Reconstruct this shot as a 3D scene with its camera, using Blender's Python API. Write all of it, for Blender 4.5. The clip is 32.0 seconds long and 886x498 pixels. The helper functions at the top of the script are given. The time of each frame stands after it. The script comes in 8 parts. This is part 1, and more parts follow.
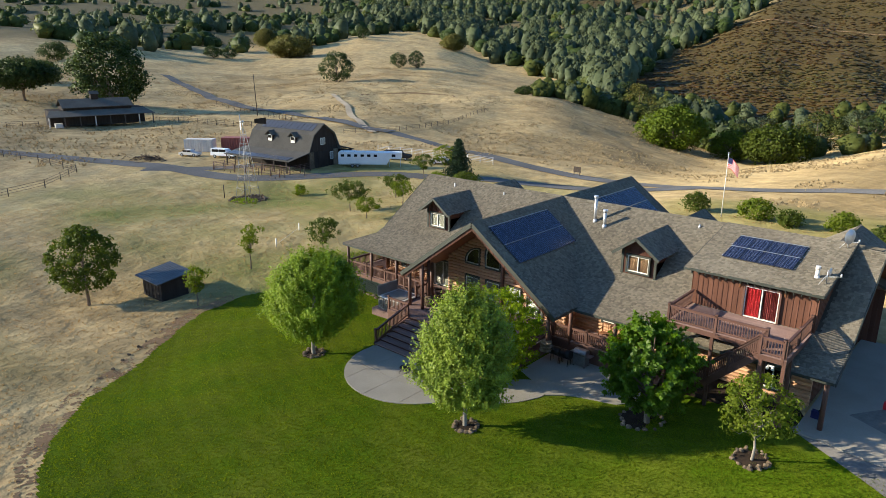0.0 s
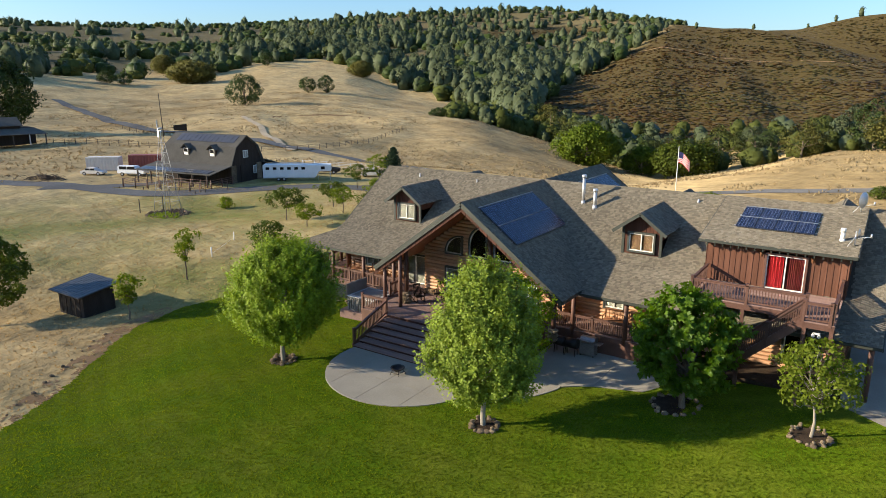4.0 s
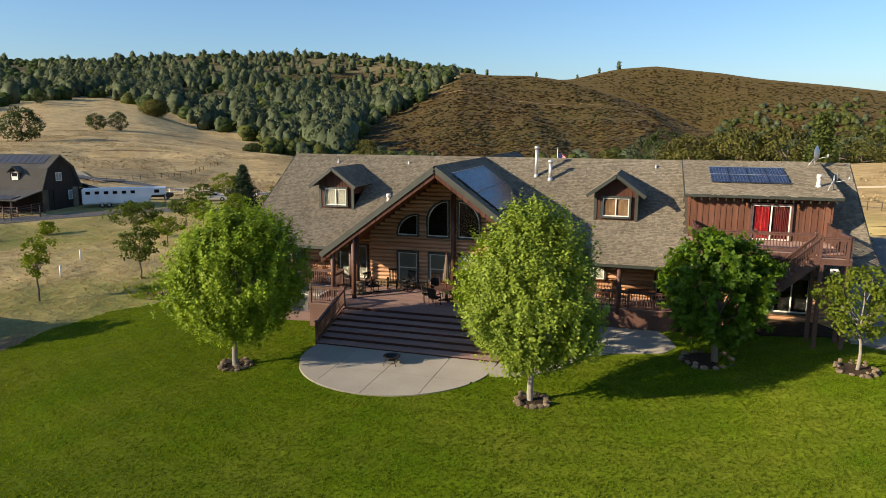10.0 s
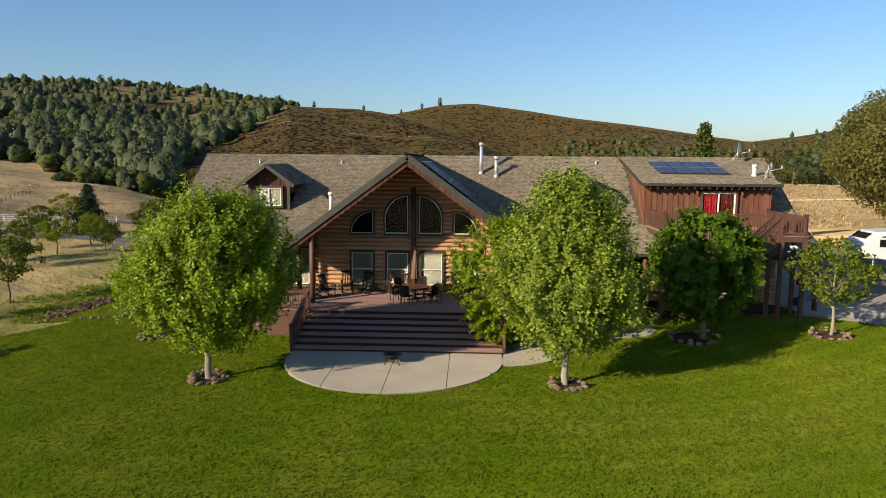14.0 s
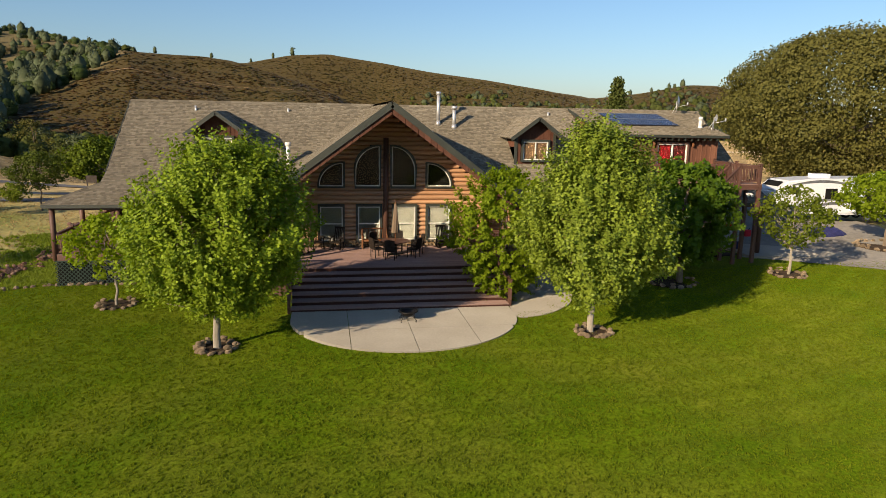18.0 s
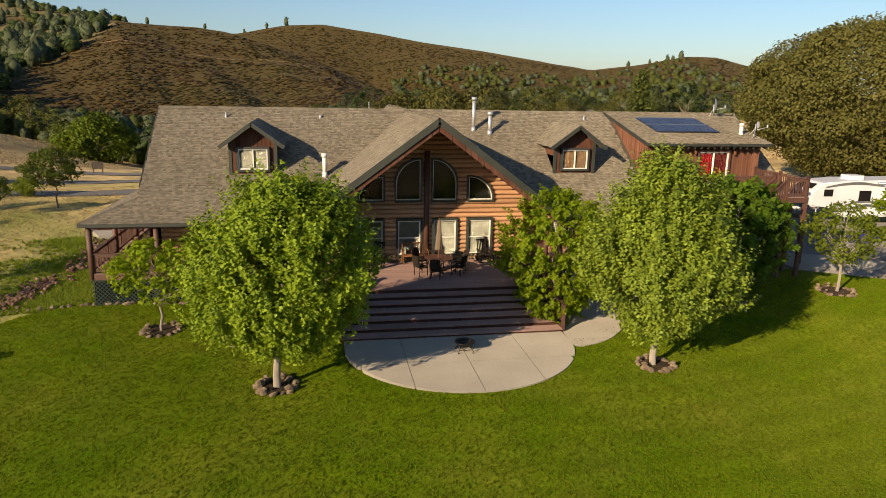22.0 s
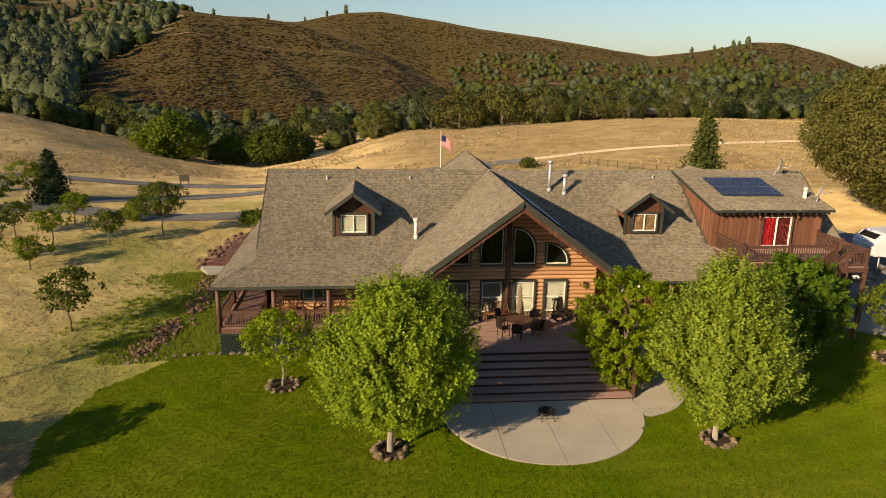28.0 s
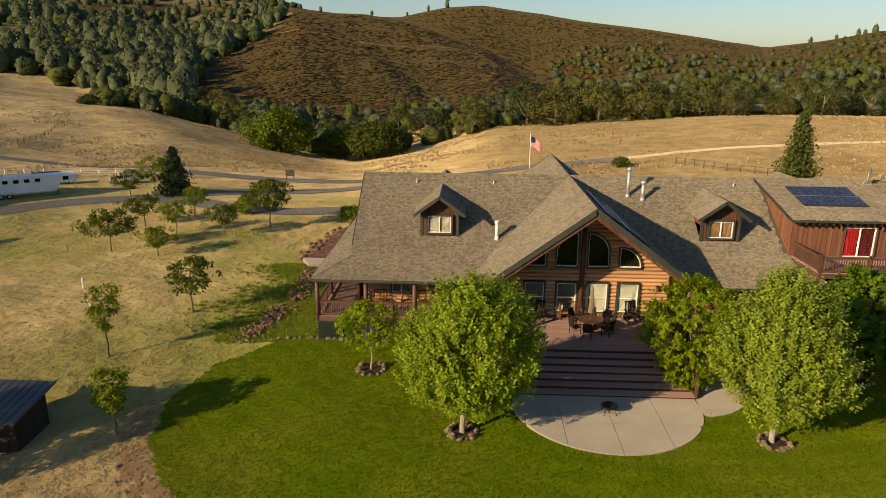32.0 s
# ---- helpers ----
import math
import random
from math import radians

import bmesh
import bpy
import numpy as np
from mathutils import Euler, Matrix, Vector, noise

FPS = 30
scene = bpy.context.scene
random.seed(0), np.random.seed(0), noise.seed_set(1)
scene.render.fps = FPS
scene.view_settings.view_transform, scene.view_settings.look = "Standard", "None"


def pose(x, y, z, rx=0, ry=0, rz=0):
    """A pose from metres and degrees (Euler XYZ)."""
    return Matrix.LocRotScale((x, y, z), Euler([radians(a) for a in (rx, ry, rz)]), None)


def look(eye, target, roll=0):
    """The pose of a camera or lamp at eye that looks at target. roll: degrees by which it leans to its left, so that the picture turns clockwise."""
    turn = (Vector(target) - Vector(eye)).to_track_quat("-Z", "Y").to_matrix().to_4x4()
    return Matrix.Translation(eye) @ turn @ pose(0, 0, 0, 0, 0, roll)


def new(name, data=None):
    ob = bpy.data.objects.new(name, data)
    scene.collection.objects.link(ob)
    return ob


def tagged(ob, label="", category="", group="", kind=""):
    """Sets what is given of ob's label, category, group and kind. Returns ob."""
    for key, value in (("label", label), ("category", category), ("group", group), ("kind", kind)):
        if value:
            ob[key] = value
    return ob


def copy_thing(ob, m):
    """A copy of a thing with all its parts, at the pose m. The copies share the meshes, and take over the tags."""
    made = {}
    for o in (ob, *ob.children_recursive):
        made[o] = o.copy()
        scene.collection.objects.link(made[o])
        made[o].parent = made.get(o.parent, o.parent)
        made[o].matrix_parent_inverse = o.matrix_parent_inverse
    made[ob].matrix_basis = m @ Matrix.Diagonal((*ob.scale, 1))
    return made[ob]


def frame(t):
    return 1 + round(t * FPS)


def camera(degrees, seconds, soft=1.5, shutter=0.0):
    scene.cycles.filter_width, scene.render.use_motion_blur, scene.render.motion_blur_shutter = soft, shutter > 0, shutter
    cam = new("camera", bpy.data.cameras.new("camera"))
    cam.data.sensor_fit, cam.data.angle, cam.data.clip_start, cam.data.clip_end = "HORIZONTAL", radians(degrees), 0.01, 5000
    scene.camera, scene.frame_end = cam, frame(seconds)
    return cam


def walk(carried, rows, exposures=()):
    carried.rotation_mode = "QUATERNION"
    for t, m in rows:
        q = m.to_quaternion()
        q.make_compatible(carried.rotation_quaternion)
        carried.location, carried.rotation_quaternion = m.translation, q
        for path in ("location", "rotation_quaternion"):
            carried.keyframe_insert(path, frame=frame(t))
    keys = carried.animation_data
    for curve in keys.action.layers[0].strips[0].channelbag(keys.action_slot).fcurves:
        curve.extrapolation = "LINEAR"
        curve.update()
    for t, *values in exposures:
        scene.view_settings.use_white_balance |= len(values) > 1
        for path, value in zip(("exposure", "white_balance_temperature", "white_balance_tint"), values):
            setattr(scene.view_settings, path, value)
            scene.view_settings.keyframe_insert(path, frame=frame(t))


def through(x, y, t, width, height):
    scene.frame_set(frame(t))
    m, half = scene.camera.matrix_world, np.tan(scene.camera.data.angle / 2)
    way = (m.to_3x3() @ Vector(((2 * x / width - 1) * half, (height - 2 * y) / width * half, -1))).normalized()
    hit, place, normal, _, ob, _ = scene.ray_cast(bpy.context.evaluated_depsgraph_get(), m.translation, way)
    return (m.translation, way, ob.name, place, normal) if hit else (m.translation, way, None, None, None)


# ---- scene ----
cam = camera(66.13, 32.0, soft=0.75)
# seconds, place in metres, turn in degrees
ROWS = [
    (0, 28.036, -38.015, 20.092, 73.388, -0.129, 41.819),
    (0.5, 27.213, -38.006, 19.544, 73.692, -0.108, 40.76),
    (1, 26.387, -37.97, 18.988, 73.979, -0.143, 39.705),
    (1.5, 25.559, -37.92, 18.417, 74.305, -0.148, 38.579),
    (2, 24.741, -37.883, 17.88, 74.62, -0.138, 37.45),
    (2.5, 23.942, -37.853, 17.368, 74.913, -0.108, 36.468),
    (3, 23.139, -37.847, 16.895, 75.247, -0.149, 35.588),
    (3.5, 22.346, -37.835, 16.456, 75.576, -0.131, 34.737),
    (5.5, 19.17, -37.866, 14.643, 76.763, 0.119, 31.041),
    (6, 18.347, -37.925, 14.219, 77.079, 0.154, 30.09),
    (6.5, 17.447, -37.971, 13.802, 77.359, 0.157, 29.005),
    (7, 16.497, -38.053, 13.382, 77.668, 0.055, 27.658),
    (7.5, 15.56, -38.097, 12.952, 77.968, 0.064, 26.281),
    (8, 14.629, -38.106, 12.502, 78.336, -0.005, 24.536),
    (8.5, 13.708, -38.094, 12.054, 78.701, -0.113, 22.355),
    (9, 12.82, -38.087, 11.634, 79.062, -0.144, 20.431),
    (9.5, 11.944, -38.094, 11.24, 79.395, -0.197, 18.716),
    (10, 11.041, -38.117, 10.892, 79.694, -0.22, 17.108),
    (10.5, 10.11, -38.133, 10.586, 80.001, -0.248, 15.318),
    (11, 9.129, -38.137, 10.263, 80.339, -0.265, 13.606),
    (11.5, 8.142, -38.098, 9.896, 80.747, -0.266, 12.094),
    (12, 7.162, -38.012, 9.522, 81.201, -0.246, 10.392),
    (12.5, 6.204, -37.927, 9.197, 81.616, -0.293, 7.973),
    (13, 5.228, -37.823, 9.018, 81.85, -0.393, 5.669),
    (13.5, 4.203, -37.707, 8.724, 82.249, -0.41, 3.676),
    (14, 3.182, -37.6, 8.424, 82.63, -0.479, 2.381),
    (14.5, 2.215, -37.466, 8.226, 82.724, -0.524, 0.705),
    (16.5, -1.17, -36.944, 7.993, 82.526, -0.827, -6.951),
    (17, -1.914, -36.73, 8.005, 81.803, -0.914, -8.087),
    (17.5, -2.602, -36.493, 8.023, 80.498, -0.976, -8.938),
    (18, -3.202, -36.279, 8.091, 78.998, -1.056, -9.791),
    (18.5, -3.716, -36.072, 8.194, 77.644, -1.087, -10.625),
    (19, -4.174, -35.856, 8.351, 77.107, -1.089, -11.116),
    (19.5, -4.554, -35.647, 8.601, 77.053, -1.102, -10.955),
    (20, -4.831, -35.436, 8.896, 77.04, -1.092, -10.776),
    (20.5, -5.04, -35.239, 9.2, 77.036, -1.069, -10.603),
    (21, -5.208, -35.065, 9.512, 76.955, -1.094, -10.462),
    (21.5, -5.339, -34.878, 9.814, 76.788, -1.084, -10.33),
    (22, -5.464, -34.734, 10.126, 76.629, -1.106, -10.221),
    (22.5, -5.602, -34.604, 10.479, 76.474, -1.103, -10.136),
    (23, -5.811, -34.456, 10.892, 76.316, -1.096, -10.023),
    (23.5, -6.067, -34.342, 11.36, 76.176, -1.102, -9.879),
    (24, -6.348, -34.291, 11.856, 76.021, -1.083, -9.704),
    (24.5, -6.579, -34.29, 12.287, 75.846, -1.057, -9.523),
    (25, -6.811, -34.374, 12.744, 75.623, -1.035, -9.333),
    (25.5, -7.042, -34.534, 13.242, 75.397, -1, -9.074),
    (27.5, -7.581, -36.766, 14.833, 75.354, -0.812, -6.283),
    (28, -7.615, -37.309, 15.17, 75.261, -0.988, -5.641),
    (28.5, -7.659, -37.892, 15.557, 75.123, -0.972, -4.935),
    (29, -7.606, -38.469, 15.817, 74.957, -0.92, -4.076),
    (29.5, -7.588, -38.932, 16.055, 74.793, -0.88, -3.039),
    (30, -7.509, -39.312, 16.255, 74.663, -0.825, -2.024),
    (30.5, -7.405, -39.623, 16.411, 74.572, -0.73, -1.095),
    (31, -7.233, -39.862, 16.453, 74.517, -0.639, -0.116),
    (31.5, -7.063, -40.039, 16.437, 74.543, -0.583, 1.09),
    (32, -6.903, -40.228, 16.394, 74.597, -0.537, 2.458),
]
# seconds, stops, kelvin, tint: the picture warms as the flight goes on
LIGHT = [(0, 1.16, 5300, 7), (6, 1.08, 5650, 10), (13, 0.67, 5800, 11), (19, 0.56, 6150, 13), (25, 0.57, 6650, 14), (32, 0.45, 7050, 12)]
walk(cam, [(t, pose(*p)) for t, *p in ROWS], LIGHT)

# ---- sky and sun ----
SUN_BEARING, SUN_HEIGHT = -129.0, 20.0
world = bpy.data.worlds.new("world")
scene.world = world
world.use_nodes = True
wn = world.node_tree.nodes
sky = wn.new("ShaderNodeTexSky")
sky.sky_type = "NISHITA"
sky.sun_disc = False
sky.sun_elevation = radians(SUN_HEIGHT)
sky.sun_rotation = radians(SUN_BEARING)
sky.air_density, sky.dust_density, sky.ozone_density = 1.1, 0.7, 4.0
wn["Background"].inputs["Strength"].default_value = 0.087
world.node_tree.links.new(sky.outputs["Color"], wn["Background"].inputs["Color"])
sun_data = bpy.data.lights.new("sun", "SUN")
sun_data.energy, sun_data.angle, sun_data.color = 5.0, radians(0.6), (1.0, 0.775, 0.49)
sun = new("sun", sun_data)
sb, sh = radians(SUN_BEARING), radians(SUN_HEIGHT)
sun_way = Vector((math.sin(sb) * math.cos(sh), math.cos(sb) * math.cos(sh), math.sin(sh)))
sun.matrix_world = look(sun_way * 200, (0, 0, 0))

# ---- materials ----
def material(name, colours, scale=1.0, fine=20.0, rough=0.8, metal=0.0, bump=0.3, stretch=(1, 1, 1), per_piece=0.0, island=0.0, spread=0.5, world_space=True, depth=0.05):
    """Two or three colours mixed by a coarse and a fine noise, with relief; per_piece / island: change of lightness from piece to piece."""
    m = bpy.data.materials.new(name)
    m.use_nodes = True
    n, l = m.node_tree.nodes, m.node_tree.links
    b = n["Principled BSDF"]
    b.inputs["Roughness"].default_value, b.inputs["Metallic"].default_value = rough, metal
    if rough > 0.68:
        b.inputs["Specular IOR Level"].default_value = 0.12
        b.inputs["Diffuse Roughness"].default_value = 0.8
    if world_space:
        coord = n.new("ShaderNodeNewGeometry").outputs["Position"]
    else:
        coord = n.new("ShaderNodeTexCoord").outputs["Object"]
    mp = n.new("ShaderNodeMapping")
    mp.inputs["Scale"].default_value = stretch
    l.new(coord, mp.inputs["Vector"])
    big = n.new("ShaderNodeTexNoise")
    big.inputs["Scale"].default_value, big.inputs["Detail"].default_value = scale, 4
    small = n.new("ShaderNodeTexNoise")
    small.inputs["Scale"].default_value, small.inputs["Detail"].default_value = fine, 5
    small.inputs["Roughness"].default_value = 0.65
    l.new(mp.outputs[0], big.inputs["Vector"])
    l.new(mp.outputs[0], small.inputs["Vector"])
    mean = n.new("ShaderNodeMix")
    mean.inputs["Factor"].default_value = 0.5
    l.new(big.outputs["Fac"], mean.inputs["A"])
    l.new(small.outputs["Fac"], mean.inputs["B"])
    ramp = n.new("ShaderNodeValToRGB")
    e = ramp.color_ramp.elements
    lo, hi = 0.5 - spread * 0.36, 0.5 + spread * 0.36
    e[0].position, e[1].position = lo, hi
    e[0].color, e[1].color = (*colours[0], 1), (*colours[-1], 1)
    if len(colours) == 3:
        k = e.new(0.5)
        k.color = (*colours[1], 1)
    l.new(mean.outputs["Result"], ramp.inputs["Fac"])
    colour = ramp.outputs["Color"]
    if per_piece or island:
        rnd = n.new("ShaderNodeObjectInfo").outputs["Random"] if per_piece else n.new("ShaderNodeNewGeometry").outputs["Random Per Island"]
        amount = per_piece or island
        rng = n.new("ShaderNodeMapRange")
        rng.inputs["To Min"].default_value, rng.inputs["To Max"].default_value = 1 - amount, 1 + amount
        l.new(rnd, rng.inputs["Value"])
        hsv = n.new("ShaderNodeHueSaturation")
        l.new(rng.outputs[0], hsv.inputs["Value"])
        l.new(colour, hsv.inputs["Color"])
        colour = hsv.outputs["Color"]
    l.new(colour, b.inputs["Base Color"])
    if bump:
        bp = n.new("ShaderNodeBump")
        bp.inputs["Strength"].default_value, bp.inputs["Distance"].default_value = bump, depth
        l.new(small.outputs["Fac"], bp.inputs["Height"])
        l.new(bp.outputs[0], b.inputs["Normal"])
    return m


def leaf_material(name, dark, light, through=0.35, rough=0.5, gloss=0.07):
    m = material(name, [dark, light], scale=0.9, fine=2.6, rough=rough, bump=0, island=0.2, spread=0.8)
    n, l = m.node_tree.nodes, m.node_tree.links
    b = n["Principled BSDF"]
    link = b.inputs["Base Color"].links[0].from_socket
    b.inputs["Specular IOR Level"].default_value = gloss
    tr = n.new("ShaderNodeBsdfTranslucent")
    bright = n.new("ShaderNodeHueSaturation")
    bright.inputs["Value"].default_value, bright.inputs["Saturation"].default_value = 1.5, 1.1
    l.new(link, bright.inputs["Color"])
    l.new(bright.outputs[0], tr.inputs["Color"])
    mix = n.new("ShaderNodeMixShader")
    mix.inputs[0].default_value = through
    l.new(b.outputs[0], mix.inputs[1])
    l.new(tr.outputs[0], mix.inputs[2])
    l.new(mix.outputs[0], n["Material Output"].inputs["Surface"])
    return m


def glass_material(name, tint, rough=0.03):
    m = bpy.data.materials.new(name)
    m.use_nodes = True
    b = m.node_tree.nodes["Principled BSDF"]
    b.inputs["Base Color"].default_value = (*tint, 1)
    b.inputs["Roughness"].default_value = rough
    b.inputs["Transmission Weight"].default_value = 1.0
    b.inputs["IOR"].default_value = 1.36
    return m


M = {
    "shingle": material("asphalt_shingle", [(0.135, 0.117, 0.085), (0.18, 0.157, 0.116), (0.228, 0.202, 0.152)], 0.3, 16.0, 0.92, island=0.27, spread=0.7, bump=0.4, depth=0.02),
    "roof_deck": material("roof_felt", [(0.06, 0.05, 0.04), (0.1, 0.085, 0.065)], 0.5, 12, 0.95),
    "log": material("golden_log", [(0.32, 0.16, 0.077), (0.485, 0.275, 0.143), (0.62, 0.40, 0.227)], 0.6, 7.0, 0.55, stretch=(0.6, 4, 6), per_piece=0.2, spread=0.8, bump=0.35),
    "dormer_board": material("dark_dormer_board", [(0.075, 0.032, 0.02), (0.115, 0.052, 0.034), (0.155, 0.075, 0.05)], 0.9, 16, 0.7, stretch=(3, 3, 0.5), per_piece=0.2, bump=0.3),
    "stain": material("red_brown_stained_wood", [(0.064, 0.031, 0.021), (0.098, 0.047, 0.032), (0.136, 0.066, 0.046)], 0.7, 14, 0.6, per_piece=0.15, bump=0.3),
    "board": material("red_board_and_batten", [(0.105, 0.048, 0.029), (0.155, 0.072, 0.045), (0.20, 0.095, 0.06)], 0.9, 16, 0.7, stretch=(3, 3, 0.5), per_piece=0.2, bump=0.3),
    "fascia": material("dark_green_trim", [(0.022, 0.026, 0.02), (0.045, 0.05, 0.038)], 1.0, 20, 0.6),
    "soffit": material("soffit_wood", [(0.2, 0.075, 0.03), (0.3, 0.12, 0.05)], 1.0, 9, 0.6, stretch=(6, 1, 1)),
    "deck": material("deck_board", [(0.165, 0.108, 0.09), (0.235, 0.155, 0.13), (0.305, 0.21, 0.178)], 0.5, 12, 0.7, stretch=(0.6, 5, 1), per_piece=0.12),
    "white": material("white_vinyl", [(0.62, 0.60, 0.54), (0.76, 0.74, 0.68)], 2, 30, 0.45, bump=0.05),
    "blind": material("window_blind", [(0.26, 0.258, 0.23), (0.34, 0.335, 0.30)], 1, 20, 0.7, bump=0.1, stretch=(1, 1, 12)),
    "curtain_red": material("red_curtain", [(0.15, 0.004, 0.007), (0.26, 0.008, 0.013)], 1.5, 8, 0.8, stretch=(8, 8, 0.3)),
    "curtain_dark": material("dark_red_curtain", [(0.05, 0.005, 0.006), (0.09, 0.01, 0.011)], 1.5, 8, 0.8, stretch=(8, 8, 0.3)),
    "barn_solar": material("barn_solar_panel", [(0.035, 0.037, 0.046), (0.06, 0.062, 0.072)], 2, 9, 0.3, bump=0.02),
    # near-black: the darkness of unlit rooms is put into the colour
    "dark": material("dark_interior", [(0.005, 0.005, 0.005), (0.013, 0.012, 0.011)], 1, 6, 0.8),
    "glass": glass_material("window_glass", (0.79, 0.82, 0.78)),
    "solar": material("solar_cell", [(0.006, 0.008, 0.026), (0.010, 0.013, 0.04)], 2, 9, 0.22, bump=0.02, per_piece=0.15),
    "cell_line": material("pale_cell_line", [(0.13, 0.15, 0.22), (0.18, 0.20, 0.28)], 3, 40, 0.4, 0.3, bump=0.0),
    "solar_frame": material("dark_panel_frame", [(0.05, 0.055, 0.075), (0.08, 0.085, 0.11)], 3, 40, 0.4, 0.5, bump=0.05),
    "alu": material("aluminium_frame", [(0.38, 0.39, 0.41), (0.55, 0.56, 0.58)], 3, 40, 0.4, 0.9, bump=0.05),
    "galv": material("galvanised_steel", [(0.45, 0.45, 0.45), (0.65, 0.65, 0.64)], 3, 30, 0.45, 0.6, bump=0.1),
    # near-black to carry the shade under the balcony; also fills the tree rings
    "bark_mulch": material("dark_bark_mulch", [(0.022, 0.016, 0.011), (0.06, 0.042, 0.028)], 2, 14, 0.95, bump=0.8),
    "mill_steel": material("weathered_galvanised_steel", [(0.26, 0.26, 0.25), (0.42, 0.41, 0.39)], 3, 30, 0.6, 0.3, bump=0.1),
    "concrete": material("patio_concrete", [(0.225, 0.205, 0.167), (0.285, 0.262, 0.216), (0.345, 0.32, 0.265)], 0.55, 14, 0.85, spread=0.7, bump=0.15, depth=0.01),
    "rock": material("red_brown_rock", [(0.085, 0.045, 0.03), (0.18, 0.105, 0.072), (0.32, 0.23, 0.165)], 1.5, 12, 0.9, per_piece=0.35, bump=0.6),
    "stone": material("field_stone", [(0.10, 0.074, 0.047), (0.185, 0.14, 0.09), (0.29, 0.23, 0.158)], 1.5, 12, 0.9, per_piece=0.35, bump=0.6),
    "iron": material("black_iron", [(0.012, 0.011, 0.010), (0.03, 0.026, 0.022)], 4, 40, 0.5, 0.5, bump=0.1),
    "bark": material("tree_bark", [(0.10, 0.075, 0.05), (0.18, 0.14, 0.10), (0.26, 0.21, 0.155)], 2.5, 18, 0.95, stretch=(1, 1, 0.3), bump=0.8),
    "pale_bark": material("pale_bark", [(0.22, 0.19, 0.15), (0.36, 0.32, 0.26)], 2.5, 18, 0.9, stretch=(1, 1, 0.4), bump=0.5),
    "asphalt": material("asphalt", [(0.085, 0.083, 0.082), (0.125, 0.122, 0.118), (0.18, 0.172, 0.16)], 0.12, 3, 0.9, bump=0.2),
    "gravel": material("gravel_drive", [(0.10, 0.095, 0.09), (0.17, 0.16, 0.145), (0.24, 0.22, 0.19)], 0.15, 4, 0.95, bump=0.4),
    "post": material("weathered_post", [(0.06, 0.048, 0.038), (0.13, 0.105, 0.085)], 2, 15, 0.9),
    "mulch": material("red_lava_mulch", [(0.07, 0.034, 0.026), (0.115, 0.058, 0.045), (0.2, 0.12, 0.095)], 2, 5, 0.95, bump=1.0),
    "lattice": material("green_lattice", [(0.03, 0.05, 0.04), (0.06, 0.085, 0.07)], 3, 20, 0.7),
    "leaf_maple": leaf_material("maple_leaf", (0.042, 0.088, 0.005), (0.315, 0.405, 0.024), 0.25, 0.5, 0.13),
    "leaf_silver": leaf_material("silver_leaf", (0.044, 0.083, 0.007), (0.33, 0.405, 0.04), 0.22, 0.5, 0.16),
    "leaf_dark": leaf_material("broad_leaf", (0.04, 0.085, 0.006), (0.16, 0.25, 0.018), 0.40, 0.45, 0.2),
    "leaf_vine": leaf_material("vine_leaf", (0.095, 0.15, 0.006), (0.27, 0.34, 0.015), 0.44),
    "leaf_olive": leaf_material("olive_leaf", (0.065, 0.095, 0.008), (0.19, 0.23, 0.022), 0.38),
    "leaf_oak": leaf_material("live_oak_leaf", (0.07, 0.07, 0.015), (0.178, 0.168, 0.045), 0.26),
    "leaf_creek": leaf_material("creek_leaf", (0.042, 0.054, 0.012), (0.11, 0.124, 0.03), 0.2),
    "leaf_far": leaf_material("far_oak_leaf", (0.025, 0.042, 0.011), (0.072, 0.098, 0.028), 0.2),
    "leaf_grey": leaf_material("grey_pine_leaf", (0.050, 0.066, 0.033), (0.122, 0.144, 0.072), 0.2),
    "leaf_bright": leaf_material("willow_leaf", (0.05, 0.08, 0.007), (0.15, 0.195, 0.015), 0.25),
    "leaf_orchard": leaf_material("orchard_leaf", (0.036, 0.056, 0.007), (0.11, 0.135, 0.02), 0.32),
    "cedar": leaf_material("cedar_leaf", (0.05, 0.07, 0.016), (0.14, 0.16, 0.04), 0.3),
    "tall_grass": leaf_material("tall_dry_grass", (0.27, 0.20, 0.10), (0.46, 0.36, 0.195), 0.05, 0.8),
    "track": material("pale_dirt", [(0.38, 0.305, 0.20), (0.54, 0.44, 0.30)], 0.3, 3, 0.95, bump=0.4),
    "needle": leaf_material("conifer_needle", (0.018, 0.035, 0.018), (0.05, 0.075, 0.035), 0.15),
    "brush": leaf_material("chaparral_leaf", (0.052, 0.035, 0.010), (0.108, 0.072, 0.021), 0.1),
    "brush_green": leaf_material("olive_brush_leaf", (0.056, 0.048, 0.013), (0.116, 0.099, 0.028), 0.1),
    "brush_red": leaf_material("rust_brush_leaf", (0.054, 0.032, 0.010), (0.108, 0.063, 0.020), 0.1),
    # riser wood darkened: the shade under the tread noses is in its colour
    "riser": material("shade_toned_riser_board", [(0.035, 0.016, 0.012), (0.07, 0.03, 0.022)], 0.8, 12, 0.7),
    "tan_curtain": material("tan_curtain", [(0.12, 0.072, 0.042), (0.18, 0.112, 0.068)], 1.5, 8, 0.8, stretch=(8, 8, 0.4)),
    "barn_wood": material("dark_barn_wood", [(0.028, 0.022, 0.018), (0.058, 0.045, 0.036)], 0.8, 12, 0.8, stretch=(3, 3, 0.5)),
    "barn_roof": material("barn_shingle", [(0.085, 0.08, 0.07), (0.14, 0.13, 0.112)], 0.5, 6, 0.9),
    "trailer": material("white_trailer_skin", [(0.62, 0.64, 0.66), (0.78, 0.79, 0.80)], 0.8, 12, 0.35, bump=0.03),
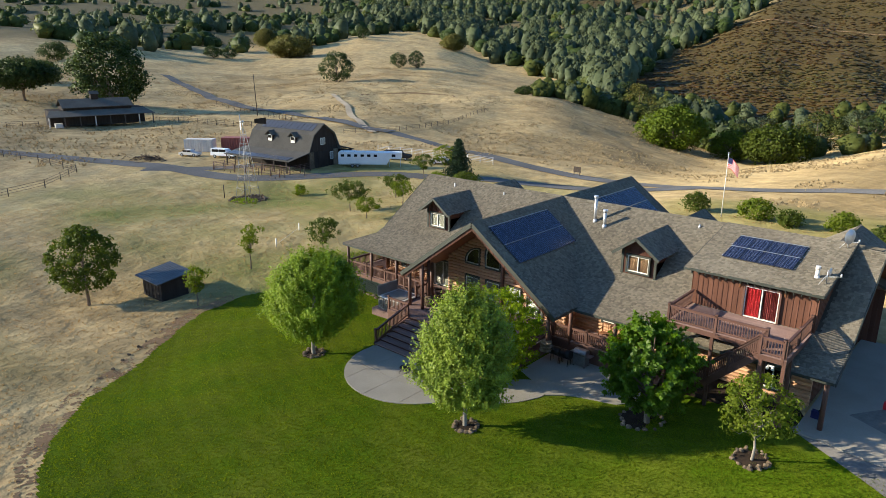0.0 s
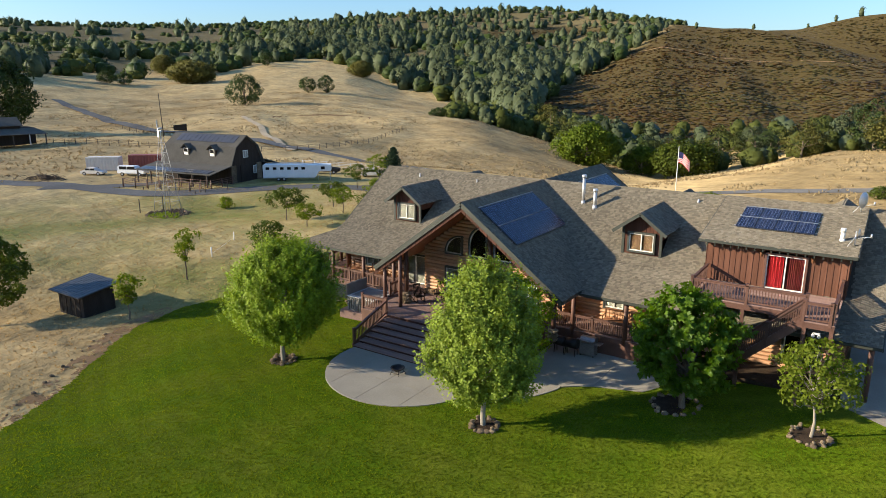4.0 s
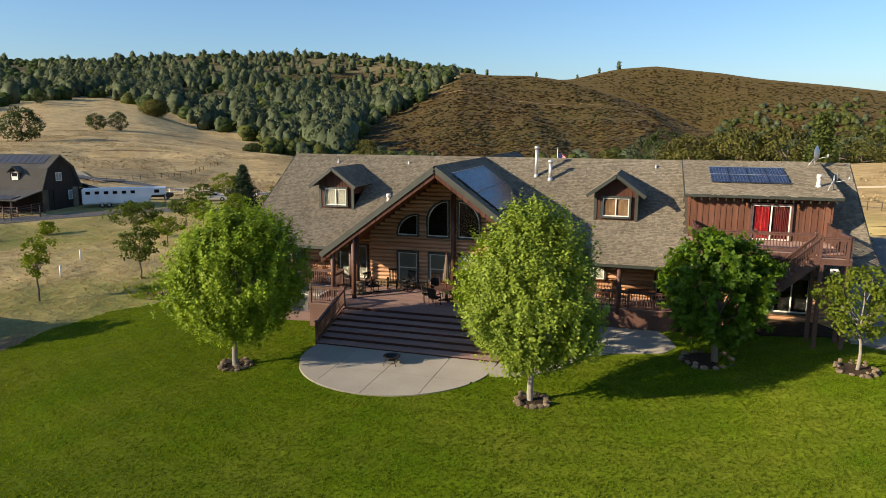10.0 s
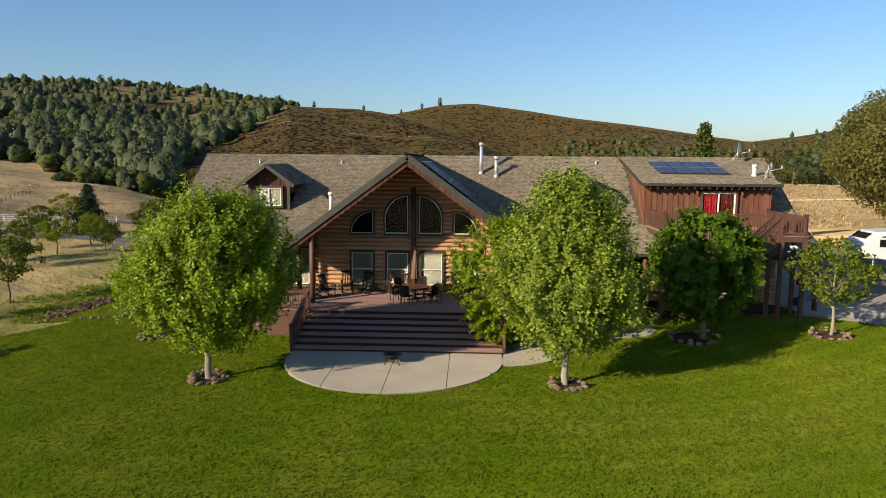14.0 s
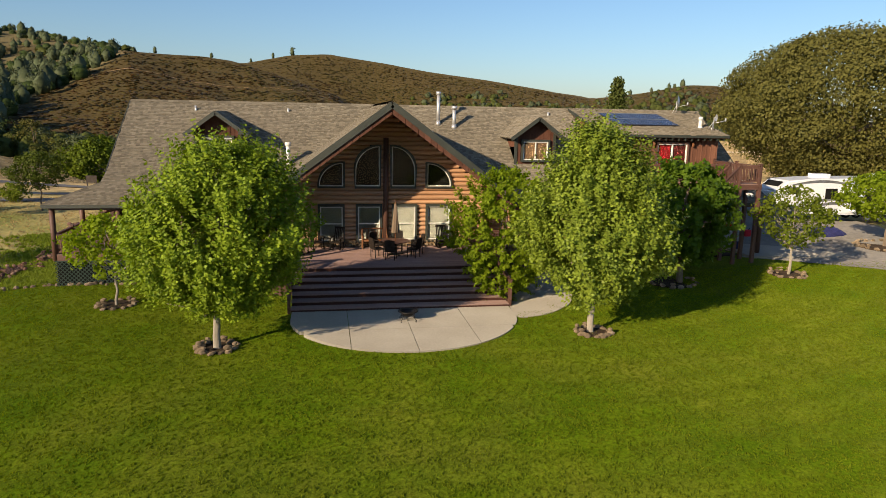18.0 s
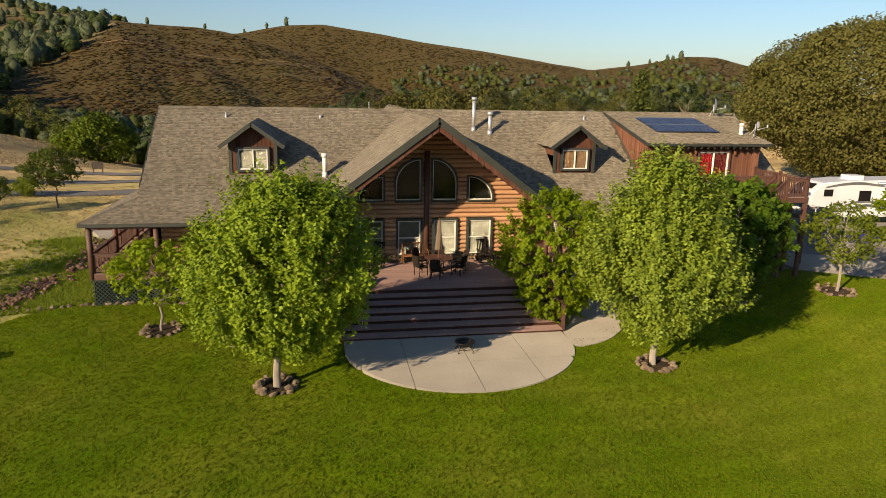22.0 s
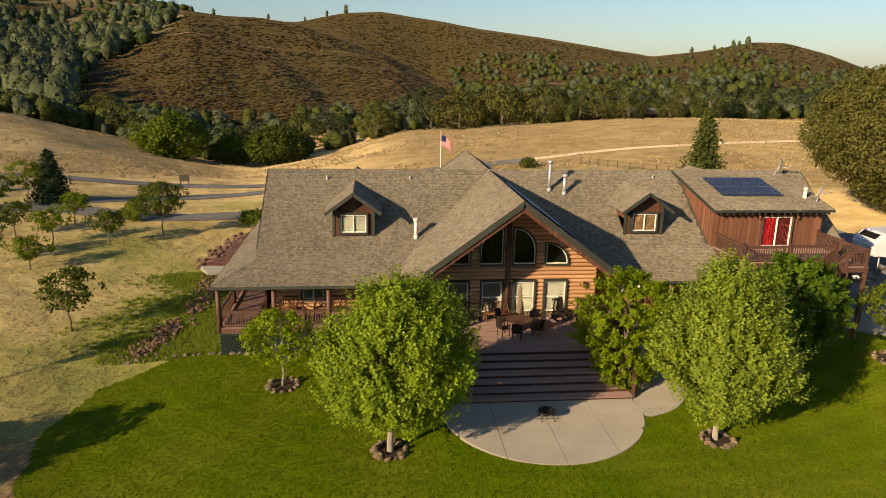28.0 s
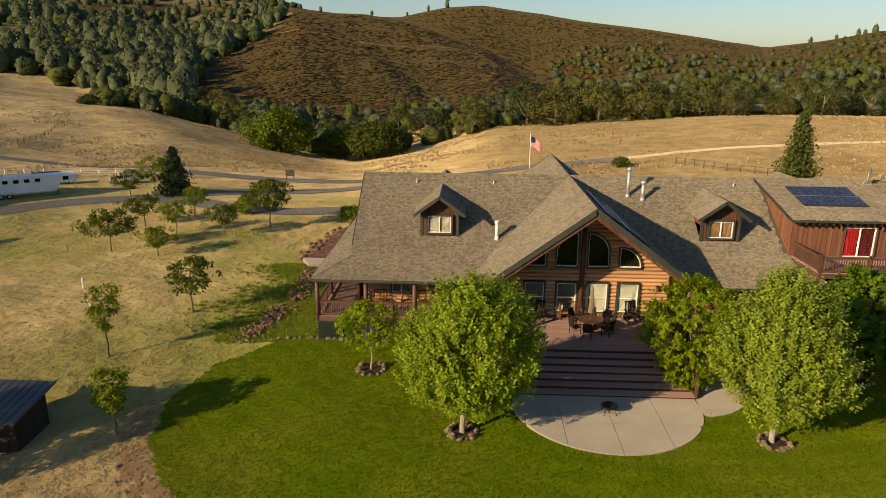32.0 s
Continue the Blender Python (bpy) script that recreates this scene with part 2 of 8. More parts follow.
    "box_white": material("painted_container", [(0.42, 0.40, 0.37), (0.58, 0.56, 0.52)], 0.8, 12, 0.6),
    "box_red": material("rusty_red_container", [(0.16, 0.035, 0.03), (0.26, 0.07, 0.05)], 0.8, 12, 0.6),
    "rubber": material("black_rubber", [(0.012, 0.012, 0.012), (0.03, 0.03, 0.03)], 3, 20, 0.8),
    "flag_red": material("flag_red", [(0.45, 0.02, 0.03), (0.6, 0.035, 0.05)], 2, 10, 0.7),
    "flag_white": material("flag_white", [(0.5, 0.5, 0.5), (0.62, 0.62, 0.6)], 2, 10, 0.7),
    "flag_blue": material("flag_blue", [(0.018, 0.02, 0.075), (0.035, 0.038, 0.12)], 2, 10, 0.7),
    "wicker": material("dark_wicker", [(0.012, 0.009, 0.007), (0.035, 0.026, 0.02)], 6, 50, 0.7),
    "rustic": material("twig_wood", [(0.12, 0.05, 0.022), (0.24, 0.11, 0.05)], 4, 20, 0.7),
    "umbrella": material("umbrella_cloth", [(0.15, 0.11, 0.075), (0.24, 0.18, 0.125)], 2, 14, 0.9, stretch=(4, 4, 0.5)),
    "tub": material("hot_tub_shell", [(0.10, 0.095, 0.09), (0.17, 0.16, 0.15)], 1.5, 16, 0.6),
    "tub_cover": material("hot_tub_cover", [(0.20, 0.17, 0.14), (0.30, 0.26, 0.22)], 1.5, 16, 0.7),
    "bbq": material("steel_grill", [(0.18, 0.18, 0.18), (0.36, 0.36, 0.36)], 3, 24, 0.35, 0.7),
    "metal_roof": material("dark_metal_roof", [(0.035, 0.04, 0.048), (0.07, 0.075, 0.085)], 0.6, 8, 0.45, 0.3),
    "soil": material("bare_soil", [(0.17, 0.105, 0.052), (0.30, 0.20, 0.105)], 0.5, 5, 0.95, bump=0.7),
}

# ---- building helpers ----
def part(name, bm, mat, parent=None, label=""):
    """Links a bmesh (or a ready mesh) as one mesh object, under a thing or a part."""
    if isinstance(bm, bmesh.types.BMesh):
        me = bpy.data.meshes.new(name)
        bm.to_mesh(me)
        bm.free()
    else:
        me = bm
    if not me.materials:
        me.materials.append(M[mat])
    ob = new(name, me)
    if parent is not None:
        ob.parent = parent
    if label:
        ob["label"] = label
    return ob


def empty(name, label, category, group="", kind="", at=(0, 0, 0)):
    ob = new(name)
    ob.location = at
    return tagged(ob, label, category, group, kind)


def shape(*adds):
    bm = bmesh.new()
    for f, *a in adds:
        f(bm, *a)
    return bm


def quad_mesh(name, verts, faces):
    me = bpy.data.meshes.new(name)
    me.from_pydata(verts, [], faces)
    me.update()
    return me


BOX_FACES = ((0, 3, 2, 1), (4, 5, 6, 7), (0, 1, 5, 4), (1, 2, 6, 5), (2, 3, 7, 6), (3, 0, 4, 7))


def box(bm, x0, x1, y0, y1, z0, z1):
    v = [bm.verts.new(p) for p in ((x0, y0, z0), (x1, y0, z0), (x1, y1, z0), (x0, y1, z0), (x0, y0, z1), (x1, y0, z1), (x1, y1, z1), (x0, y1, z1))]
    for f in BOX_FACES:
        bm.faces.new([v[i] for i in f])


def frame_axes(p, q):
    d = (Vector(q) - Vector(p)).normalized()
    side = d.cross(Vector((0, 0, 1)))
    side = Vector((1, 0, 0)) if side.length < 1e-3 else side.normalized()
    return d, side, side.cross(d)


def beam(bm, p, q, w, h):
    """A squared timber from p to q, w wide and h high."""
    d, s, u = frame_axes(p, q)
    v = [bm.verts.new(Vector(e) + s * a * w / 2 + u * b * h / 2) for e in (p, q) for a, b in ((-1, -1), (1, -1), (1, 1), (-1, 1))]
    for f in BOX_FACES:
        bm.faces.new([v[i] for i in f])


def rod(bm, p, q, r0, r1=None, seg=8, caps=True):
    """A round, tapering rod from p to q."""
    r1 = r0 if r1 is None else r1
    d, s, u = frame_axes(p, q)
    rings = []
    for e, r in ((p, r0), (q, r1)):
        rings.append([bm.verts.new(Vector(e) + (s * math.cos(2 * math.pi * i / seg) + u * math.sin(2 * math.pi * i / seg)) * r) for i in range(seg)])
    for i in range(seg):
        f = bm.faces.new((rings[0][i], rings[0][(i + 1) % seg], rings[1][(i + 1) % seg], rings[1][i]))
        f.smooth = True
    if caps:
        bm.faces.new(rings[0][::-1])
        bm.faces.new(rings[1])


def slab(bm, outline, z0, z1):
    """A flat plate over an outline of (x, y), from z0 to z1."""
    lo = [bm.verts.new((x, y, z0)) for x, y in outline]
    hi = [bm.verts.new((x, y, z1)) for x, y in outline]
    bm.faces.new(lo[::-1])
    bm.faces.new(hi)
    for i in range(len(outline)):
        j = (i + 1) % len(outline)
        bm.faces.new((lo[i], lo[j], hi[j], hi[i]))


def plate(bm, points, thick):
    """A plate under the polygon of points (3D), thick metres down its normal."""
    pts = [Vector(p) for p in points]
    n = (pts[1] - pts[0]).cross(pts[2] - pts[0]).normalized()
    a = [bm.verts.new(p) for p in pts]
    b = [bm.verts.new(p - n * thick) for p in pts]
    bm.faces.new(a)
    bm.faces.new(b[::-1])
    for i in range(len(pts)):
        j = (i + 1) % len(pts)
        bm.faces.new((a[j], a[i], b[i], b[j]))


def smooth01(u):
    u = min(max(u, 0.0), 1.0)
    return u * u * (3 - 2 * u)


# ---- the lie of the land ----
# heights of the ground near the house: x, y, z
SPOTS = [
    (0, -10, -0.02), (-4.6, -11.4, -0.06), (-2.4, -13.6, -0.04), (0.4, -14.3, -0.03), (3.2, -13.3, -0.02), (4.8, -11.2, 0.0), (9, -4, -0.08), (12, -4.0, -0.06), (7, -6, -0.04), (16, -4, 0.3), (7, -12.4, 0.0), (-7, -12, -0.33), (20, -6, 0.58), (-12.3, -5.4, -0.33), (0, -28, -0.7), (20, -25, 0.0), (-16, -21, -1.3), (-24, -11.4, -1.27),
    (-30, -12, -1.9), (-34, -17, -2.2), (-28.6, -3, -1.05), (-26.5, 4, -0.9), (-28, 29, -0.8), (-60, 17, -2.2), (-72, 40, -1.5), (-95, 28, -2.0), (-36, 62, -2.3),
    (4, 8, 0.2), (22, 2, 0.6), (32, 4, 0.9), (46, 24, 1.0), (0, 43, 0.6), (-47, 50, -1.6), (5, 80, -2.0), (-110, 14, -2.4), (-170, 40, -1.5), (-75, 110, -5.0),
]
# bearing, then the foot of the hills: its distance and its height in degrees over the horizon
FEET = [
    (-95, 450, 0.8), (-73, 450, 1.2), (-64, 500, 0.9), (-57, 560, 0.6), (-51, 600, 1.0), (-47, 660, 1.8), (-43, 700, 2.1), (-40, 640, 1.4), (-36, 560, -0.3), (-31, 480, -1.6), (-28, 430, -2.3), (-25, 360, -3.2),
    (-22, 318, -4.2), (-19, 298, -5.1), (-15.5, 288, -5.9), (-12, 285, -6.2), (-6, 280, -5.2), (0, 270, -3.8), (8, 275, -3.2), (17, 285, -2.7), (26, 310, -2.3), (40, 360, -1.8), (100, 400, -1.6),
]
# bearing, first crest: distance and degrees, the dip behind it, the skyline, all in degrees
CRESTS = [
    (-95, 800, 2.0, 2.1, 3.4), (-64, 850, 2.2, 2.2, 3.9), (-51, 900, 2.4, 2.4, 4.05), (-43, 950, 3.2, 3.2, 4.6), (-36, 950, 3.5, 3.4, 5.25), (-26, 950, 3.4, 3.3, 5.6), (-22.5, 820, 1.8, 1.8, 5.4),
    (-19, 760, 2.7, 2.5, 4.85), (-15, 740, 4.25, 3.7, 4.35), (-9.5, 740, 4.15, 3.5, 3.7), (-6.5, 720, 3.6, 2.9, 3.75), (-3, 700, 2.5, 1.6, 4.55), (0, 690, 1.6, 0.6, 4.8), (4, 640, -0.4, -0.9, 4.25),
    (8, 540, -1.4, -1.2, 3.55), (13, 540, -0.8, -0.3, 2.9), (21.5, 560, -0.5, -0.1, 1.55), (25, 560, 0.0, 0.5, 1.95), (28.5, 560, 0.3, 1.0, 2.7), (31, 580, 0.2, 0.7, 2.6), (33.5, 640, 0.0, 0.3, 1.9), (36, 700, -0.5, -0.2, 0.9), (40, 700, -0.8, -0.5, 0.1), (100, 800, -0.8, -0.5, 0.05),
]
FEET_COLS, CREST_COLS = np.array(FEET).T, np.array(CRESTS).T
SKY_COLS = np.array([(-95, 1500), (-24, 1450), (-15, 1150), (40, 1100), (60, 2500), (100, 2500)]).T
HUB = (4.0, -38.0)


def near_height(x, y):
    top = low = 0.0
    for a, b, c in SPOTS:
        d = (x - a) ** 2 + (y - b) ** 2
        w = 1.0 / (d + 9.0) ** 1.6
        top += w * c
        low += w
    return top / low


def at_angle(r, degrees):
    """The height that stands so many degrees over the horizon at a distance."""
    return 10 + r * math.tan(radians(degrees))


def hill_nodes(bearing):
    """Distances and heights along one bearing: foot, first crest, dip behind it, skyline."""
    foot, ef = (float(np.interp(bearing, FEET_COLS[0], FEET_COLS[k])) for k in (1, 2))
    rm, em, ev, es = (float(np.interp(bearing, CREST_COLS[0], CREST_COLS[k])) for k in (1, 2, 3, 4))
    far = float(np.interp(bearing, *SKY_COLS))
    rv = rm + 0.3 * (far - rm)
    return (foot, rm, rv, far), (at_angle(foot, ef), at_angle(rm, em), at_angle(rv, ev), at_angle(far, es))


def ground_z(x, y):
    dx, dy = x - HUB[0], y - HUB[1]
    r = math.hypot(dx, dy)
    bearing = math.degrees(math.atan2(dx, dy))
    if r < 75:
        return near_height(x, y)
    rs, zs = hill_nodes(bearing)
    side = smooth01((170 - abs(bearing)) / 70)
    near = near_height(x, y)
    bump = 0.0
    if r < rs[0]:
        lin = (r - 75) / (rs[0] - 75)
        west = smooth01((-24 - bearing) / 8)
        u = west * lin ** 2.2 + (1 - west) * smooth01(lin)
        z = near * (1 - u) + zs[0] * side * u
        roll = smooth01((r - 125) / 80) * smooth01((rs[0] - r) / 40)
        bump = roll * smooth01(-bearing / 20 + 0.6) * (noise.noise((x * 0.012, y * 0.012, 3.1)) * 2.2 + noise.noise((x * 0.035, y * 0.035, 6.1)) * 1.3 + noise.noise((x * 0.11, y * 0.11, 2.1)) * 0.45)
    elif r < rs[3]:
        z = float(np.interp(r, rs, zs)) * side
        # spurs and gullies run down the slopes
        u = (r - rs[0]) / (rs[1] - rs[0])
        w = math.sin(math.pi * min(u, 1.0)) ** 0.7 if u < 1 else 0.35 * math.sin(math.pi * (r - rs[1]) / (rs[3] - rs[1]))
        spur = noise.noise((bearing * 0.16 + 0.003 * r, r * 0.002, 7.7)) * 9 + noise.noise((bearing * 0.5 + 0.006 * r, r * 0.005, 1.7)) * 2.2
        bump = w * spur + 2.0 * w * noise.noise((x * 0.03, y * 0.03, 1.2))
    else:
        u = smooth01((r - rs[3]) / (0.8 * rs[3]))
        z = zs[3] * side * (1 - 0.8 * u) + 1.5 * noise.noise((x * 0.02, y * 0.02, 5.0)) * (1 - u)
    # a swell of pasture behind the house, falling away to the creek on its west side
    swell = math.exp(-(((x - 75) / 78) ** 2 + ((y - 150) / 55) ** 2))
    ka, kb = (x + 150) * 0.83 + (y - 200) * 0.56, (y - 200) * 0.83 - (x + 150) * 0.56
    knoll = math.exp(-((ka / 70) ** 2 + (kb / 40) ** 2)) * smooth01((r - 110) / 50)
    # a hollow dug into the west slope
    pit = smooth01((276 - r) / 12) * smooth01((r - 222) / 40) * math.exp(-((bearing + 41) / 4.2) ** 4)
    return z + bump + 4.8 * swell + 1.8 * knoll - 3.4 * pit


def brush_cover(x, y):
    """1 on the slopes of chaparral, 0 elsewhere."""
    dx, dy = x - HUB[0], y - HUB[1]
    r, b = math.hypot(dx, dy), math.degrees(math.atan2(dx, dy))
    if r < 260:
        return 0.0
    e = math.degrees(math.atan2(ground_z(x, y) - 10, r))
    edge = np.interp(e, (-1.5, -0.8, 0.6, 1.7, 3.0, 4.6), (-24.2, -23.8, -21.5, -19.2, -17.0, -14.8)) + 0.7 * noise.noise((x * 0.02, y * 0.02, 2.0))
    hill = smooth01((b - edge) / 0.6) * smooth01((42 - b) / 4) * smooth01((r - 285) / 40)
    # a patch of brush high among the woods
    patch = smooth01(1.6 - math.hypot((b + 26) / 5.2, (e - 3.75 - 0.03 * (b + 26)) / 0.34) + 0.5 * noise.noise((x * 0.012, y * 0.012, 4.0)))
    return max(hill, patch if b < edge else 0.0)


def build_ground():
    bearings = list(np.arange(-82, 62, 0.6)) + list(np.arange(62, 278, 6.0))
    radii = [0.0] + [3.0 * 1.04 ** k for k in range(178)]
    verts, faces, cover = [], [], []
    n = len(bearings)
    for r in radii:
        for b in bearings:
            a = radians(b)
            x, y = HUB[0] + r * math.sin(a), HUB[1] + r * math.cos(a)
            verts.append((x, y, ground_z(x, y)))
            bb = (b + 180) % 360 - 180
            green = max(0.0, noise.noise((x * 0.05, y * 0.05, 9.0))) * smooth01((120 - r) / 60)
            lea = smooth01((-17 - x) / 3) * smooth01((x + 110) / 50) * smooth01((75 - y) / 40) * smooth01((y + 16) / 14)
            green = max(green, lea * (0.45 + 0.55 * noise.noise((x * 0.09, y * 0.09, 4.4)) + 0.3 * noise.noise((x * 0.4, y * 0.4, 1.4))))
            green = max(green, 0.8 * smooth01(1.6 - math.hypot((x + 21) / 6, (y - 3) / 11)))
            wood = smooth01((r - hill_nodes(bb)[0][0]) / 100) * smooth01((-14 - bb) / 2) * 0.9
            field = smooth01((x + 14) / 20) * smooth01((y - 40) / 15) * smooth01((320 - r) / 60) * smooth01((bb + 12) / 8)
            green = max(green, 0.5 * smooth01((x + 14) / 10) * smooth01((46 - x) / 20) * smooth01((y - 34) / 6) * smooth01((72 - y) / 22))
            rank = smooth01((-12 - bb) / 6) * smooth01((r - 105) / 40) * smooth01((520 - r) / 200) * (0.3 + 0.4 * smooth01((bb + 34) / 8) + 0.9 * noise.noise((x * 0.02, y * 0.035, 2.7)) + 0.5 * noise.noise((x * 0.09, y * 0.12, 3.3)))
            rank = max(rank, 0.55 * smooth01((-14 - x) / 4) * smooth01((-2 - y) / 6) * smooth01((80 - r) / 20) * (0.8 + noise.noise((x * 0.15, y * 0.4, 8.0))))
            cover.append((brush_cover(x, y), green, wood, max(field, min(max(rank, 0.0), 0.9))))
    for i in range(len(radii) - 1):
        for j in range(n):
            k = (j + 1) % n
            faces.append((i * n + j, (i + 1) * n + j, (i + 1) * n + k, i * n + k))
    me = quad_mesh("ground", verts, [f[::-1] for f in faces])
    att = me.color_attributes.new("cover", "FLOAT_COLOR", "POINT")
    att.data.foreach_set("color", np.array(cover, dtype=np.float32).ravel())
    me.polygons.foreach_set("use_smooth", [True] * len(me.polygons))
    m = material("dry_grass", [(0.255, 0.175, 0.075), (0.47, 0.348, 0.16), (0.60, 0.468, 0.24)], 0.045, 0.9, 0.95, bump=0.8, spread=0.75, depth=0.4)
    nd, l = m.node_tree.nodes, m.node_tree.links
    b = nd["Principled BSDF"]
    dry = b.inputs["Base Color"].links[0].from_socket
    a = nd.new("ShaderNodeAttribute")
    a.attribute_name = "cover"
    sep = nd.new("ShaderNodeSeparateColor")
    l.new(a.outputs["Color"], sep.inputs[0])
    geo = nd.new("ShaderNodeNewGeometry")
    shrub = nd.new("ShaderNodeTexVoronoi")
    shrub.inputs["Scale"].default_value = 0.35
    l.new(geo.outputs["Position"], shrub.inputs["Vector"])
    ramp = nd.new("ShaderNodeValToRGB")
    ramp.color_ramp.elements[0].color, ramp.color_ramp.elements[1].color = (0.08, 0.058, 0.018, 1), (0.062, 0.045, 0.014, 1)
    l.new(shrub.outputs["Distance"], ramp.inputs["Fac"])
    # clumps of taller, browner grass and bleached streaks
    fleck = nd.new("ShaderNodeTexNoise")
    fleck.inputs["Scale"].default_value, fleck.inputs["Detail"].default_value, fleck.inputs["Roughness"].default_value = 0.22, 8, 0.75
    l.new(geo.outputs["Position"], fleck.inputs["Vector"])
    frng = nd.new("ShaderNodeMapRange")
    frng.inputs["From Min"].default_value, frng.inputs["From Max"].default_value = 0.35, 0.65
    frng.inputs["To Min"].default_value, frng.inputs["To Max"].default_value = 0.72, 1.30
    l.new(fleck.outputs["Fac"], frng.inputs["Value"])
    fhsv = nd.new("ShaderNodeHueSaturation")
    l.new(frng.outputs[0], fhsv.inputs["Value"])
    l.new(dry, fhsv.inputs["Color"])
    dry = fhsv.outputs["Color"]
    # rills and hummocks too small for the sheet
    hum = nd.new("ShaderNodeTexNoise")
    hum.inputs["Scale"].default_value, hum.inputs["Detail"].default_value = 0.07, 5
    l.new(geo.outputs["Position"], hum.inputs["Vector"])
    rill = nd.new("ShaderNodeBump")
    rill.inputs["Strength"].default_value, rill.inputs["Distance"].default_value = 0.7, 2.5
    l.new(hum.outputs["Fac"], rill.inputs["Height"])
    fine_bump = b.inputs["Normal"].links[0].from_node
    l.new(rill.outputs[0], fine_bump.inputs["Normal"])
    weeds = nd.new("ShaderNodeRGB")
    weeds.outputs[0].default_value = (0.17, 0.195, 0.035, 1)
    # leaf litter under the woods, with the trees' shade mixed into its colour
    floor = nd.new("ShaderNodeRGB")
    floor.outputs[0].default_value = (0.12, 0.10, 0.045, 1)
    last = dry
    stubble = nd.new("ShaderNodeHueSaturation")
    stubble.inputs["Value"].default_value, stubble.inputs["Saturation"].default_value = 0.52, 1.0
    l.new(dry, stubble.inputs["Color"])
    part_of = {"Green": sep.outputs["Green"], "Blue": sep.outputs["Blue"], "Red": sep.outputs["Red"], "Alpha": a.outputs["Alpha"]}
    for channel, other in (("Alpha", stubble.outputs["Color"]), ("Green", weeds.outputs[0]), ("Blue", floor.outputs[0]), ("Red", ramp.outputs["Color"])):
        mix = nd.new("ShaderNodeMix")
        mix.data_type = "RGBA"
        l.new(part_of[channel], mix.inputs["Factor"])
        l.new(last, mix.inputs["A"])
        l.new(other, mix.inputs["B"])
        last = mix.outputs["Result"]
    l.new(last, b.inputs["Base Color"])
    me.materials.append(m)
    return tagged(new("ground", me), "dry golden grassland rolling up to brush-covered hills", "ground", kind="structure")


build_ground()


def sheet(name, mat, inside, x0, x1, y0, y1, step, lift, label, category):
    """A sheet laid over the ground where inside(x, y) is true."""
    xs, ys = np.arange(x0, x1 + step, step), np.arange(y0, y1 + step, step)
    index, verts, faces = {}, [], []

    def vert(i, j):
        if (i, j) not in index:
            index[i, j] = len(verts)
            x, y = float(xs[i]), float(ys[j])
            verts.append((x, y, ground_z(x, y) + lift))
        return index[i, j]

    for i in range(len(xs) - 1):
        for j in range(len(ys) - 1):
            if inside(xs[i] + step / 2, ys[j] + step / 2):
                faces.append((vert(i, j), vert(i + 1, j), vert(i + 1, j + 1), vert(i, j + 1)))
    me = quad_mesh(name, verts, faces)
    me.polygons.foreach_set("use_smooth", [True] * len(me.polygons))
    me.materials.append(mat if not isinstance(mat, str) else M[mat])
    return tagged(new(name, me), label, category, kind="structure")


def lawn_inside(x, y):
    """The mown lawn: a bay round the front of the house with a wavy left edge."""
    wob = 0.35 * noise.noise((x * 0.5, y * 0.5, 4.0)) + 0.16 * noise.noise((x * 2.2, y * 2.2, 6.0))
    if y > 0.2 + wob and x < -16.3:
        return False
    if -16.3 <= x <= 22 and y > 0:
        return False
    left = np.interp(y, [-34, -31, -29.5, -28, -24.5, -19.6, -12.2, -8, -4, -1.2, 0.6], [6, -2.5, -7, -9.6, -13.9, -16.8, -22.0, -22.8, -21.8, -19.0, -16.6])
    right = np.interp(y, [-40, -10, -3, 2], [46, 40, 29, 23.5])
    return left + wob < x < right + wob and y > -34.5


